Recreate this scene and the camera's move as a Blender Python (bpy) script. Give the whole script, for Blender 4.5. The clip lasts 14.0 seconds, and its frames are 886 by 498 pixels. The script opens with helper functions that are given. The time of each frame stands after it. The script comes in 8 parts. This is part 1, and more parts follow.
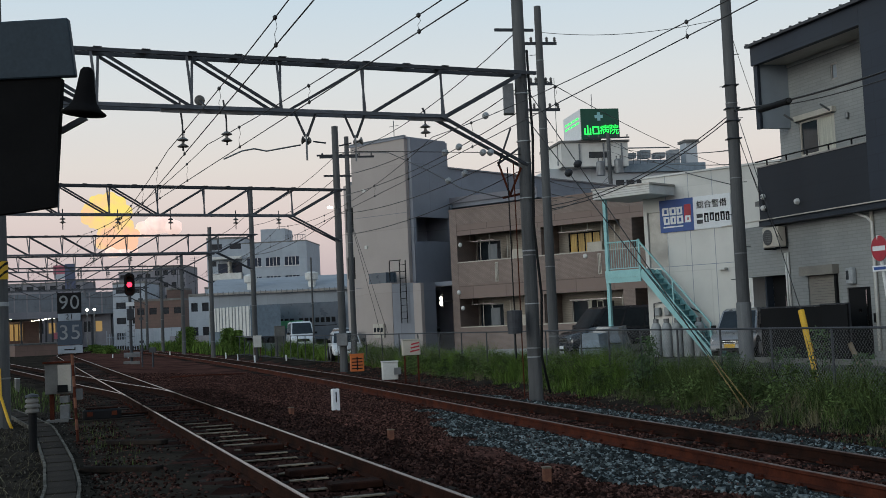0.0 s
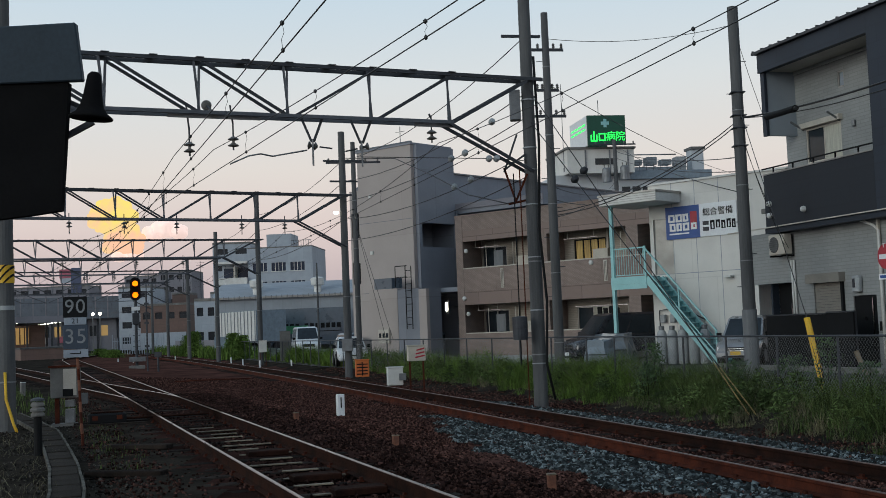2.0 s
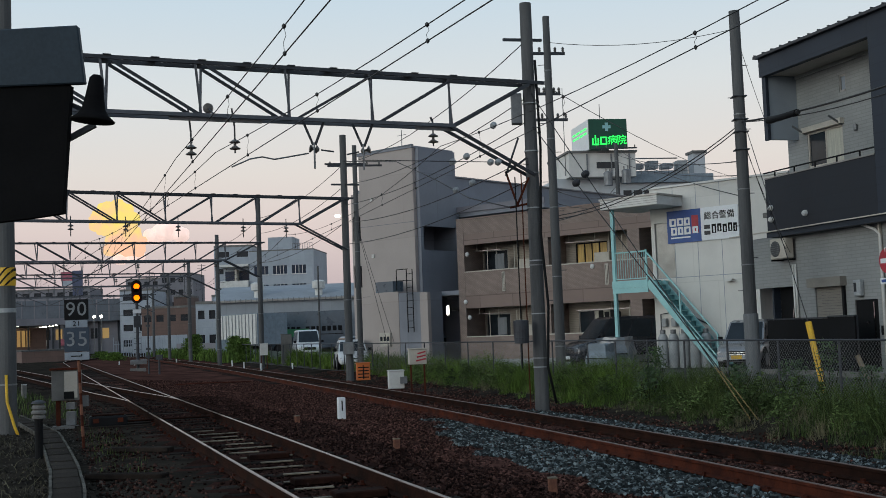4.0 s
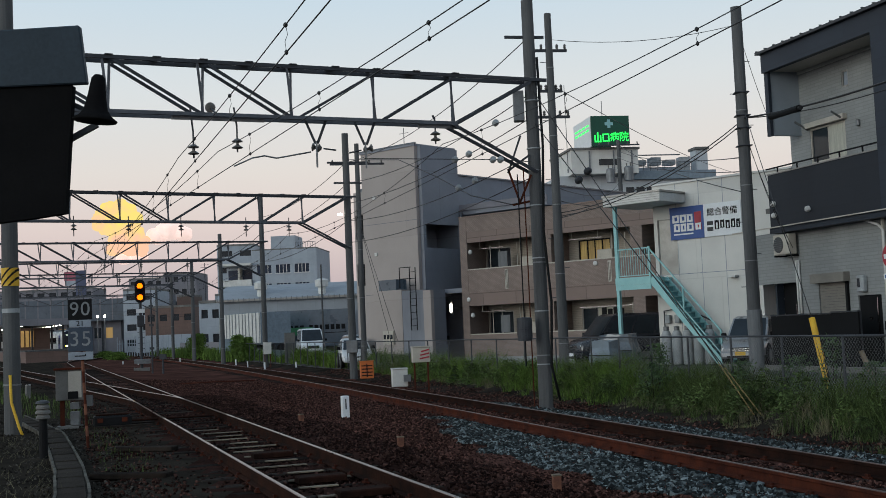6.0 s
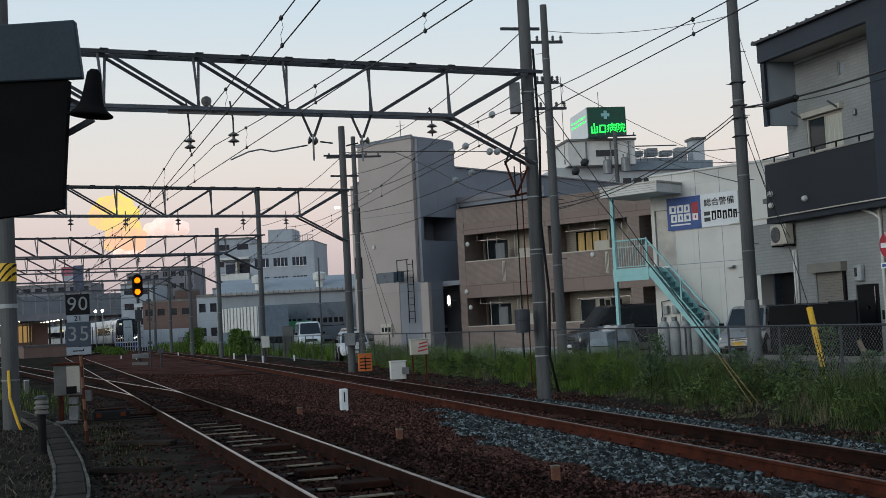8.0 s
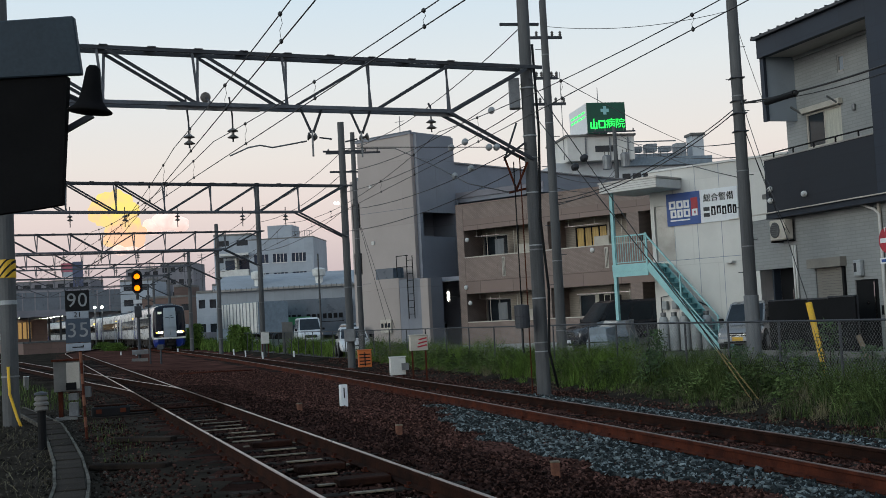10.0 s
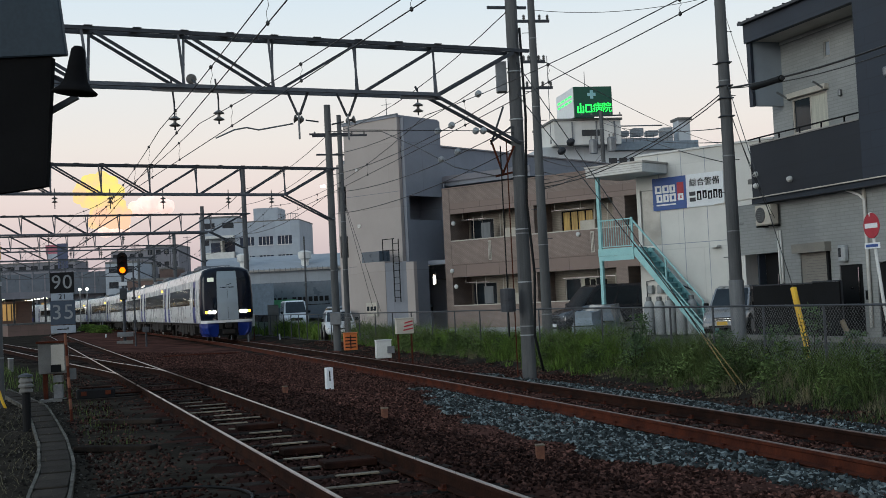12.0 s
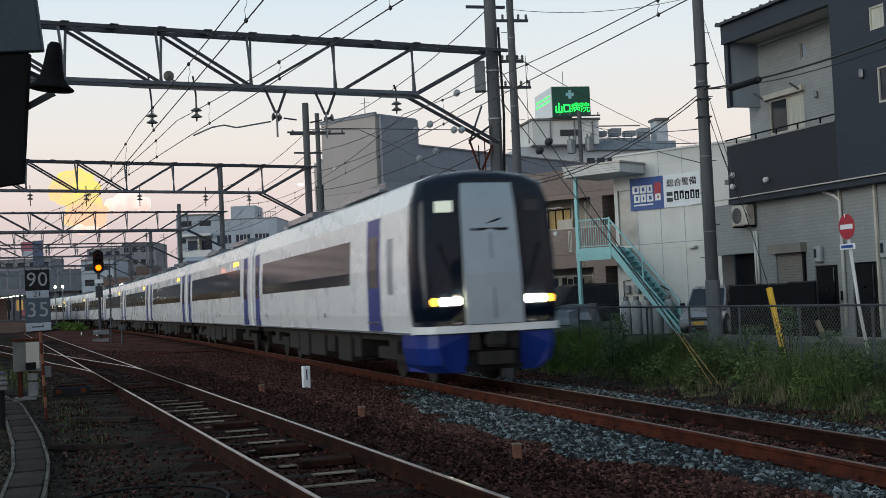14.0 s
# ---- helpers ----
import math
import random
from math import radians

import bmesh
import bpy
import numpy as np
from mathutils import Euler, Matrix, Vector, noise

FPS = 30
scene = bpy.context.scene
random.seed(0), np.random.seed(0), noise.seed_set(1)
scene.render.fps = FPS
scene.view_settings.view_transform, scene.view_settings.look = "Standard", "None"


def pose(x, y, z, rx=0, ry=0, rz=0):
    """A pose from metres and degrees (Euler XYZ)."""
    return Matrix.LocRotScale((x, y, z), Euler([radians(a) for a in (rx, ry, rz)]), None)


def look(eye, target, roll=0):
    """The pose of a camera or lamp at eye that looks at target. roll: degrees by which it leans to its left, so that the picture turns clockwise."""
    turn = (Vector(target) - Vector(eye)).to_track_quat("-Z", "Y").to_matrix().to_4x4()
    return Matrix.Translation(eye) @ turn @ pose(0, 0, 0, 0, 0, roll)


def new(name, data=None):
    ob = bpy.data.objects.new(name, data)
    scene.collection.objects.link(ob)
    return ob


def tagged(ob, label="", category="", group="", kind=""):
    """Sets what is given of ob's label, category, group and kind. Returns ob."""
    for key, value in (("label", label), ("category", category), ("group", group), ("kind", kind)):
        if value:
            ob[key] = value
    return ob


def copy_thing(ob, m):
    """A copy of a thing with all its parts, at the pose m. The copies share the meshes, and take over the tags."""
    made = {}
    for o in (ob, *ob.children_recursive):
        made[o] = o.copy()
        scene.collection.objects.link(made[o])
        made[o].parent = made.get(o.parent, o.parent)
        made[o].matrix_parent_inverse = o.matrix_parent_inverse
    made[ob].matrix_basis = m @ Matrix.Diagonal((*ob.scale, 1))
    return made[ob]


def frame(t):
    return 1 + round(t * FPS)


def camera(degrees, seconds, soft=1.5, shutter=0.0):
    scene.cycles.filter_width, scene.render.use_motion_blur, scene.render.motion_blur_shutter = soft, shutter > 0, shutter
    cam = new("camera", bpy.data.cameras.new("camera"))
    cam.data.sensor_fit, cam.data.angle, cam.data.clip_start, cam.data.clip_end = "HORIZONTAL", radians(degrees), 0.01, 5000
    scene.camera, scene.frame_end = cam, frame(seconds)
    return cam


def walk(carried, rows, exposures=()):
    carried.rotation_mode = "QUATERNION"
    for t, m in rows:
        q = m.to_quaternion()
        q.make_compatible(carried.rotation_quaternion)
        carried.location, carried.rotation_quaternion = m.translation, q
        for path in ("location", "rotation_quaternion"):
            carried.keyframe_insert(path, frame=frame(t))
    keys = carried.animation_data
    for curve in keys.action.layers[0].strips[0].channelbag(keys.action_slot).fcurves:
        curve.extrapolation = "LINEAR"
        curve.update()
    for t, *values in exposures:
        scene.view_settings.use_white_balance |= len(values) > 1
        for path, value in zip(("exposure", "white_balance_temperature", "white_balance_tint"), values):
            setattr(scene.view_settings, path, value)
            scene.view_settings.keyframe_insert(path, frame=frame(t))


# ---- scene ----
cam = camera(40.8, 14.0, soft=0.65, shutter=0.4)
# handheld on the spot: only the turn changes
walk(cam, [
    (0, pose(0, 0, 1.6, 93.484, 2.579, 0.117)),
    (0.5, pose(0, 0, 1.6, 93.486, 2.402, 0.321)),
    (1, pose(0, 0, 1.6, 93.545, 2.522, 0.555)),
    (1.5, pose(0, 0, 1.6, 93.665, 2.353, 0.263)),
    (2, pose(0, 0, 1.6, 93.778, 2.289, 0.373)),
    (2.5, pose(0, 0, 1.6, 93.821, 2.201, 0.506)),
    (3, pose(0, 0, 1.6, 93.950, 2.050, 0.400)),
    (5.5, pose(0, 0, 1.6, 93.894, 2.452, 0.541)),
    (6, pose(0, 0, 1.6, 93.846, 2.488, 0.589)),
    (6.5, pose(0, 0, 1.6, 93.695, 2.650, 0.621)),
    (7, pose(0, 0, 1.6, 93.455, 2.879, 0.605)),
    (7.5, pose(0, 0, 1.6, 93.267, 2.517, 0.409)),
    (8, pose(0, 0, 1.6, 93.472, 2.903, 0.490)),
    (10.5, pose(0, 0, 1.6, 93.073, 3.009, 0.436)),
    (11, pose(0, 0, 1.6, 92.712, 2.917, 0.236)),
    (11.5, pose(0, 0, 1.6, 92.556, 2.744, 0.053)),
    (12, pose(0, 0, 1.6, 92.439, 2.759, -0.208)),
    (12.5, pose(0, 0, 1.6, 92.436, 2.860, -0.411)),
    (13, pose(0, 0, 1.6, 92.443, 2.812, -0.663)),
    (13.5, pose(0, 0, 1.6, 92.491, 2.759, -0.830)),
    (14, pose(0, 0, 1.6, 92.340, 2.536, -1.287)),
], exposures=[(0, 0.14), (7, 0.18), (11, 0.32), (14, 0.34)])

# ---- world and light ----
world = bpy.data.worlds.new("dusk_sky")
scene.world = world
world.use_nodes = True
wn, wl = world.node_tree.nodes, world.node_tree.links
wn.clear()
tc = wn.new("ShaderNodeTexCoord")
sep = wn.new("ShaderNodeSeparateXYZ")
ramp = wn.new("ShaderNodeValToRGB")
bg = wn.new("ShaderNodeBackground")
wo = wn.new("ShaderNodeOutputWorld")
wl.new(tc.outputs["Generated"], sep.inputs[0])
wl.new(sep.outputs["Z"], ramp.inputs[0])
stops = [(0.0, (0.40, 0.34, 0.36)), (0.045, (0.52, 0.43, 0.435)), (0.09, (0.665, 0.565, 0.535)), (0.135, (0.69, 0.645, 0.605)),
         (0.20, (0.635, 0.67, 0.68)), (0.27, (0.53, 0.635, 0.71)), (0.5, (0.38, 0.50, 0.61)), (1.0, (0.25, 0.36, 0.50))]
el = ramp.color_ramp.elements
el[0].position, el[0].color = stops[0][0], (*stops[0][1], 1)
el[1].position, el[1].color = stops[-1][0], (*stops[-1][1], 1)
for p, c in stops[1:-1]:
    e = el.new(p)
    e.color = (*c, 1)
bg.inputs["Strength"].default_value = 1.0
wl.new(ramp.outputs[0], bg.inputs["Color"])
wl.new(bg.outputs[0], wo.inputs["Surface"])

# wide soft lamp stands in for twilight sky glow from behind left
twilight_lamp = new("twilight_lamp", bpy.data.lights.new("twilight_lamp", "SUN"))
twilight_lamp.data.energy, twilight_lamp.data.angle, twilight_lamp.data.color = 0.95, radians(30), (0.95, 1.0, 0.96)
twilight_lamp.matrix_world = look((-60, -35, 16), (0, 10, 0))


# ---- materials ----
def pbr(name, c1, c2=None, scale=2.0, rough=0.75, metal=0.0, bump=0.15, fine=45.0, spec=0.4, coat=0.0, rnd=0.0, stretch=(1, 1, 1), few=1.0, grain=0.22):
    """A two-scale worn surface: c1 and c2 mixed by broad noise, fine grain in value and relief.
    rnd varies the value from piece to piece; a few above 1 leaves most pieces dark and some much lighter."""
    m = bpy.data.materials.new(name)
    m.use_nodes = True
    n, l = m.node_tree.nodes, m.node_tree.links
    b = n["Principled BSDF"]
    c2 = c2 or tuple(v * 0.72 for v in c1)
    co = n.new("ShaderNodeTexCoord")
    mp = n.new("ShaderNodeMapping")
    mp.inputs["Scale"].default_value = stretch
    l.new(co.outputs["Object"], mp.inputs[0])
    a = n.new("ShaderNodeTexNoise")
    a.inputs["Scale"].default_value, a.inputs["Detail"].default_value, a.inputs["Roughness"].default_value = scale, 6, 0.65
    f = n.new("ShaderNodeTexNoise")
    f.inputs["Scale"].default_value, f.inputs["Detail"].default_value = fine, 3
    l.new(mp.outputs[0], a.inputs["Vector"])
    l.new(co.outputs["Object"], f.inputs["Vector"])
    r = n.new("ShaderNodeValToRGB")
    r.color_ramp.elements[0].position, r.color_ramp.elements[1].position = 0.36, 0.66
    r.color_ramp.elements[0].color, r.color_ramp.elements[1].color = (*c2, 1), (*c1, 1)
    l.new(a.outputs["Fac"], r.inputs[0])
    mr = n.new("ShaderNodeMapRange")
    mr.inputs["To Min"].default_value, mr.inputs["To Max"].default_value = 1 - grain, 1 + grain
    l.new(f.outputs["Fac"], mr.inputs["Value"])
    mx = n.new("ShaderNodeMix")
    mx.data_type, mx.blend_type = "RGBA", "MULTIPLY"
    mx.inputs["Factor"].default_value = 1.0
    l.new(r.outputs[0], mx.inputs["A"])
    l.new(mr.outputs[0], mx.inputs["B"])
    out = mx.outputs["Result"]
    if rnd:
        oi = n.new("ShaderNodeObjectInfo")
        geo = n.new("ShaderNodeNewGeometry")
        ad = n.new("ShaderNodeMath")
        ad.operation = "ADD"
        l.new(oi.outputs["Random"], ad.inputs[0])
        l.new(geo.outputs["Random Per Island"], ad.inputs[1])
        fr = n.new("ShaderNodeMath")
        fr.operation = "FRACT"
        l.new(ad.outputs[0], fr.inputs[0])
        rr = n.new("ShaderNodeMapRange")
        rr.inputs["To Min"].default_value, rr.inputs["To Max"].default_value = 1 - rnd, 1 + rnd * few
        pw = n.new("ShaderNodeMath")
        pw.operation = "POWER"
        pw.inputs[1].default_value = few
        l.new(fr.outputs[0], pw.inputs[0])
        l.new(pw.outputs[0], rr.inputs["Value"])
        m2 = n.new("ShaderNodeMix")
        m2.data_type, m2.blend_type = "RGBA", "MULTIPLY"
        m2.inputs["Factor"].default_value = 1.0
        l.new(out, m2.inputs["A"])
        l.new(rr.outputs[0], m2.inputs["B"])
        out = m2.outputs["Result"]
    l.new(out, b.inputs["Base Color"])
    rq = n.new("ShaderNodeMapRange")
    rq.inputs["To Min"].default_value, rq.inputs["To Max"].default_value = max(0.02, rough - 0.12), min(1, rough + 0.12)
    l.new(a.outputs["Fac"], rq.inputs["Value"])
    l.new(rq.outputs[0], b.inputs["Roughness"])
    b.inputs["Metallic"].default_value = metal
    b.inputs["Specular IOR Level"].default_value = spec
    b.inputs["Coat Weight"].default_value = coat
    if bump:
        bp = n.new("ShaderNodeBump")
        bp.inputs["Strength"].default_value, bp.inputs["Distance"].default_value = bump, 0.02
        l.new(f.outputs["Fac"], bp.inputs["Height"])
        l.new(bp.outputs[0], b.inputs["Normal"])
    return m


def glow(name, c, strength):
    m = bpy.data.materials.new(name)
    m.use_nodes = True
    b = m.node_tree.nodes["Principled BSDF"]
    b.inputs["Base Color"].default_value = (*[v * 0.5 for v in c], 1)
    b.inputs["Emission Color"].default_value = (*c, 1)
    b.inputs["Emission Strength"].default_value = strength
    return m


def siding(name, c1, c2, row, col, rough=0.7, joint=0.55):
    """Wall cladding in courses of row x col metres with dark joints and relief, on the wall's own X-Z plane."""
    m = pbr(name, c1, c2, scale=0.7, rough=rough, bump=0.06, fine=30, grain=0.09)
    n, l = m.node_tree.nodes, m.node_tree.links
    b = n["Principled BSDF"]
    co = n.new("ShaderNodeTexCoord")
    sp = n.new("ShaderNodeSeparateXYZ")
    cb = n.new("ShaderNodeCombineXYZ")
    l.new(co.outputs["Object"], sp.inputs[0])
    ad = n.new("ShaderNodeMath")
    ad.operation = "ADD"
    l.new(sp.outputs["X"], ad.inputs[0])
    l.new(sp.outputs["Y"], ad.inputs[1])
    l.new(ad.outputs[0], cb.inputs["X"])
    l.new(sp.outputs["Z"], cb.inputs["Y"])
    br = n.new("ShaderNodeTexBrick")
    br.inputs["Scale"].default_value = 1.0
    br.inputs["Brick Width"].default_value, br.inputs["Row Height"].default_value = col, row
    br.inputs["Mortar Size"].default_value = 0.012 if row < 0.3 else 0.018
    br.inputs["Color1"].default_value, br.inputs["Color2"].default_value = (1, 1, 1, 1), (0.9, 0.9, 0.9, 1)
    br.inputs["Mortar"].default_value = (joint, joint, joint, 1)
    l.new(cb.outputs[0], br.inputs["Vector"])
    old = b.inputs["Base Color"].links[0].from_socket
    mx = n.new("ShaderNodeMix")
    mx.data_type, mx.blend_type = "RGBA", "MULTIPLY"
    mx.inputs["Factor"].default_value = 1.0
    l.new(old, mx.inputs["A"])
    l.new(br.outputs["Color"], mx.inputs["B"])
    l.new(mx.outputs["Result"], b.inputs["Base Color"])
    return m


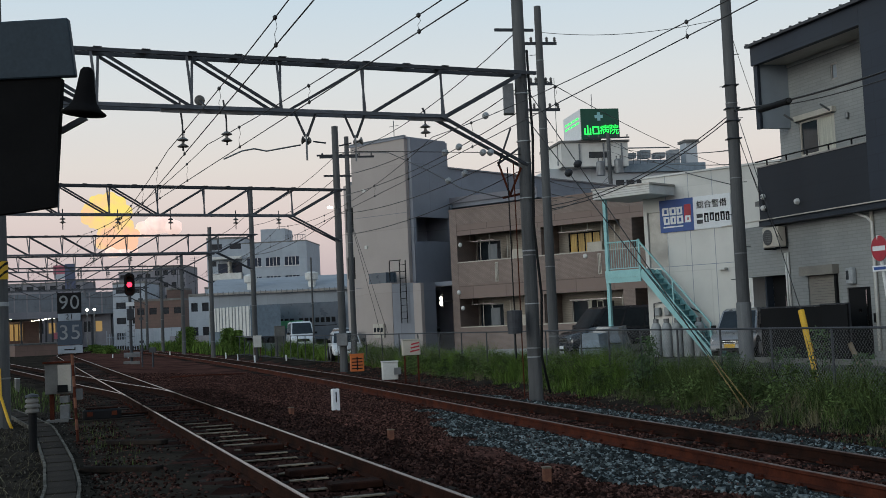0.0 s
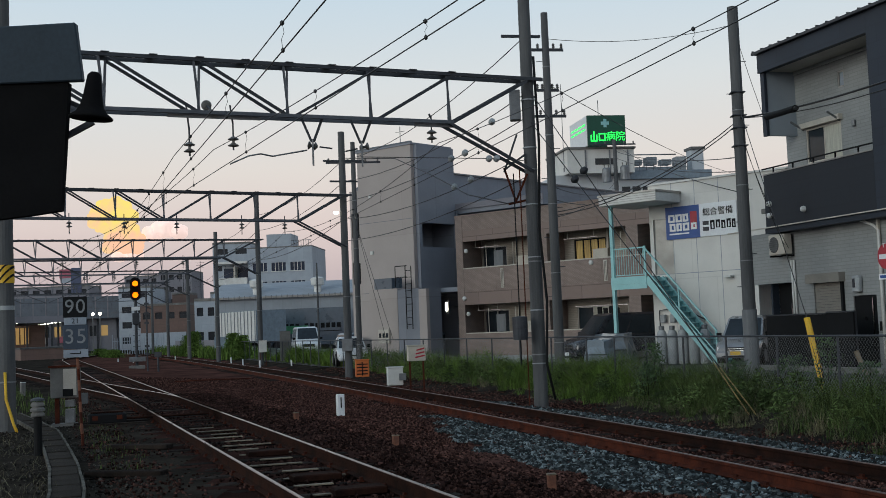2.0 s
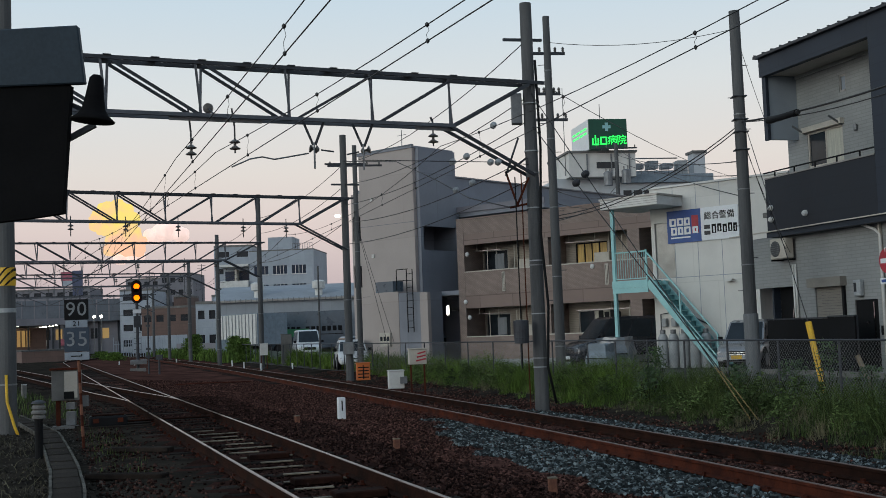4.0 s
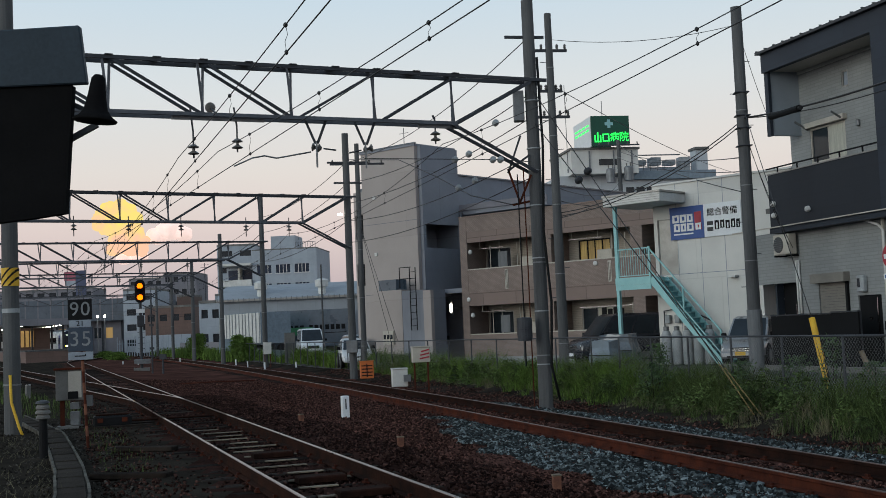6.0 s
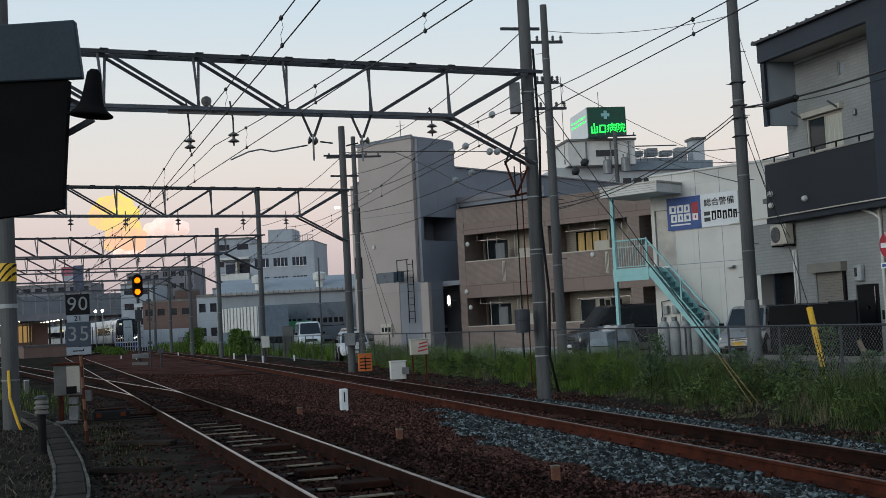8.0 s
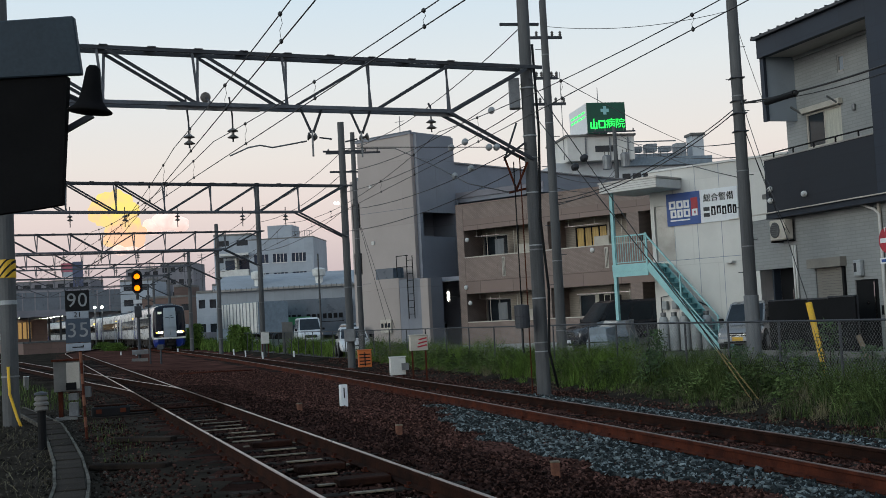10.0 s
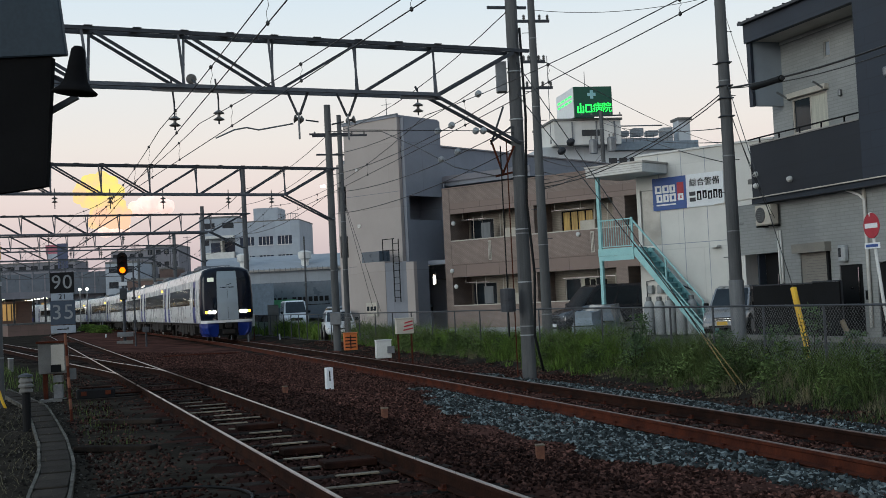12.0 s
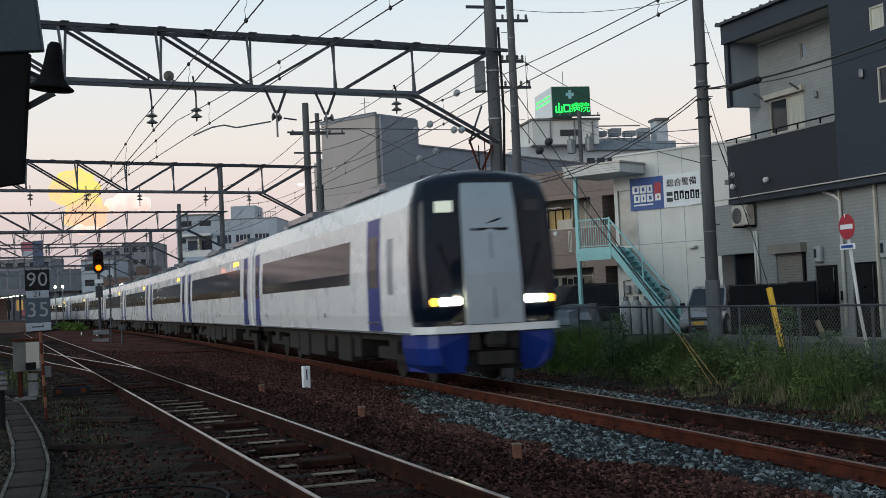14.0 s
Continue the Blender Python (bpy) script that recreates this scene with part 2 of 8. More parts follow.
M = dict(
    earth=pbr("brown_ballast_bed", (0.112, 0.053, 0.042), (0.036, 0.0195, 0.016), 0.6, 0.95, bump=0.8, fine=22, spec=0.0),
    oilbed=pbr("oily_ballast_bed", (0.052, 0.026, 0.021), (0.020, 0.0115, 0.0096), 0.6, 0.95, bump=0.8, fine=22, spec=0.0),
    soil=pbr("dark_soil", (0.043, 0.036, 0.029), (0.018, 0.0155, 0.013), 0.9, 0.95, bump=0.8, fine=24, spec=0.0),
    stone=pbr("brown_stone", (0.088, 0.041, 0.032), (0.030, 0.016, 0.013), 9, 0.9, rnd=0.72, bump=0.2, spec=0.02, few=2.4),
    oilstone=pbr("oily_brown_stone", (0.050, 0.0245, 0.0195), (0.017, 0.0098, 0.0083), 9, 0.9, rnd=0.72, bump=0.2, spec=0.02, few=2.4),
    verge=pbr("verge_stone", (0.050, 0.045, 0.039), (0.024, 0.0215, 0.019), 9, 0.9, rnd=0.6, bump=0.2, spec=0.03, few=2.0),
    gravel=pbr("grey_gravel", (0.092, 0.104, 0.103), (0.032, 0.039, 0.040), 12, 0.85, rnd=0.78, bump=0.2, spec=0.1, few=3.6),
    rust=pbr("rusted_rail", (0.092, 0.026, 0.0145), (0.036, 0.0125, 0.009), 3, 0.9, 0.0, bump=0.3, spec=0.06),
    railhead=pbr("worn_rail_head", (0.34, 0.29, 0.27), (0.14, 0.11, 0.10), 4, 0.30, 1.0, bump=0.05, stretch=(1, 0.1, 1)),
    raildark=pbr("dark_rail_web", (0.034, 0.015, 0.0105), (0.014, 0.008, 0.0066), 3, 0.9, 0.0, bump=0.3, spec=0.03),
    void=pbr("matt_black_board", (0.010, 0.010, 0.0105), (0.007, 0.007, 0.0075), 2, 0.9, bump=0.02, spec=0.03),
    eaveblue=pbr("slate_blue_fascia", (0.032, 0.048, 0.064), (0.024, 0.036, 0.048), 1.5, 0.6, bump=0.03, spec=0.2),
    stake=pbr("weathered_stake", (0.22, 0.10, 0.065), (0.12, 0.055, 0.04), 6, 0.9, bump=0.3, spec=0.05),
    railrust=pbr("rusty_rail_head", (0.16, 0.10, 0.08), (0.07, 0.04, 0.03), 4, 0.45, 0.6, bump=0.05, stretch=(1, 0.1, 1)),
    timber=pbr("old_sleeper_timber", (0.032, 0.025, 0.021), (0.014, 0.012, 0.011), 4, 0.95, spec=0.02, rnd=0.5, bump=0.5),
    paletimber=pbr("pale_sleeper", (0.27, 0.215, 0.15), (0.09, 0.072, 0.052), 4, 0.9, rnd=0.4, bump=0.4),
    concrete=pbr("weathered_concrete", (0.20, 0.195, 0.185), (0.11, 0.107, 0.10), 1.2, 0.9, bump=0.2),
    troughrim=pbr("stained_trough_concrete", (0.135, 0.128, 0.112), (0.040, 0.037, 0.032), 3.5, 0.95, bump=0.4, spec=0.05),
    poleconc=pbr("pole_concrete", (0.108, 0.11, 0.112), (0.06, 0.062, 0.064), 1.0, 0.85, bump=0.15, stretch=(3, 3, 0.4)),
    steel=pbr("dark_painted_steel", (0.050, 0.056, 0.066), (0.028, 0.030, 0.036), 2.5, 0.6, 0.2, bump=0.1),
    steelgrey=pbr("grey_painted_steel", (0.115, 0.125, 0.145), (0.07, 0.077, 0.09), 2.5, 0.6, 0.2, bump=0.1),
    galv=pbr("galvanised_steel", (0.24, 0.25, 0.26), (0.15, 0.155, 0.16), 3, 0.55, 0.6, bump=0.1),
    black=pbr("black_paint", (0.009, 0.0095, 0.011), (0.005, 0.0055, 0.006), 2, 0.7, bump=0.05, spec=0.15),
    wire=pbr("weathered_wire", (0.045, 0.045, 0.047), None, 3, 0.6, 0.5, bump=0),
    porcelain=pbr("grey_porcelain", (0.16, 0.15, 0.14), (0.09, 0.085, 0.08), 8, 0.35, bump=0),
    tower=siding("taupe_panel", (0.385, 0.34, 0.32), (0.35, 0.31, 0.29), 3.0, 7.0, joint=0.88),
    slate=siding("slate_grey_panel", (0.228, 0.242, 0.278), (0.195, 0.208, 0.24), 3.0, 2.4, joint=0.8),
    tan=siding("tan_balcony_panel", (0.225, 0.165, 0.142), (0.20, 0.146, 0.125), 0.62, 1.82, joint=0.6),
    tantile=siding("tan_mosaic_tile", (0.285, 0.218, 0.188), (0.215, 0.163, 0.14), 0.05, 0.12, joint=0.7),
    tanwall=siding("beige_tile", (0.36, 0.315, 0.265), (0.31, 0.27, 0.225), 0.075, 0.3, joint=0.75),
    white=siding("white_wall_panel", (0.66, 0.645, 0.61), (0.58, 0.57, 0.54), 3.0, 1.9, joint=0.9),
    greysid=siding("light_grey_siding", (0.285, 0.295, 0.292), (0.24, 0.25, 0.248), 0.10, 0.40, joint=0.8),
    navy=siding("dark_navy_siding", (0.0225, 0.031, 0.046), (0.0175, 0.024, 0.036), 0.455, 3.0, rough=0.6, joint=0.8),
    parapetnavy=siding("near_black_parapet_panel", (0.0145, 0.019, 0.027), (0.0115, 0.015, 0.022), 0.455, 3.0, rough=0.6, joint=0.85),
    finblue=pbr("blue_grey_metal_panel", (0.27, 0.31, 0.35), (0.23, 0.265, 0.30), 1.2, 0.5, bump=0.02),
    roofdark=pbr("dark_roof_metal", (0.05, 0.052, 0.058), None, 2, 0.5, 0.3),
    whitemetal=pbr("white_metal", (0.62, 0.62, 0.6), (0.5, 0.5, 0.48), 1.5, 0.5, bump=0.03),
    cream=pbr("cream_metal", (0.5, 0.47, 0.41), (0.4, 0.37, 0.32), 1.5, 0.5, bump=0.03),
    mint=pbr("mint_painted_steel", (0.30, 0.56, 0.56), (0.24, 0.48, 0.49), 2, 0.5, bump=0.04),
    # shaded copy of the mint paint, for the stair risers
    mintshade=pbr("shaded_mint_steel", (0.13, 0.33, 0.35), (0.09, 0.25, 0.27), 3, 0.6, bump=0.06),
    alu=pbr("anodised_aluminium", (0.36, 0.35, 0.33), None, 2, 0.4, 0.7, bump=0.03),
    glass=pbr("dark_window_glass", (0.025, 0.034, 0.042), (0.015, 0.02, 0.025), 1, 0.14, bump=0, spec=0.28),
    officeglass=pbr("blue_dark_glass", (0.030, 0.045, 0.075), (0.018, 0.028, 0.05), 1, 0.2, bump=0, spec=0.3),
    # gold base colour paints the sunset reflected in one window
    sunsetpane=pbr("sunset_reflection_pane", (0.62, 0.42, 0.13), (0.34, 0.22, 0.07), 2.2, 0.35, bump=0, stretch=(5, 5, 0.4)),
    curtain=pbr("pale_curtain", (0.54, 0.53, 0.45), (0.38, 0.375, 0.32), 3, 0.85, bump=0.2, stretch=(6, 6, 0.3)),
    yellow=pbr("yellow_guard_plastic", (0.70, 0.42, 0.02), (0.55, 0.32, 0.02), 3, 0.5, bump=0.05),
    red=pbr("red_sign_paint", (0.40, 0.028, 0.045), None, 3, 0.45, bump=0),
    orange=pbr("orange_box_paint", (0.55, 0.15, 0.03), (0.42, 0.11, 0.03), 3, 0.6, bump=0.05),
    bluesign=pbr("blue_sign_paint", (0.028, 0.08, 0.28), (0.022, 0.065, 0.23), 2, 0.4, bump=0),
    signwhite=pbr("white_sign_board", (0.72, 0.74, 0.76), (0.65, 0.67, 0.69), 2, 0.45, bump=0),
    signgreyblue=pbr("grey_blue_sign_board", (0.036, 0.054, 0.082), (0.03, 0.043, 0.064), 2, 0.6, bump=0),
    signletter=pbr("pale_grey_letter", (0.23, 0.245, 0.26), None, 2, 0.5, bump=0),
    boardgrey=pbr("weathered_pale_board", (0.27, 0.31, 0.36), (0.2, 0.23, 0.27), 3, 0.6, bump=0),
    green=pbr("dark_green_sign", (0.004, 0.075, 0.045), (0.003, 0.06, 0.036), 2, 0.4, bump=0),
    trainwhite=pbr("train_white_paint", (0.70, 0.70, 0.695), (0.66, 0.66, 0.655), 0.6, 0.28, bump=0.0, coat=0.3, grain=0.02),
    trainblue=pbr("train_blue_paint", (0.008, 0.029, 0.19), (0.006, 0.021, 0.145), 1.5, 0.35, bump=0, spec=0.3, grain=0.03),
    trainnavy=pbr("train_mask_black", (0.005, 0.009, 0.019), None, 1.5, 0.16, bump=0, spec=0.2),
    trainsilver=pbr("train_silver_door", (0.285, 0.335, 0.37), (0.245, 0.29, 0.325), 1.0, 0.32, 0.4, bump=0, grain=0.03),
    under=pbr("train_underframe", (0.028, 0.024, 0.021), (0.012, 0.011, 0.0105), 2.5, 0.85, 0.2, bump=0.3),
    trainglass=pbr("tinted_train_glass", (0.012, 0.013, 0.015), (0.007, 0.008, 0.009), 1.2, 0.08, bump=0, spec=0.2),
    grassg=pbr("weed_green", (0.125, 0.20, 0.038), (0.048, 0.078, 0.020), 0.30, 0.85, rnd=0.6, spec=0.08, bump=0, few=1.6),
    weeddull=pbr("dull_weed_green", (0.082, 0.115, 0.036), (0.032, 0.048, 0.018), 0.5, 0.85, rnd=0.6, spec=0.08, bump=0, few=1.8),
    grassd=pbr("dry_grass", (0.17, 0.15, 0.085), (0.09, 0.085, 0.048), 0.5, 0.85, rnd=0.4, bump=0),
    leaf=pbr("shrub_leaf", (0.062, 0.108, 0.030), (0.030, 0.058, 0.019), 2, 0.7, rnd=0.5, bump=0),
    carwhite=pbr("car_white_paint", (0.62, 0.64, 0.66), None, 1, 0.3, coat=0.5, bump=0),
    cardark=pbr("car_dark_paint", (0.018, 0.022, 0.03), None, 1, 0.25, coat=0.5, bump=0),
    cargrey=pbr("car_grey_paint", (0.10, 0.13, 0.16), None, 1, 0.3, coat=0.5, bump=0),
    rubber=pbr("black_rubber", (0.02, 0.02, 0.02), None, 3, 0.8, bump=0.1),
    chrome=pbr("chrome_trim", (0.6, 0.6, 0.6), None, 3, 0.2, 1.0, bump=0),
    cylgrey=pbr("grey_cylinder_paint", (0.36, 0.38, 0.39), (0.24, 0.26, 0.27), 3, 0.55, bump=0.05),
    tarp=pbr("pale_blue_tarpaulin", (0.22, 0.27, 0.315), (0.16, 0.20, 0.235), 3, 0.7, bump=0.3),
    factory=siding("blue_grey_factory_sheet", (0.28, 0.305, 0.335), (0.24, 0.26, 0.285), 3.0, 0.9, joint=0.85),
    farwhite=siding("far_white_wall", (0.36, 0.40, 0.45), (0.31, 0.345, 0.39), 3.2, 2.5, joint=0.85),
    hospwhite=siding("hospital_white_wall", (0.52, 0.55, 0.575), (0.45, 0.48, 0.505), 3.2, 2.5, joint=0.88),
    # distance haze is put into this grey; the air itself is clear
    fargrey=siding("haze_tinted_grey_wall", (0.215, 0.21, 0.235), (0.17, 0.168, 0.19), 3.2, 2.5, joint=0.85),
    fadedred=pbr("faded_red_panel", (0.42, 0.12, 0.16), None, 2, 0.6, bump=0),
    fadedblue=pbr("faded_blue_panel", (0.07, 0.085, 0.15), None, 2, 0.6, bump=0),
    farbrown=siding("far_brown_wall", (0.16, 0.10, 0.085), (0.13, 0.085, 0.07), 0.5, 1.5, joint=0.8),
    shuttergrey=pbr("grey_beige_shutter", (0.22, 0.205, 0.18), (0.17, 0.16, 0.14), 1.5, 0.6, bump=0.03),
    sleevegrey=pbr("grey_pole_sleeve", (0.16, 0.17, 0.178), (0.11, 0.117, 0.124), 2, 0.6, bump=0.05, stretch=(3, 3, 0.4)),
    ochre=pbr("faded_ochre_guard", (0.36, 0.25, 0.075), (0.24, 0.16, 0.05), 3, 0.6, bump=0.05),
    carsilver=pbr("silver_car_paint", (0.30, 0.31, 0.32), None, 1, 0.3, 0.4, coat=0.4, bump=0),
    liddark=pbr("dark_trough_lid", (0.040, 0.0335, 0.028), (0.020, 0.0175, 0.0155), 2.5, 0.95, rnd=0.2, bump=0.4, spec=0.03),
    asphalt=pbr("asphalt", (0.045, 0.045, 0.047), (0.03, 0.03, 0.032), 0.6, 0.9, bump=0.3, fine=60),
    greenmetal=pbr("green_painted_metal", (0.06, 0.26, 0.12), None, 2, 0.5, bump=0.03),
    lamp_white=glow("lamp_white", (1.0, 0.93, 0.78), 9),
    lamp_head=glow("headlight_white", (1.0, 0.83, 0.50), 60),
    lamp_amber=glow("headlight_amber", (1.0, 0.46, 0.05), 2.6),
    lamp_sig=glow("signal_amber", (1.0, 0.15, 0.0), 2.8),
    lamp_red=glow("signal_red", (1.0, 0.03, 0.07), 3.2),
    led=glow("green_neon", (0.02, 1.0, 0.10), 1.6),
    dest=glow("destination_panel", (0.62, 0.68, 0.58), 0.55),
    amberled=glow("amber_side_display", (1.0, 0.6, 0.05), 2.2),
    warm=glow("lit_room", (1.0, 0.62, 0.22), 0.16),
    pinkcloud=glow("pink_cloud", (0.93, 0.70, 0.63), 0.82),
    cloud=glow("sunlit_cloud", (1.0, 0.74, 0.18), 0.9),
)


# ---- building helpers ----
def box(bm, x0, x1, y0, y1, z0, z1):
    v = [bm.verts.new(p) for p in ((x0, y0, z0), (x1, y0, z0), (x1, y1, z0), (x0, y1, z0),
                                   (x0, y0, z1), (x1, y0, z1), (x1, y1, z1), (x0, y1, z1))]
    for f in ((3, 2, 1, 0), (4, 5, 6, 7), (0, 1, 5, 4), (1, 2, 6, 5), (2, 3, 7, 6), (3, 0, 4, 7)):
        bm.faces.new([v[i] for i in f])
    return v


def soften(bm, w, segments=1):
    bmesh.ops.bevel(bm, geom=list(bm.edges), offset=w, segments=segments, affect="EDGES", clamp_overlap=True)


def rod(bm, p, q, r0, r1=None, n=8, cap=True):
    """A round bar from p to q."""
    p, q = Vector(p), Vector(q)
    r1 = r0 if r1 is None else r1
    d = (q - p).normalized()
    a = d.cross(Vector((0, 0, 1)) if abs(d.z) < 0.9 else Vector((1, 0, 0))).normalized()
    b = d.cross(a)
    rings = []
    for c, r in ((p, r0), (q, r1)):
        rings.append([bm.verts.new(c + (a * math.cos(2 * math.pi * i / n) + b * math.sin(2 * math.pi * i / n)) * r) for i in range(n)])
    for i in range(n):
        bm.faces.new((rings[0][i], rings[0][(i + 1) % n], rings[1][(i + 1) % n], rings[1][i]))
    if cap:
        bm.faces.new(rings[0][::-1])
        bm.faces.new(rings[1])


def bar(bm, p, q, w, h):
    """A square-cut bar from p to q, w wide and h high."""
    p, q = Vector(p), Vector(q)
    d = (q - p).normalized()
    a = d.cross(Vector((0, 0, 1)) if abs(d.z) < 0.95 else Vector((1, 0, 0))).normalized() * (w / 2)
    b = a.cross(d).normalized() * (h / 2)
    v = [bm.verts.new(c + s * a + t * b) for c in (p, q) for s, t in ((-1, -1), (1, -1), (1, 1), (-1, 1))]
    for f in ((3, 2, 1, 0), (4, 5, 6, 7), (0, 1, 5, 4), (1, 2, 6, 5), (2, 3, 7, 6), (3, 0, 4, 7)):
        bm.faces.new([v[i] for i in f])


def lathe(bm, profile, n=14, origin=(0, 0, 0), axis="Z"):
    """Turns (radius, height) pairs about an upright or lying axis."""
    rings = []
    for r, h in profile:
        ring = []
        for i in range(n):
            c, s = math.cos(2 * math.pi * i / n) * r, math.sin(2 * math.pi * i / n) * r
            p = {"Z": (c, s, h), "Y": (c, h, s), "X": (h, c, s)}[axis]
            ring.append(bm.verts.new(Vector(origin) + Vector(p)))
        rings.append(ring)
    for a, b in zip(rings, rings[1:]):
        for i in range(n):
            bm.faces.new((a[i], a[(i + 1) % n], b[(i + 1) % n], b[i]))
    bm.faces.new(rings[0][::-1])
    bm.faces.new(rings[-1])


def loft(bm, rings, cap=True):
    vr = [[bm.verts.new(p) for p in r] for r in rings]
    n = len(vr[0])
    for a, b in zip(vr, vr[1:]):
        for i in range(n):
            bm.faces.new((a[i], a[(i + 1) % n], b[(i + 1) % n], b[i]))
    if cap:
        bm.faces.new(vr[0][::-1])
        bm.faces.new(vr[-1])


def part(name, bm, material, parent=None, label="", smooth=False, kind=""):
    """Links a bmesh as one mesh object under a thing or a part."""
    bmesh.ops.recalc_face_normals(bm, faces=bm.faces)
    me = bpy.data.meshes.new(name)
    bm.to_mesh(me)
    bm.free()
    me.materials.append(material)
    if smooth:
        me.polygons.foreach_set("use_smooth", [True] * len(me.polygons))
    ob = new(name, me)
    ob.parent = parent
    return tagged(ob, label, kind=kind)


def thing(name, label, category, m=None, group="", kind=""):
    ob = new(name)
    ob.empty_display_size = 0.2
    if m is not None:
        ob.matrix_basis = m
    return tagged(ob, label, category, group, kind)


def boxpart(name, dims, material, parent, label="", bevel=0.0):
    bm = bmesh.new()
    box(bm, *dims)
    if bevel:
        soften(bm, bevel)
    return part(name, bm, material, parent, label)


def rodpart(name, p, q, r, material, parent, label="", r1=None, n=8):
    bm = bmesh.new()
    rod(bm, p, q, r, r1, n)
    return part(name, bm, material, parent, label, smooth=False)


def barpart(name, p, q, w, h, material, parent, label=""):
    bm = bmesh.new()
    bar(bm, p, q, w, h)
    return part(name, bm, material, parent, label)


def sharedpart(name, data, m, parent):
    ob = new(name, data)
    ob.parent = parent
    ob.matrix_basis = m
    return ob


def lettering(name, text, size, material, parent, m, depth=0.01, label=""):
    """Flat lettering as a mesh, centred at m, readable along m's X with m's Y up."""
    cu = bpy.data.curves.new(name, "FONT")
    cu.body, cu.size, cu.extrude, cu.align_x, cu.align_y = text, size, depth, "CENTER", "CENTER"
    tmp = new(name + "_tmp", cu)
    me = bpy.data.meshes.new_from_object(tmp.evaluated_get(bpy.context.evaluated_depsgraph_get()))
    bpy.data.objects.remove(tmp)
    me.materials.clear()
    me.materials.append(material)
    ob = new(name, me)
    ob.parent = parent
    ob.matrix_basis = m
    return tagged(ob, label)


def tube(name, pts, r, material, parent=None, n=5):
    """A wire or pipe through pts, as one skin."""
    pts = [Vector(p) for p in pts]
    rings, a = [], None
    for i, p in enumerate(pts):
        d = (pts[min(len(pts) - 1, i + 1)] - pts[max(0, i - 1)]).normalized()
        a = d.orthogonal().normalized() if a is None else (a - d * a.dot(d)).normalized()
        b = d.cross(a)
        rings.append([p + (a * math.cos(2 * math.pi * k / n) + b * math.sin(2 * math.pi * k / n)) * r for k in range(n)])
    bm = bmesh.new()
    loft(bm, rings)
    return part(name, bm, material, parent, smooth=True)


def sagging(p, q, sag, n=10):
    p, q = Vector(p), Vector(q)
    return [p.lerp(q, i / n) - Vector((0, 0, sag * 4 * (i / n) * (1 - i / n))) for i in range(n + 1)]


# ---- plan of the tracks (x over y) ----
def main_x(y):
    x = -3.374e-4 * y * y - 0.27481 * y + 7.28
    return x - 0.0016 * max(0.0, y - 130) ** 2


def left_x(y):
    return -0.35 * y + 2.87 + 0.004 * max(0.0, y - 95) ** 2


def siding_x(y):
    if y < 21:
        return left_x(y)
    a, b = left_x(y), -0.455 * y + 5.9
    k = min(1.0, (y - 21) / 14)
    k = k * k * (3 - 2 * k)
    return a * (1 - k) + min(a, b) * k


def heading(fx, y):
    d = Vector((fx(y - 0.5) - fx(y + 0.5), -1.0, 0))
    return d.normalized()


# ---- ground ----
def smooth01(v):
    v = min(1.0, max(0.0, v))
    return v * v * (3 - 2 * v)


def fence_x(y):
    x = 6.63 - 0.237 * (y - 19.24) - 0.15 * max(0.0, y - 32)
    return x if y < 58 else main_x(y) + 3.34


def ground_z(x, y):
    yy = min(max(y, -10), 150)
    d = (x - main_x(yy)) * 0.96
    e = (x - left_x(yy)) * 0.944
    if d > 0:
        z = -0.17 - 0.17 * smooth01((d - 1.5) / 1.2)
        f = x - fence_x(yy)
        return z + (-0.06 - z) * smooth01((f + 1.8) / 2.0)
    span = max(0.5, (main_x(yy) - left_x(yy)) * 0.95 - 2.6)
    z = -0.17 + 0.2 * smooth01((-d - 1.6) / span)
    if e < 0:
        z = 0.03 - 0.03 * smooth01((-e - 1.3) / 1.0)
    return z


def make_ground():
    xs = np.concatenate([[-3000, -900, -300, -140], np.arange(-70, -16, 1.5), np.arange(-16, 14, 0.35), np.arange(14, 60, 2.5), [120, 300, 900, 3000]])
    ys = np.concatenate([[-400, -80], np.arange(-16, 4, 1.5), np.arange(4, 46, 0.4), np.arange(46, 160, 1.6), [220, 400, 900, 2000, 4000]])
    vs, fs = [], []
    for y in ys:
        for x in xs:
            n = noise.noise(Vector((x * 0.8, y * 0.8, 0))) * 0.03 + noise.noise(Vector((x * 3.1, y * 3.1, 5))) * 0.012
            vs.append((x, y, ground_z(x, y) + (n if abs(x) < 60 and -16 < y < 160 else -0.1)))
    w = len(xs)
    for j in range(len(ys) - 1):
        for i in range(w - 1):
            fs.append((j * w + i, j * w + i + 1, (j + 1) * w + i + 1, (j + 1) * w + i))
    me = bpy.data.meshes.new("ground")
    me.from_pydata(vs, [], fs)
    me.materials.append(M["earth"])
    me.materials.append(M["soil"])
    me.materials.append(M["oilbed"])
    for p in me.polygons:
        c = p.center
        yy = min(max(c.y, -10), 150)
        p.material_index = 1 if (c.x - main_x(yy)) * 0.96 > 2.3 + 0.5 * noise.noise(c) or c.x < left_x(yy) - 0.95 + 0.3 * noise.noise(c * 0.7) or c.y > 150 else 0
        if p.material_index == 0 and abs(c.x - left_x(yy) - 0.5) < 1.9 + 0.5 * noise.noise(c * 0.8) and c.y < 34:
            p.material_index = 2
        p.use_smooth = True
    tagged(new("ground", me), "brown ballast and bare soil around the tracks", "ground", kind="structure")


make_ground()
# street and parking yard behind the fence
bm = bmesh.new()
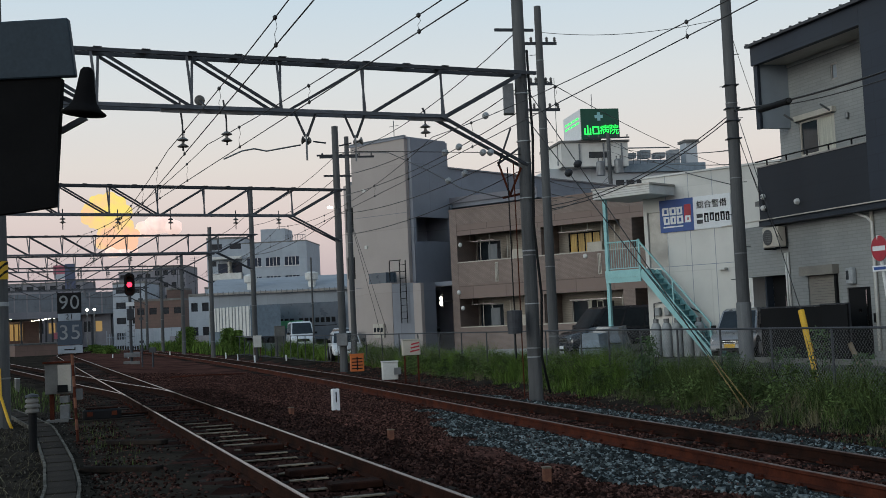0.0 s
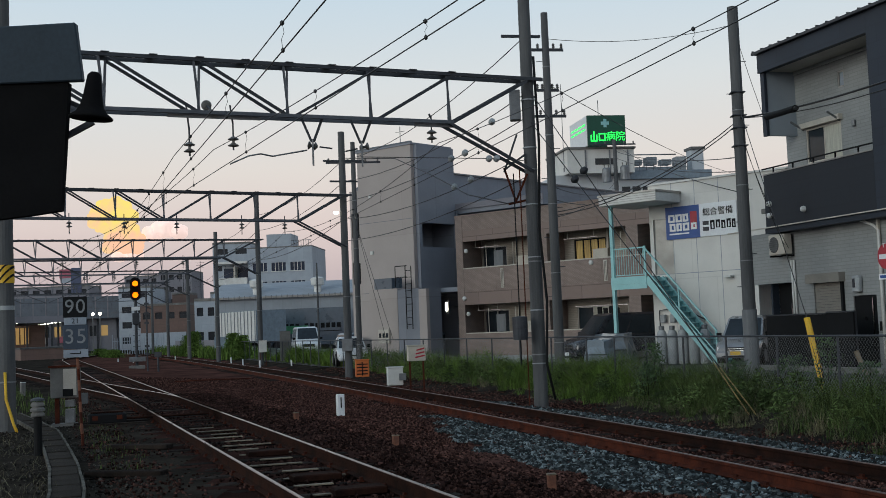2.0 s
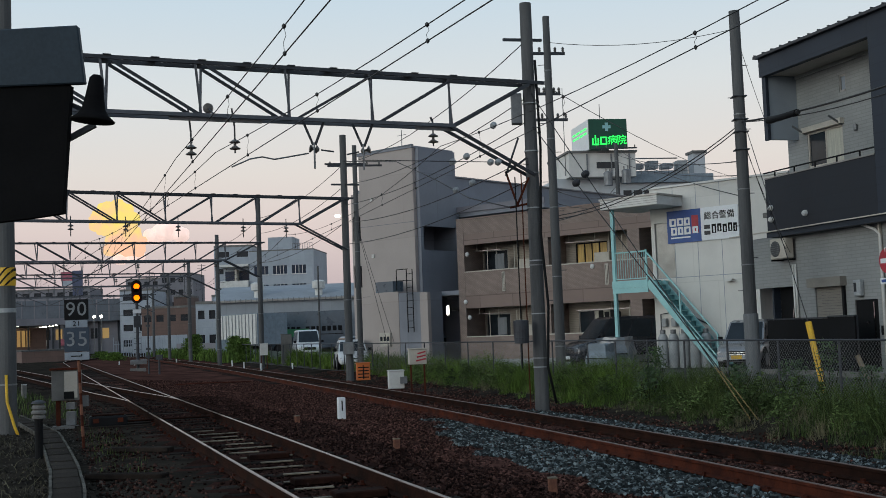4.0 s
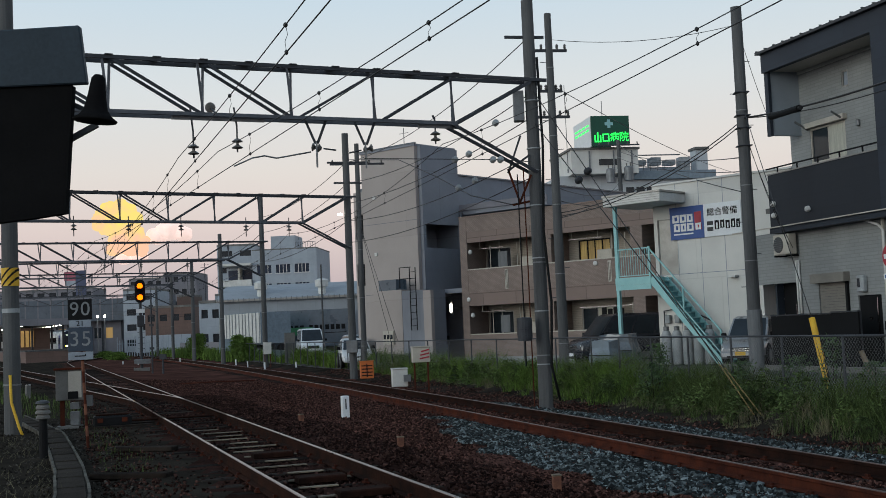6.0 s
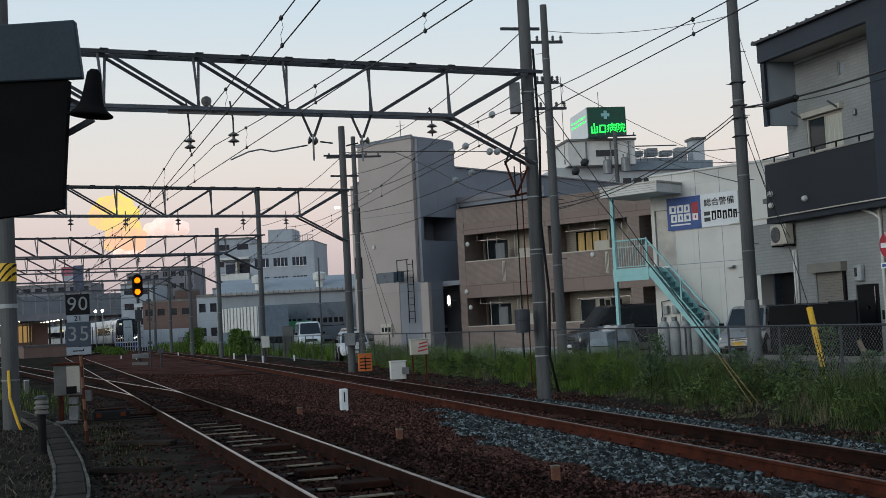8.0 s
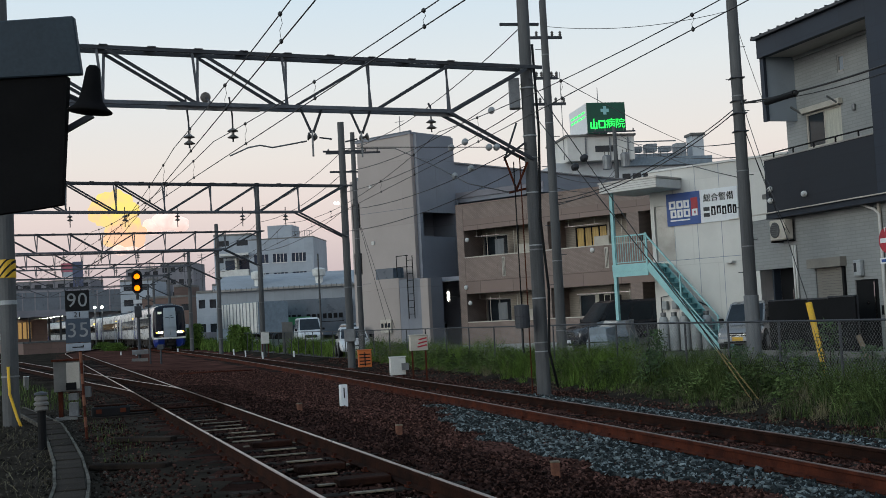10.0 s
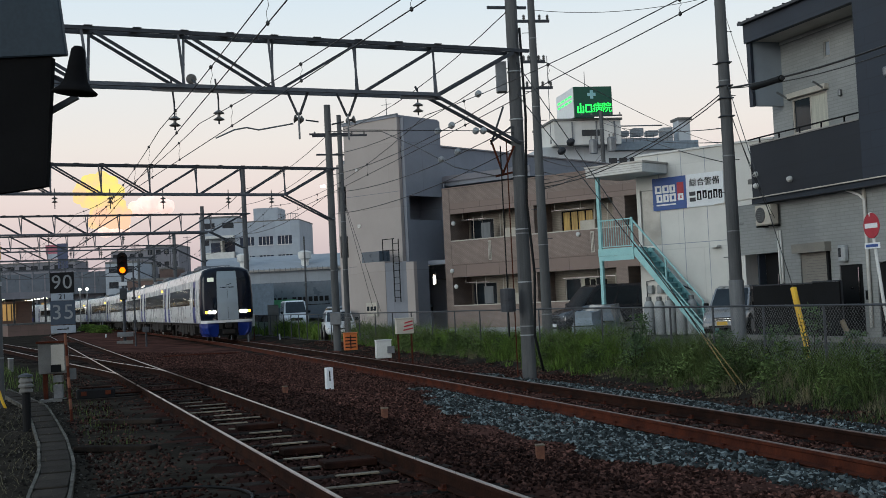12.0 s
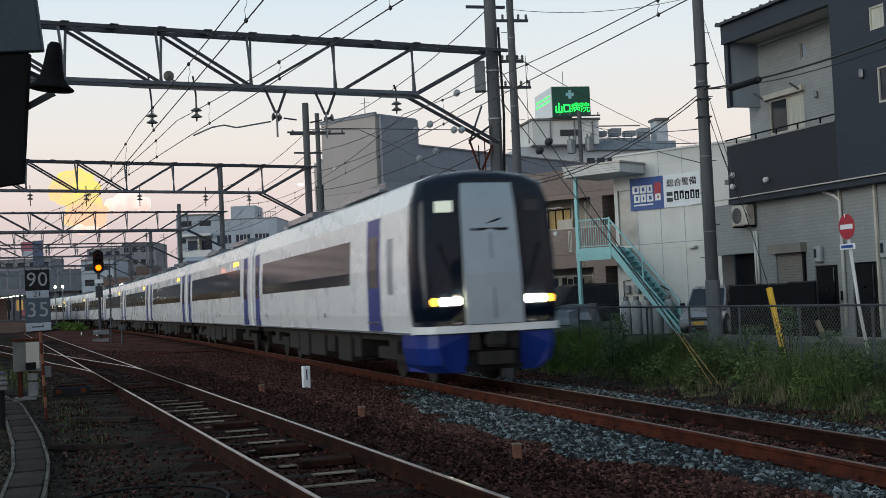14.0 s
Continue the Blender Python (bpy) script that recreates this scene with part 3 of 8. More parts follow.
v = [bm.verts.new(p) for p in ((fence_x(2) + 0.5, 2, -0.01), (60, 2, -0.01), (60, 110, -0.01), *[(fence_x(y) + 0.5, y, -0.01) for y in (110, 84, 58, 32)])]
w = [bm.verts.new(p.co - Vector((0, 0, 0.3))) for p in v]
bm.faces.new(v)
for i in range(len(v)):
    bm.faces.new((v[i], w[i], w[(i + 1) % len(v)], v[(i + 1) % len(v)]))
tagged(part("road", bm, M["asphalt"]), "worn asphalt of the back street and yards", "road", kind="structure")


# ---- tracks ----
def rail_line(fx, y0, y1, side, z, step):
    ys, y = [], y0
    while y < y1:
        ys.append(y)
        y += step * (1 if y < 60 else 3)
    ys.append(y1)
    pts = []
    for y in ys:
        h = heading(fx, y)
        pts.append(Vector((fx(y), y, z)) + Vector((-h.y, h.x, 0)) * side * 0.566)
    return pts


def sweep(bm, pts, profile, cap=True):
    rings = []
    for i, p in enumerate(pts):
        a, b = pts[max(0, i - 1)], pts[min(len(pts) - 1, i + 1)]
        d = (b - a)
        d.z = 0
        d.normalize()
        s = Vector((d.y, -d.x, 0))
        rings.append([p + s * u + Vector((0, 0, v)) for u, v in profile])
    loft(bm, rings, cap)


RAIL = [(-0.063, -0.15), (0.063, -0.15), (0.063, -0.138), (0.012, -0.12), (0.010, -0.045), (0.032, -0.034), (0.032, -0.006), (-0.032, -0.006), (-0.032, -0.034), (-0.010, -0.045), (-0.012, -0.12), (-0.063, -0.138)]
HEAD = [(-0.020, -0.0055), (0.020, -0.0055), (0.018, 0.0), (0.012, 0.003), (-0.012, 0.003), (-0.018, 0.0)]


def track(name, label, fx, y0, y1, z, timber, skip=0.0, spacing=0.68, last=75, sides=(-1, 1), head="railhead", web="raildark"):
    t = thing(name, label, "railway track", group="railway tracks", kind="structure")
    for side in sides:
        pts = rail_line(fx, y0, y1, side, z, 0.8)
        bm = bmesh.new()
        sweep(bm, pts, RAIL)
        r = part("rail", bm, M[web if side < 0 else "raildark"], t)
        bm = bmesh.new()
        sweep(bm, pts, HEAD)
        part("running_surface", bm, M[head], r, "polished steel head of the rail")
    bm = bmesh.new()
    box(bm, -1.05, 1.05, -0.11, 0.11, -0.12, 0)
    soften(bm, 0.012)
    me = bpy.data.meshes.new("sleeper")
    bm.to_mesh(me)
    bm.free()
    me.materials.append(timber)
    bm = bmesh.new()
    box(bm, -0.09, 0.09, -0.06, 0.06, 0, 0.022)
    box(bm, -0.075, -0.045, -0.03, 0.03, 0.02, 0.05)
    box(bm, 0.045, 0.075, -0.03, 0.03, 0.02, 0.05)
    fm = bpy.data.meshes.new("fastening")
    bm.to_mesh(fm)
    bm.free()
    fm.materials.append(M["rust"])
    y = y0 + skip
    while y < min(y1, last):
        h = heading(fx, y)
        a = math.degrees(math.atan2(h.y, h.x)) + 90
        s = sharedpart("sleeper", me, pose(fx(y) + random.uniform(-0.03, 0.03), y, z - 0.155 + random.uniform(-0.012, 0.006), random.uniform(-1, 1), 0, a + random.uniform(-1.5, 1.5)), t)
        if y < 30:
            for u in (-0.566, 0.566):
                sharedpart("fastening", fm, pose(u, 0, 0), s)
        y += spacing
    return t


track("railway_track", "curving main line with rusty rails on brown ballast", main_x, 3.0, 330, 0.0, M["timber"], last=110, head="railrust", web="rust")
track("railway_track", "near line with polished rail heads on old timber sleepers", left_x, 1.5, 132, 0.2, M["timber"])
track("railway_track", "diverging siding leaving the near line at a set of points", siding_x, 22.0, 250, 0.2, M["timber"], skip=14, last=70)


# ---- catenary gantries ----
def insulator(name, p, parent, hang=0.5, discs=3, r=0.11):
    i = new(name)
    i.parent = parent
    i.matrix_basis = pose(*p)
    rodpart("hanger", (0, 0, 0.25), (0, 0, -hang), 0.018, M["steel"], i, n=6)
    bm = bmesh.new()
    pr = []
    for k in range(discs):
        h = -0.06 - k * 0.13
        pr += [(0.03, h), (r, h - 0.055), (r * 0.92, h - 0.07), (0.03, h - 0.085)]
    lathe(bm, pr, 12)
    part("porcelain", bm, M["porcelain"], i, smooth=False)
    return i


def concrete_pole(parent, p, z0, z1, r0, r1, steps=True):
    bm = bmesh.new()
    rod(bm, (p[0], p[1], z0), (p[0], p[1], z1), r0, r1, 16)
    pole = part("pole", bm, M["poleconc"], parent, "tapered round concrete pole", smooth=False)
    for z in [z0 + 1.2 + 2.1 * k for k in range(int((z1 - z0) / 2.1))]:
        bm = bmesh.new()
        r = r0 + (r1 - r0) * (z - z0) / (z1 - z0) + 0.008
        lathe(bm, [(r, 0), (r, 0.03)], 16, (p[0], p[1], z))
        part("band", bm, M["galv"], pole, "galvanised clamp band")
    return pole


def gantry(label, right, left, ztop, depth, panels, polez, pole_left=True, brace=True, r=0.16):
    """A truss beam on two concrete poles; right and left are the poles' places in plan."""
    g = thing("catenary_gantry", label, "railway gantry", pose(*right, -0.3), group="gantries over the tracks")
    R0 = Vector((0, 0))
    L0 = Vector((left[0] - right[0], left[1] - right[1]))
    span = L0.length
    u = L0 / span
    s = Vector((-u.y, u.x))

    def P(a, z, off=0.0):
        q = R0 + u * a + s * off
        return (q.x, q.y, z + 0.3)
    concrete_pole(g, (0, 0), 0.0, polez + 0.3, r, r * 0.84)
    if pole_left:
        concrete_pole(g, (L0.x, L0.y), 0.0, polez + 0.1, r * 0.98, r * 0.86)
    w = 0.19
    for off in (-w, w):
        for z, nm in ((ztop, "top_chord"), (ztop - depth, "bottom_chord")):
            a0 = -0.3 if nm == "top_chord" else 2.0
            barpart(nm, P(a0, z, off), P(span, z, off), 0.06, 0.075, M["steel"] if nm == "top_chord" else M["steelgrey"], g)
    n = panels
    a0, step = 2.0, (span - 2.0) / n
    for k in range(n + 1):
        a = a0 + k * step
        for off in (-w, w):
            barpart("post", P(a, ztop - depth, off * 0.3), P(a + (0.13 if off > 0 else -0.07), ztop - 0.03, off), 0.045, 0.045, M["steelgrey"], g)
        barpart("crosspiece", P(a, ztop + 0.05, -w - 0.08), P(a, ztop + 0.045, w + 0.06), 0.16, 0.016, M["steel"], g)
        barpart("crosspiece", P(a + step / 2, ztop + 0.05, -w - 0.08), P(a + step / 2, ztop + 0.045, w + 0.06), 0.16, 0.016, M["steel"], g)
        if k < n:
            up = k < n * 0.35
            for off in (-w, w):
                if up:
                    p, q = P(a + step * 0.95, ztop - depth, off), P(a + 0.05, ztop - 0.06, off)
                else:
                    p, q = P(a + 0.05, ztop - depth, off), P(a + step * 0.95, ztop - 0.06, off)
                barpart("diagonal", p, q, 0.055, 0.055, M["steel"], g)
    for off in (-w, w):
        barpart("diagonal", P(a0, ztop - depth, off), P(0.1, ztop - 0.05, off), 0.055, 0.07, M["steel"], g)
        if brace:
            barpart("knee_brace", P(a0 + 0.1, ztop - depth - 0.02, off), P(0.0, ztop - depth - 1.05, off * 0.7), 0.055, 0.065, M["steel"], g)
    return g, P, span


GANTRIES = [((1.97, 27.0), (-8.28, 22.2), 7.17, 1.07, 5, 9.05),
            ((-4.2, 48.6), (-17.0, 41.2), 7.17, 1.07, 7, 9.8),
            ((-11.1, 69.5), (-27.0, 62.0), 7.17, 1.0, 9, 9.8),
            ((-16.4, 84.0), (-33.0, 76.5), 7.1, 1.0, 9, 9.0),
            ((-21.3, 97.0), (-39.0, 88.0), 7.1, 1.0, 9, 8.2),
            ((-27.5, 116.0), (-47.0, 107.0), 7.1, 1.0, 9, 8.2),
            ((-34.5, 138.0), (-56.0, 128.0), 7.1, 1.0, 9, 8.2)]
G = [gantry("steel truss gantry on concrete poles carrying the overhead line", *g) for g in GANTRIES]


# ---- the train ----
def section(w, zt, zb, x, lean=0.0):
    """One ring of the car body: half width w, roof crown zt, floor zb."""
    pts = [(w * 0.97, zb), (w, zb + 0.35), (w, zb + 1.25), (w * 0.955, zb + 1.25 + (zt - zb - 1.25) * 0.62), (w * 0.86, zb + (zt - zb) * 0.925), (w * 0.62, zt - 0.07), (w * 0.25, zt)]
    ring = pts + [(-a, b) for a, b in pts[::-1]]
    return [(x - lean * max(0.0, b - 1.5), a, b) for a, b in ring]


def side_strip(bm, x0, x1, z0, z1, side, proud=0.006):
    """A panel that lies on the leaning car side."""
    def hw(z):
        w, zb, zt = 1.37, 0.95, 3.88
        if z < zb + 1.25:
            return w
        k = (z - zb - 1.25) / ((zt - zb - 1.25) * 0.62)
        return w * (1 - 0.045 * k)
    zs = [z0, min(max(2.2, z0), z1), z1]
    rings = []
    for x in (x0, x1):
        rings.append([(x, side * (hw(z) + proud), z) for z in zs] + [(x, side * (hw(z) - 0.03), z) for z in zs[::-1]])
    loft(bm, rings)


def train_car(label, lead=False, tail=False):
    c = thing("train_car", label, "train car", group="cars of the express train")
    a, b = -9.35, (8.8 if lead else 9.35)
    bm = bmesh.new()
    loft(bm, [section(1.34, 3.80, 0.97, a), section(1.37, 3.88, 0.95, a + 0.12), section(1.37, 3.88, 0.95, b - 0.12), section(1.37 if lead else 1.34, 3.88 if lead else 3.80, 0.95, b)])
    body = part("body", bm, M["trainwhite"], c, "glossy white car body", smooth=False)
    for side in (-1, 1):
        doors = ((6.3, 0.5), (-8.45, 0.42)) if lead else ((8.2, 0.42), (-8.45, 0.42))
        for x, w in doors:
            bm = bmesh.new()
            side_strip(bm, x - w, x + w, 1.0, 3.2, side, 0.006)
            d = part("door", bm, M["trainblue"], c, "blue sliding door")
            bm = bmesh.new()
            side_strip(bm, x - w + 0.14, x + w - 0.14, 1.85, 2.85, side, 0.011)
            part("door_window", bm, M["trainglass"], d)
            barpart("step_rail", (x - w, side * 1.385, 1.16), (x + w, side * 1.385, 1.16), 0.02, 0.02, M["chrome"], d)
        x0, x1 = (-7.4, 4.3) if lead else (-7.3, 7.0)
        bm = bmesh.new()
        side_strip(bm, x0, x1, 1.95, 2.88, side, 0.005)
        part("window_band", bm, M["trainglass"], c, "long dark tinted window")
        bm = bmesh.new()
        side_strip(bm, x1 - 1.6, x1 - 0.4, 3.02, 3.16, side, 0.006)
        part("side_display", bm, M["trainwhite"] if lead else M["amberled"], c, "small side destination display")
        for xx in (-7.0, 1.5):
            bm = bmesh.new()
            side_strip(bm, xx, xx + 0.22, 1.25, 1.36, side, 0.005)
            part("marking", bm, M["cargrey"], c, "small grey marking")
        if lead:
            bm = bmesh.new()
            side_strip(bm, 7.35, 7.75, 1.7, 2.75, side, 0.006)
            part("cab_window", bm, M["trainsilver"], c, "narrow cab side window")
        bm = bmesh.new()
        side_strip(bm, a + 0.1, b - 0.1, 0.965, 0.99, side, 0.012)
        part("sill_trim", bm, M["cargrey"], c, "thin grey trim along the sill")
    for x in (-4.2, 3.4):
        bm = bmesh.new()
        box(bm, x - 2.0, x + 2.0, -0.9, 0.9, 3.72, 4.06)
        soften(bm, 0.14, 2)
        part("roof_unit", bm, M["cargrey"], c, "grey roof air-conditioning unit")
    bm = bmesh.new()
    box(bm, a + 0.2, b - 0.2, -1.12, 1.12, 0.80, 0.96)
    part("underframe", bm, M["under"], c)
    boxes = ((-4.3, -3.0, 0.5), (-2.8, -1.6, 0.36), (-1.3, 0.4, 0.42), (0.7, 1.5, 0.55), (1.9, 3.2, 0.38), (3.5, 4.1, 0.5))
    for x0, x1, z0 in boxes:
        for side in (-1, 1):
            bm = bmesh.new()
            box(bm, x0, x1, side * 0.75 - 0.4, side * 0.75 + 0.4, z0 - 0.12, 0.9)
            soften(bm, 0.03)
            part("equipment_box", bm, M["under"], c, "dusty equipment box under the floor")
    for bx in (-6.6, 6.6):
        bm = bmesh.new()
        for side in (-1, 1):
            box(bm, bx - 1.45, bx + 1.45, side * 0.95 - 0.07, side * 0.95 + 0.07, 0.42, 0.66)
            box(bm, bx - 0.3, bx + 0.3, side * 0.98 - 0.12, side * 0.98 + 0.12, 0.55, 0.9)
        box(bm, bx - 0.2, bx + 0.2, -0.9, 0.9, 0.4, 0.7)
        bogie = part("bogie", bm, M["under"], c)
        for wx in (-1.05, 1.05):
            for side in (-1, 1):
                bm = bmesh.new()
                lathe(bm, [(0.05, -0.08), (0.42, -0.08), (0.43, -0.055), (0.43, 0.05), (0.40, 0.06), (0.33, 0.03), (0.12, 0.03), (0.10, 0.12), (0.03, 0.12)], 20, (bx + wx, side * 0.56, 0.435), "Y")
                part("wheel", bm, M["under"], bogie)
    # gangway at the rear
    bm = bmesh.new()
    box(bm, a - 0.32, a + 0.02, -0.55, 0.55, 1.0, 3.4)
    soften(bm, 0.05)
    part("gangway", bm, M["rubber"], c, "black rubber gangway bellows")
    if lead:
        # the black mask, rounded in plan and leaning back
        rings = []
        for x, w, zt, lean in ((8.803, 1.368, 3.878, 0.0), (8.95, 1.364, 3.87, 0.01), (9.12, 1.33, 3.85, 0.035), (9.25, 1.27, 3.82, 0.055), (9.34, 1.17, 3.79, 0.07), (9.40, 1.02, 3.74, 0.08), (9.43, 0.75, 3.69, 0.09)):
            rings.append(section(w, zt, 1.09, x, lean))
        bm = bmesh.new()
        loft(bm, rings)
        mask = part("front_mask", bm, M["trainnavy"], c, "glossy black wraparound cab front", smooth=True)
        bm = bmesh.new()
        rings = []
        for x, w in ((8.803, 1.375), (8.95, 1.372), (9.12, 1.345), (9.30, 1.27), (9.43, 1.10), (9.49, 0.8)):
            rings.append([(x, -w, 0.97), (x, w, 0.97), (x, w, 1.10), (x, -w, 1.10)])
        loft(bm, rings)
        part("bumper_stripe", bm, M["trainwhite"], c, "white band below the cab mask")
        bm = bmesh.new()
        rings = []
        for z, x, w in ((1.11, 9.50, 0.535), (2.0, 9.455, 0.53), (2.7, 9.38, 0.52), (3.2, 9.325, 0.51), (3.62, 9.25, 0.48)):
            rings.append([(x - 0.35, -w, z), (x, -w, z), (x + 0.015, 0, z), (x, w, z), (x - 0.35, w, z)])
        loft(bm, rings)
        door = part("front_door_panel", bm, M["trainsilver"], c, "silver gangway door panel")
        barpart("seam", (9.52, 0.0, 1.2), (9.40, 0.0, 2.72), 0.012, 0.012, M["trainnavy"], door)
        for side in (-1, 1):
            barpart("wiper", (9.46, side * 0.66, 1.75), (9.37, side * 0.95, 2.55), 0.02, 0.02, M["black"], mask)
            bm = bmesh.new()
            bar(bm, (9.445, side * 0.62, 1.14), (9.33, side * 1.12, 1.14), 0.03, 0.03)
            part("front_step", bm, M["chrome"], c)
        for k, (y0, y1) in enumerate(((-0.36, -0.30), (-0.27, 0.34))):
            bm = bmesh.new()
            bar(bm, (9.375, y0, 2.78), (9.375, y1, 2.78), 0.02, 0.05)
            part("emblem", bm, M["trainnavy"], door, "dark airport emblem drawn as a bar")
        bm = bmesh.new()
        bar(bm, (9.365, -0.05, 2.88), (9.355, 0.22, 2.97), 0.02, 0.035)
        part("emblem", bm, M["trainnavy"], door)
        for side in (-1, 1):
            bm = bmesh.new()
            box(bm, 9.1, 9.30, side * 0.88 - 0.30, side * 0.88 + 0.24, 1.44, 1.61)
            soften(bm, 0.02)
            hl = part("headlight_bezel", bm, M["trainnavy"], c)
            for yy, ww, mm, nm in ((0.70, 0.09, "lamp_head", "headlight"), (0.90, 0.09, "lamp_head", "headlight"), (1.09, 0.075, "lamp_amber", "marker_light")):
                bm = bmesh.new()
                xx = {0.70: 9.45, 0.90: 9.44, 1.09: 9.405}[yy]
                box(bm, xx - 0.06, xx + 0.012, side * yy - ww, side * yy + ww, 1.455, 1.595)
                soften(bm, 0.025, 2)
                part(nm, bm, M[mm], hl, "lit white headlight" if nm == "headlight" else "lit amber marker lamp")
            bm = bmesh.new()
            bar(bm, (9.315, side * 0.66, 3.2), (9.265, side * 0.98, 3.2), 0.03, 0.20)
            part("front_display", bm, M["dest"] if side == -1 else M["glass"], c, "small display behind the cab glass")
            # skirts
            bm = bmesh.new()
            rings = []
            for x, y0, y1 in ((8.1, 1.16, 1.33), (8.9, 1.02, 1.31), (9.25, 0.5, 1.2), (9.40, 0.48, 1.05)):
                rings.append([(x - 0.12, side * (y0 + 0.04), 0.27), (x - 0.12, side * (y1 - 0.24), 0.27), (x - 0.03, side * (y1 - 0.07), 0.42), (x, side * y1, 0.72), (x, side * y1, 0.955), (x, side * y0, 0.955)])
            loft(bm, rings)
            part("skirt", bm, M["trainblue"], c, "deep blue skirt below the cab")
        bm = bmesh.new()
        box(bm, 9.05, 9.65, -0.17, 0.17, 0.70, 0.98)
        soften(bm, 0.05, 2)
        box(bm, 9.1, 9.55, -0.3, 0.3, 0.40, 0.62)
        box(bm, 8.9, 9.2, -0.45, 0.45, 0.5, 0.9)
        cp = part("coupler", bm, M["under"], c, "grey coupler with hoses")
        for y in (-0.38, 0.36):
            boxpart("jumper_box", (9.2, 9.42, y - 0.09, y + 0.09, 0.66, 0.95), M["under"], cp)
        bm = bmesh.new()
        box(bm, 8.0, 9.3, -0.55, 0.55, 0.3, 0.9)
        part("pilot", bm, M["black"], c)
    return c


lead_car = train_car("white express train head car with black cab front", lead=True)
mid_car = train_car("white express train car with dark window bands")
cars = [lead_car, mid_car] + [copy_thing(mid_car, pose(0, 0, 0)) for _ in range(6)]


# ---- buildings ----
def wall_open(bm, x0, x1, z0, z1, y0, y1, holes):
    """A wall slab with rectangular openings (hx0, hx1, hz0, hz1) that go right through."""
    xs = sorted({x0, x1, *[h[0] for h in holes], *[h[1] for h in holes]})
    zs = sorted({z0, z1, *[h[2] for h in holes], *[h[3] for h in holes]})
    def solid(i, j):
        if not (0 <= i < len(xs) - 1 and 0 <= j < len(zs) - 1):
            return False
        cx, cz = (xs[i] + xs[i + 1]) / 2, (zs[j] + zs[j + 1]) / 2
        return not any(h[0] < cx < h[1] and h[2] < cz < h[3] for h in holes)
    vs = {}
    def V(x, y, z):
        k = (x, y, z)
        if k not in vs:
            vs[k] = bm.verts.new(k)
        return vs[k]
    for i in range(len(xs) - 1):
        for j in range(len(zs) - 1):
            if not solid(i, j):
                continue
            a, b, c, d = xs[i], xs[i + 1], zs[j], zs[j + 1]
            bm.faces.new((V(a, y0, c), V(b, y0, c), V(b, y0, d), V(a, y0, d)))
            bm.faces.new((V(a, y1, d), V(b, y1, d), V(b, y1, c), V(a, y1, c)))
            if not solid(i - 1, j):
                bm.faces.new((V(a, y0, c), V(a, y0, d), V(a, y1, d), V(a, y1, c)))
            if not solid(i + 1, j):
                bm.faces.new((V(b, y0, d), V(b, y0, c), V(b, y1, c), V(b, y1, d)))
            if not solid(i, j - 1):
                bm.faces.new((V(b, y0, c), V(a, y0, c), V(a, y1, c), V(b, y1, c)))
            if not solid(i, j + 1):
                bm.faces.new((V(a, y0, d), V(b, y0, d), V(b, y1, d), V(a, y1, d)))


def wallpart(name, dims, holes, material, parent, label=""):
    bm = bmesh.new()
    wall_open(bm, *dims, holes)
    return part(name, bm, material, parent, label)


def window(parent, x0, x1, z0, z1, y, panes=2, frame_mat="alu", back="glass", curtain=False, w=0.05):
    """A sliding window set in an opening: frame, sill and panes; dark pane colour stands in for a dim room."""
    f = new("window")
    f.parent = parent
    f.matrix_basis = pose(x0, y, z0)
    W, H = x1 - x0, z1 - z0
    for nm, d in (("frame_side", (0, w, -0.03, 0.05, 0, H)), ("frame_side", (W - w, W, -0.03, 0.05, 0, H)),
                  ("frame_head", (w, W - w, -0.03, 0.05, H - w, H)), ("sill", (w, W - w, -0.05, 0.05, 0, w))):
        boxpart(nm, d, M[frame_mat], f)
    for k in range(panes):
        a, b = w + (W - 2 * w) * k / panes, w + (W - 2 * w) * (k + 1) / panes
        boxpart("pane", (a, b, 0.012 + 0.012 * (k % 2), 0.022 + 0.012 * (k % 2), w, H - w), M[back], f)
        if k:
            boxpart("meeting_stile", (a - w / 2, a + w / 2, -0.01, 0.045, w, H - w), M[frame_mat], f)
    if curtain:
        boxpart("curtain", (W * 0.52, W - w, -0.006, 0.008, w, H - w), M["curtain"], f, "pale drawn curtain")
    return f


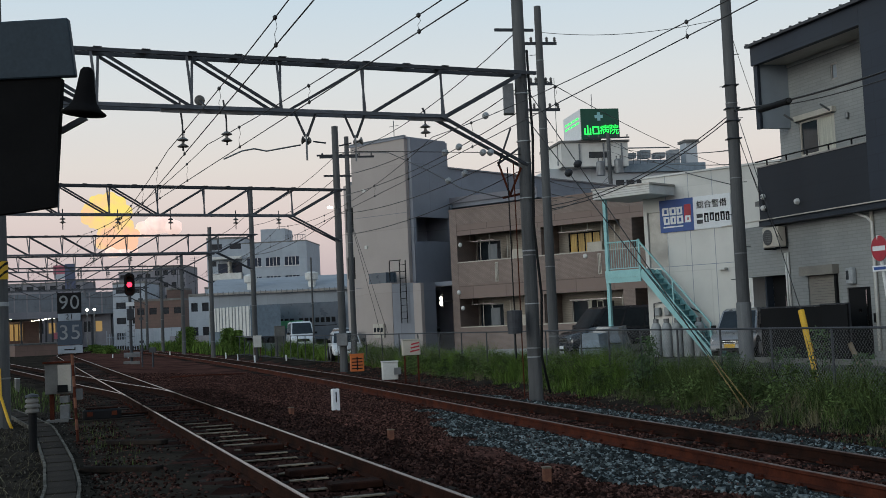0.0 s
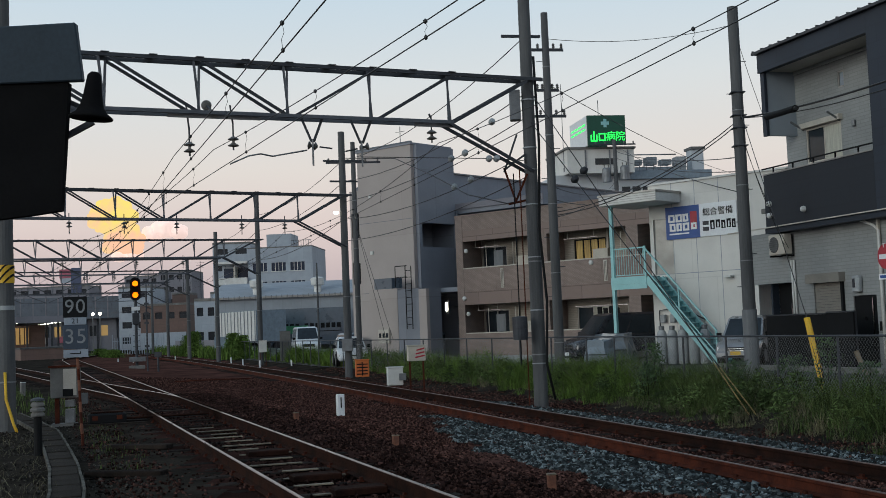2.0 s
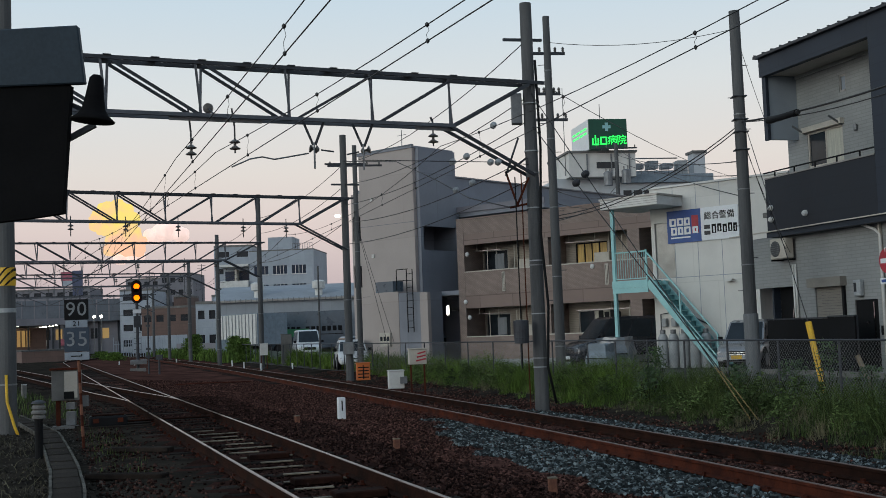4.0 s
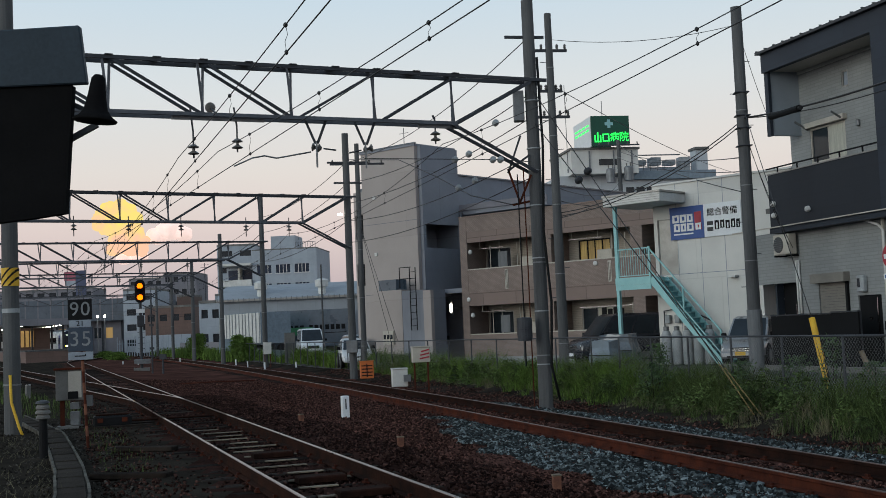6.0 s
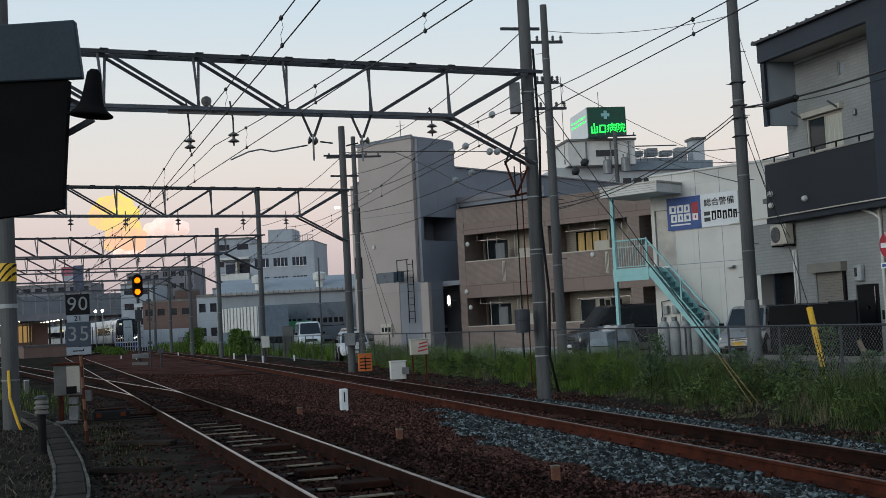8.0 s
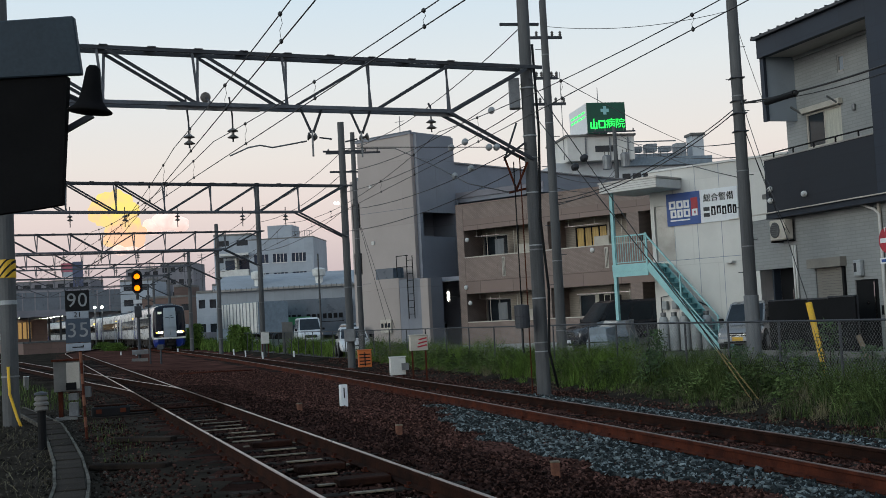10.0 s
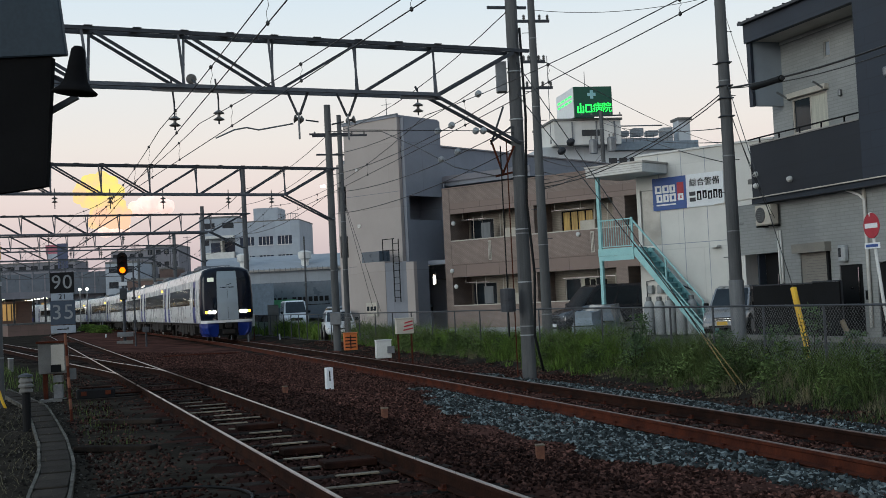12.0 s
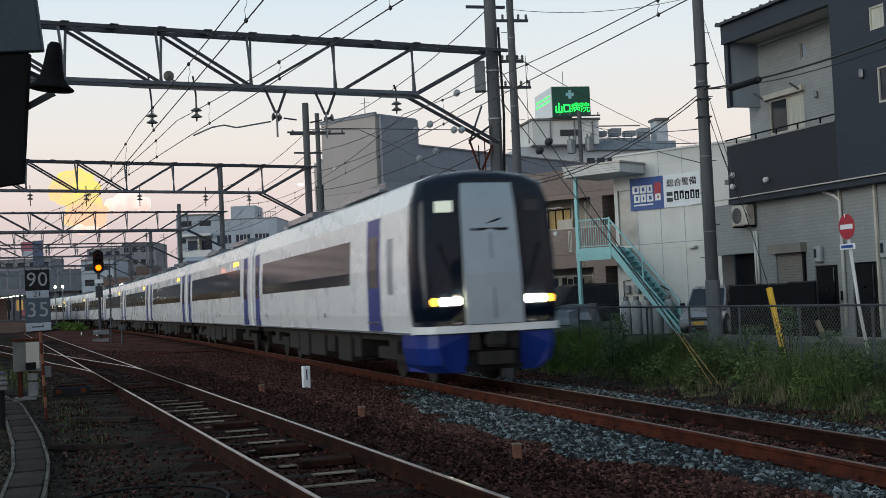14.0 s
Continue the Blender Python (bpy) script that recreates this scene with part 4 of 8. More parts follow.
def dark_building():
    b = thing("apartment_house", "dark navy two-storey house with a light grey recessed loggia", "house", pose(9.57, 36.6, 0, 0, 0, -71.53), kind="")
    nv, gs = M["navy"], M["greysid"]
    wallpart("upper_wall", (5.58, 14, 4.25, 9.55, 0, 0.25), [(7.3, 8.6, 6.02, 6.93), (7.12, 7.68, 7.9, 8.5)], nv, b)
    boxpart("parapet", (0.45, 5.577, 0, 0.15, 4.25, 5.82), M["parapetnavy"], b, "dark navy balcony parapet")
    boxpart("parapet_cap", (0.44, 5.577, -0.02, 0.17, 5.823, 5.86), M["alu"], b)
    boxpart("fascia", (0.45, 5.577, 0, 0.2, 8.98, 9.55), nv, b)
    boxpart("fin", (0.45, 0.6, 0.203, 1.2, 7.05, 9.2), M["finblue"], b, "blue-grey metal side fin of the loggia")
    boxpart("fin_edge", (0.43, 0.62, 0.1, 0.2, 7.03, 8.977), nv, b)
    boxpart("loggia_ceiling", (0.605, 5.577, 0.203, 1.2, 9.02, 9.12), M["cream"], b)
    boxpart("ceiling_trim", (0.605, 5.577, 1.16, 1.2, 8.93, 9.017), M["whitemetal"], b)
    wallpart("loggia_back_wall", (0.0, 14, 4.3, 9.5, 1.203, 1.4), [(1.02, 2.72, 6.1, 7.16), (2.68, 3.0, 8.1, 8.6)], gs, b, "light grey tiled siding")
    boxpart("loggia_floor", (0.0, 5.577, 0.153, 1.2, 4.7, 4.85), M["concrete"], b)
    boxpart("loggia_cheek", (5.58, 5.72, 0.253, 1.2, 4.86, 9.0), nv, b)
    boxpart("core", (0.2, 14, 1.5, 9, 0, 9.4), nv, b)
    # navy on the soffit stands in for shadow below the parapet
    boxpart("soffit", (0.3, 14, 0.055, 0.497, 4.05, 4.247), M["navy"], b, "soffit coloured dark for the shade under the overhang")
    boxpart("gutter", (-1.7, 14, -0.03, 0.05, 4.215, 4.247), M["cream"], b)
    wallpart("ground_wall", (-1.6, 14, 0, 4.12, 0.5, 0.7), [(-1.45, 0.87, 0.0, 2.55), (1.95, 3.30, 1.2, 2.45), (3.73, 4.71, 0.05, 2.03), (5.3, 6.3, 0.05, 2.05)], gs, b, "light grey brick-pattern siding")
    boxpart("wall_left_end", (-1.6, -1.45, 0.703, 4.0, 2.56, 4.12), gs, b)
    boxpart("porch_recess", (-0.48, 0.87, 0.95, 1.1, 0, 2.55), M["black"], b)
    boxpart("porch_cheek", (0.872, 0.95, 0.703, 0.95, 0, 2.55), M["navy"], b)
    boxpart("porch_cheek", (-0.56, -0.482, 0.703, 0.95, 0, 2.55), M["navy"], b)
    barpart("porch_handle", (0.2, 0.93, 0.9), (0.2, 0.93, 1.9), 0.03, 0.03, M["chrome"], b)
    boxpart("porch_light", (0.52, 0.66, 0.9, 0.947, 1.95, 2.3), M["signletter"], b)
    # roof with ribs
    bm = bmesh.new()
    box(bm, 0.36, 14.2, -0.14, 9.2, 9.553, 9.63)
    rf = part("roof", bm, M["roofdark"], b, "dark ribbed metal roof edge")
    for k in range(30):
        boxpart("rib", (0.42 + k * 0.46, 0.46 + k * 0.46, -0.15, 6, 9.632, 9.668), M["roofdark"], rf)
    window(b, 1.02, 2.72, 6.1, 7.16, 1.25, 2, frame_mat="cream", curtain=True, back="glass")
    boxpart("shutter_box", (0.92, 2.82, 1.06, 1.2, 7.18, 7.34), M["cream"], b)
    for x in (0.95, 2.72):
        barpart("hanging_bracket", (x, 1.18, 7.16), (x + 0.02, 0.72, 7.40), 0.03, 0.055, M["galv"], b, "galvanised laundry pole bracket")
    window(b, 2.68, 3.0, 8.1, 8.6, 1.25, 1, back="boardgrey")
    window(b, 7.3, 8.6, 6.02, 6.93, 0.05, 2, frame_mat="cream")
    window(b, 7.12, 7.68, 7.9, 8.5, 0.05, 1, frame_mat="cream", back="curtain")
    # balcony rail on the parapet
    barpart("rail", (0.3, 0.06, 6.03), (5.57, 0.06, 6.03), 0.05, 0.035, M["black"], b)
    for x in (0.9, 1.9, 2.9, 3.9, 4.9):
        barpart("rail_post", (x, 0.06, 5.86), (x, 0.06, 6.02), 0.035, 0.035, M["black"], b)
    for x, z in ((0.72, 4.93), (0.72, 4.58), (2.42, 4.60)):
        bm = bmesh.new()
        lathe(bm, [(0.09, 0.0), (0.09, -0.05), (0.07, -0.10), (0.02, -0.12)], 12, (x, 0, z), "Y")
        part("vent_cap", bm, M["whitemetal"], b, "white round vent cap")
    bm = bmesh.new()
    box(bm, 3.3, 3.42, 1.1, 1.2, 6.86, 7.06)
    soften(bm, 0.03)
    part("vent_hood", bm, M["galv"], b)
    bm = bmesh.new()
    box(bm, 6.7, 6.85, -0.1, -0.003, 6.75, 7.0)
    soften(bm, 0.04)
    part("vent_hood", bm, M["galv"], b)
    # shuttered window and doors
    s = boxpart("roller_shutter_box", (1.85, 3.42, 0.28, 0.5, 2.45, 2.72), M["shuttergrey"], b, "grey-beige roller shutter box")
    for k in range(16):
        boxpart("slat", (1.98, 3.27, 0.52, 0.56 - 0.012 * (k % 2), 1.2 + k * 0.078, 1.272 + k * 0.078), M["shuttergrey"], s)
    boxpart("shutter_guide", (3.27, 3.36, 0.42, 0.498, 1.2, 2.45), M["black"], b)
    for x0, x1 in ((3.76, 4.68), (5.33, 6.27)):
        d = boxpart("door", (x0, x1, 0.52, 0.57, 0.06, 2.01), M["black"], b, "black flat entrance door")
        barpart("door_pull", (x1 - 0.12, 0.49, 0.4), (x1 - 0.12, 0.49, 1.95), 0.035, 0.035, M["chrome"], d)
        boxpart("letter_slot", (x0 + 0.4, x0 + 0.52, 0.512, 0.519, 1.35, 1.42), M["chrome"], d)
    for x in (3.88, 6.6):
        bm = bmesh.new()
        box(bm, x, x + 0.30, 0.34, 0.497, 2.12, 2.58)
        soften(bm, 0.03)
        mb = part("meter_box", bm, M["cylgrey"], b, "small pale electricity meter box")
        boxpart("meter_glass", (x + 0.05, x + 0.16, 0.332, 0.338, 2.25, 2.5), M["glass"], mb)
        boxpart("intercom", (x + 1.0 - 0.06, x + 1.06, 0.46, 0.497, 1.05, 1.3), M["black"], b)
    for x in (5.0, 6.4):
        boxpart("wall_pipe", (x, x + 0.07, 0.40, 0.47, 0.3, 4.1), M["cream"], b)
    tube("drain_pipe", [(4.4, 0.3, 4.1), (4.9, 0.38, 3.9), (5.05, 0.42, 3.75), (5.05, 0.42, 0.3)], 0.04, M["whitemetal"], b, 8)
    for x in (0.98, 1.10):
        tube("wall_conduit", [(x, 0.45, 3.2), (x + 0.02, 0.45, 1.2)], 0.035, M["whitemetal"], b, 8)
    return b


def outdoor_unit(m, label):
    a = thing("air_conditioner", label, "air conditioner", m)
    bm = bmesh.new()
    box(bm, -0.4, 0.4, 0, 0.3, 0, 0.62)
    soften(bm, 0.03)
    part("casing", bm, M["cream"], a)
    bm = bmesh.new()
    lathe(bm, [(0.24, 0.0), (0.24, -0.02), (0.21, -0.03), (0.05, -0.03), (0.03, -0.04)], 18, (-0.1, 0, 0.31), "Y")
    g = part("fan_grille", bm, M["poleconc"], a)
    for k in range(6):
        barpart("grille_bar", (-0.32, -0.045, 0.16 + k * 0.06), (0.12, -0.045, 0.16 + k * 0.06), 0.008, 0.008, M["galv"], g)
    for x in (-0.3, 0.3):
        barpart("bracket", (x, -0.02, -0.03), (x, 0.5, -0.03), 0.05, 0.05, M["black"], a)
    return a


def guard_building():
    b = thing("office_building", "white two-storey office with an outside steel stair", "office building", pose(7.25, 43.5, 0, 0, 0, -42.27))
    wallpart("front_wall", (0.2, 5.6, 0, 6.45, 0, 0.2), [(0.35, 1.15, 3.2, 5.2), (4.4, 5.4, 0.0, 2.7)], M["white"], b, "white panelled wall")
    boxpart("roof", (0.15, 5.7, -0.06, 9, 6.453, 6.52), M["whitemetal"], b)
    boxpart("side_wall", (0.2, 0.4, 0.203, 9, 0, 6.45), M["white"], b)
    boxpart("side_wall", (5.4, 5.6, 0.203, 9, 2.7, 6.45), M["white"], b)
    boxpart("carport_wall", (4.2, 4.397, 0.203, 8.997, 0, 2.697), M["white"], b)
    boxpart("carport_ceiling", (4.2, 5.397, 0.203, 8.997, 2.7, 2.8), M["cream"], b)
    boxpart("back_wall", (0.2, 5.6, 9.0, 9.2, 0, 6.45), M["white"], b)
    boxpart("upper_door", (0.35, 1.15, 0.08, 0.13, 3.2, 5.2), M["alu"], b)
    # canopy slab on a post
    bm = bmesh.new()
    box(bm, -0.85, 1.55, -1.65, 0.6, 5.72, 6.05)
    soften(bm, 0.015)
    part("canopy", bm, M["whitemetal"], b, "pale flat stair canopy")
    boxpart("canopy_trim", (-0.88, 1.58, -1.68, 0.6, 6.053, 6.12), M["alu"], b)
    for k in range(3):
        boxpart("canopy_groove", (-0.86, 1.56, -1.662, -1.652, 5.8 + k * 0.08, 5.815 + k * 0.08), M["alu"], b)
    for x in (1.16, 2.1, 3.05, 4.0):
        boxpart("panel_joint", (x, x + 0.018, -0.004, 0.0, 0.0, 6.45), M["boardgrey"], b)
    for x0, x1 in ((0.2, 5.6),):
        boxpart("panel_joint", (x0, x1, -0.005, -0.0045, 3.18, 3.2), M["boardgrey"], b)
    for x, z in ((0.55, 1.75), (0.95, 1.75)):
        boxpart("gas_meter", (x, x + 0.2, -0.18, -0.004, z - 0.3, z), M["cylgrey"], b, bevel=0.02)
    tube("gas_pipe", [(0.5, -0.1, 0.2), (0.5, -0.1, 1.9), (1.3, -0.1, 2.0), (2.4, -0.1, 1.5)], 0.025, M["steel"], b, 6)
    boxpart("bracket", (3.2, 3.5, -0.25, -0.003, 2.95, 3.02), M["whitemetal"], b)
    # mint stair
    st = new("outside_stair")
    st.parent = b
    tagged(st, "mint green painted steel stair")
    mt = M["mint"]
    for p, q, w in (((-0.55, -1.35, 0), (-0.55, -1.35, 5.72), 0.12), ((0.8, -1.35, 3.1), (0.8, -1.35, 4.2), 0.06)):
        barpart("post", p, q, w, w, mt, st)
    boxpart("landing", (-0.6, 0.85, -1.42, -0.02, 3.0, 3.1), mt, st)
    boxpart("landing_edge", (-0.62, 0.87, -1.44, -1.423, 2.88, 3.14), mt, st)
    X0, X1, Z0, Z1 = 0.85, 3.5, 3.05, 0.0
    for y in (-1.40, -0.45):
        barpart("stringer", (X0, y, Z0), (X1, y, Z1), 0.035, 0.24, mt, st)
    n = 16
    for k in range(n):
        f = (k + 0.5) / n
        x, z = X0 + (X1 - X0) * f, Z0 + (Z1 - Z0) * f
        boxpart("tread", (x - 0.12, x + 0.12, -1.38, -0.47, z - 0.01, z + 0.02), mt, st)
    barpart("handrail", (X0, -1.40, Z0 + 1.05), (X1, -1.40, Z1 + 1.15), 0.05, 0.05, mt, st)
    barpart("lower_rail", (X0, -1.40, Z0 + 0.30), (X1, -1.40, Z1 + 0.35), 0.035, 0.035, mt, st)
    for k in range(n):
        f = (k + 0.5) / n
        x, z = X0 + (X1 - X0) * f, Z0 + (Z1 - Z0) * f
        # darker mint on the risers paints the shadow between the treads
        boxpart("riser", (x - 0.125, x - 0.11, -1.38, -0.47, z + 0.022, z + 0.175), M["mintshade"], st)
    barpart("newel", (X1, -1.40, 0), (X1, -1.40, 1.15), 0.05, 0.05, mt, st)
    barpart("newel", (X0 + (X1 - X0) * 0.48, -1.40, 1.4), (X0 + (X1 - X0) * 0.48, -1.40, 2.65), 0.05, 0.05, mt, st)
    boxpart("landing_beam", (-0.62, 0.87, -1.423, -1.38, 2.7, 2.878), mt, st)
    for x in (0.84, -0.5):
        barpart("post", (x, -1.40, 3.1), (x, -1.40, 4.17), 0.05, 0.05, mt, st)
    barpart("handrail", (-0.55, -1.40, 4.15), (0.85, -1.40, 4.15), 0.045, 0.045, mt, st)
    barpart("lower_rail", (-0.55, -1.40, 3.2), (0.85, -1.40, 3.2), 0.03, 0.03, mt, st)
    for k in range(13):
        x = -0.45 + k * 0.1
        barpart("baluster", (x, -1.40, 3.2), (x, -1.40, 4.13), 0.014, 0.014, mt, st)
    return b


def guard_sign():
    s = thing("wall_sign", "blue and white company sign on the white wall", "sign", pose(7.25, 43.5, 0, 0, 0, -42.27))
    boxpart("white_board", (2.30, 3.76, -0.05, -0.004, 4.43, 5.59), M["signwhite"], s, "white board with black characters")
    boxpart("blue_board", (0.92, 2.297, -0.05, -0.004, 4.42, 5.58), M["bluesign"], s, "blue board with pale brand blocks")
    up = Matrix.Rotation(radians(90), 4, "X")
    lettering("characters", "総合警備", 0.30, M["black"], s, Matrix.Translation((3.03, -0.056, 5.27)) @ up)
    for x0, x1, z0, z1 in ((2.42, 2.66, 4.83, 4.97), (2.42, 2.66, 4.62, 4.76)):
        boxpart("small_character", (x0, x1, -0.056, -0.051, z0, z1), M["roofdark"], s)
    # company name as plain dark blocks
    for x0, x1, z0, z1 in ((2.72, 2.89, 4.66, 4.98), (2.94, 3.10, 4.70, 4.98), (3.15, 3.31, 4.66, 4.95), (3.36, 3.52, 4.68, 4.98), (3.56, 3.70, 4.66, 4.96)):
        bm = bmesh.new()
        wall_open(bm, x0, x1, z0, z1, -0.058, -0.052, [(x0 + 0.055, x1 - 0.05, z0 + 0.03, z1 - 0.08)])
        part("brand_block", bm, M["black"], s)
    boxpart("red_block", (1.93, 2.20, -0.058, -0.051, 4.72, 5.36), M["red"], s)
    for x0, x1, z0, z1 in ((1.03, 1.30, 5.02, 5.30), (1.34, 1.60, 5.02, 5.30), (1.63, 1.86, 5.02, 5.30),
                           (1.08, 1.32, 4.70, 4.98), (1.36, 1.58, 4.70, 4.98), (1.62, 1.88, 4.70, 4.98), (1.96, 2.18, 4.72, 4.96)):
        bm = bmesh.new()
        wall_open(bm, x0, x1, z0, z1, -0.066, -0.059, [(x0 + 0.09, x1 - 0.07, z0 + 0.07, z1 - 0.07)])
        part("brand_block", bm, M["signwhite"], s)
    boxpart("small_line", (1.06, 1.86, -0.058, -0.051, 4.58, 4.63), M["signwhite"], s)


def flats():
    b = thing("apartment_building", "two-storey tan apartment block with deep balconies", "apartment building", pose(0.6, 53.0, 0, 0, 0, -40.76))
    tn, tw = M["tan"], M["tanwall"]
    X0, X1 = -0.3, 13.0
    boxpart("plinth", (X0, X1, 0.02, 0.3, -0.1, 0.3), M["cylgrey"], b)
    for z0, z1, nm, mt in ((0.303, 1.28, "balcony_wall", "tantile"), (2.56, 3.15, "band", "tan"), (3.153, 4.15, "balcony_wall", "tantile"), (5.37, 5.85, "band", "tan"), (5.853, 6.5, "roof_band", "tantile")):
        boxpart(nm, (X0 + 0.4, X1, 0 if mt == "tantile" else 0.004, 0.18, z0, z1), M[mt], b, "tan mosaic-tiled band" if mt == "tantile" else "smooth brown band")
        if nm == "balcony_wall":
            boxpart("coping", (X0 + 0.4, X1, -0.02, 0.2, z1 + 0.002, z1 + 0.045), M["cream"], b)
            for x in np.arange(X0 + 2.2, X1, 1.82):
                boxpart("panel_joint", (x, x + 0.02, -0.003, 0.0, z0, z1), M["tan"], b)
    boxpart("roof_coping", (X0, X1, -0.03, 0.2, 6.503, 6.56), M["tan"], b)
    boxpart("end_wall", (X0, X0 + 0.397, -0.01, 1.3, 0.303, 6.5), M["tantile"], b)
    boxpart("side_wall", (X0, X0 + 0.25, 1.303, 9, 0, 6.5), M["slate"], b)
    for x in (4.15, 8.6):
        boxpart("pier", (x, x + 0.55, 0.01, 1.3, 0.303, 6.45), M["tantile"], b)
    for z in (2.56, 5.5):
        boxpart("ceiling_slab", (X0 + 0.4, X1, 0.183, 1.3, z, z + 0.15), M["cream"], b)
    boxpart("balcony_floor", (X0 + 0.4, X1, 0.183, 1.3, 2.95, 3.1), M["concrete"], b)
    holes = []
    for z in (1.25, 4.1):
        z0 = z - 0.1
        holes += [(0.15, 1.55, z0, z0 + 1.15), (5.2, 6.8, z0 + 0.05, z0 + 1.1), (2.9, 3.8, z0, z0 + 1.1), (9.4, 10.8, z0, z0 + 1.1)]
    wallpart("back_wall", (X0 + 0.4, X1, 0, 6.4, 1.303, 1.5), holes, tw, b, "beige tiled wall behind the balconies")
    for i, h in enumerate(holes):
        window(b, h[0], h[1], h[2], h[3], 1.36, 4 if i == 5 else 2, back="sunsetpane" if i == 5 else "glass", curtain=i in (1, 3), frame_mat="alu" if i != 5 else "black")
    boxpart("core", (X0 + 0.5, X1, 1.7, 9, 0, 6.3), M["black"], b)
    boxpart("roof", (X0 - 0.05, X1, 0.185, 9, 6.35, 6.44), M["roofdark"], b)
    for x in (2.2, 7.5):
        for z0 in (3.22,):
            bm = bmesh.new()
            wall_open(bm, x, x + 0.16, z0, z0 + 0.85, -0.03, -0.003, [(x + 0.03, x + 0.065, z0 + 0.04, z0 + 0.8), (x + 0.095, x + 0.13, z0 + 0.04, z0 + 0.8)])
            part("drain_grille", bm, M["cream"], b)
    for x, z in ((2.15, 1.5), (3.95, 1.5), (6.95, 1.5), (7.9, 1.5), (2.15, 4.35), (3.95, 4.35), (6.95, 4.35), (7.9, 4.35)):
        rodpart("drain_pipe", (x, 1.22, z - 0.3), (x, 1.22, z + 1.1), 0.035, M["cream"], b)
    for x, z in ((0.9, 1.45), (0.9, 4.25), (7.9, 4.25), (8.1, 1.4)):
        boxpart("partition_panel", (x + 0.55, x + 1.05, 0.5, 0.54, z - 0.1, z + 0.65), M["sleevegrey"], b, "grey balcony partition")
        rodpart("laundry_post", (x + 0.2, 0.4, z - 0.15), (x + 0.2, 0.4, z + 0.95), 0.018, M["cream"], b, n=6)
        rodpart("laundry_post", (x + 1.7, 0.4, z - 0.15), (x + 1.7, 0.4, z + 0.95), 0.018, M["cream"], b, n=6)
    for x, z in ((0.1, 2.85), (6.9, 4.0), (0.3, 4.95), (0.3, 2.15)):
        bm = bmesh.new()
        lathe(bm, [(0.10, 0.0), (0.10, -0.05), (0.05, -0.09)], 12, (x, -0.002, z), "Y")
        part("vent_cap", bm, M["whitemetal"], b)
    for x, z in ((2.35, 1.25), (6.35, 1.25), (10.9, 1.25), (2.35, 4.12), (6.35, 4.12), (10.9, 4.12)):
        boxpart("balcony_unit", (x, x + 0.75, 0.95, 1.24, z - 0.1, z + 0.5), M["cream"], b, "cream air conditioner on the balcony", bevel=0.02)
    for x0, x1, z in ((0.2, 1.7, 2.3), (0.2, 1.7, 5.1), (5.2, 6.9, 5.1)):
        barpart("laundry_pole", (x0, 0.55, z), (x1, 0.55, z), 0.025, 0.025, M["chrome"], b)
        for k in range(2):
            barpart("pole_hanger", (x0 + 0.2 + k * (x1 - x0 - 0.4), 0.55, z), (x0 + 0.2 + k * (x1 - x0 - 0.4), 0.55, z + 0.42), 0.02, 0.02, M["cream"], b)
    for k in range(4):
        boxpart("hung_garment", (6.7 + k * 0.28, 6.92 + k * 0.28, 0.56, 0.63, 1.62, 2.2 - 0.06 * (k % 2)), M["black"], b, "dark washing hung on the pole", bevel=0.02)
    barpart("laundry_pole", (5.6, 0.6, 2.25), (8.3, 0.6, 2.25), 0.03, 0.03, M["chrome"], b)
    return b


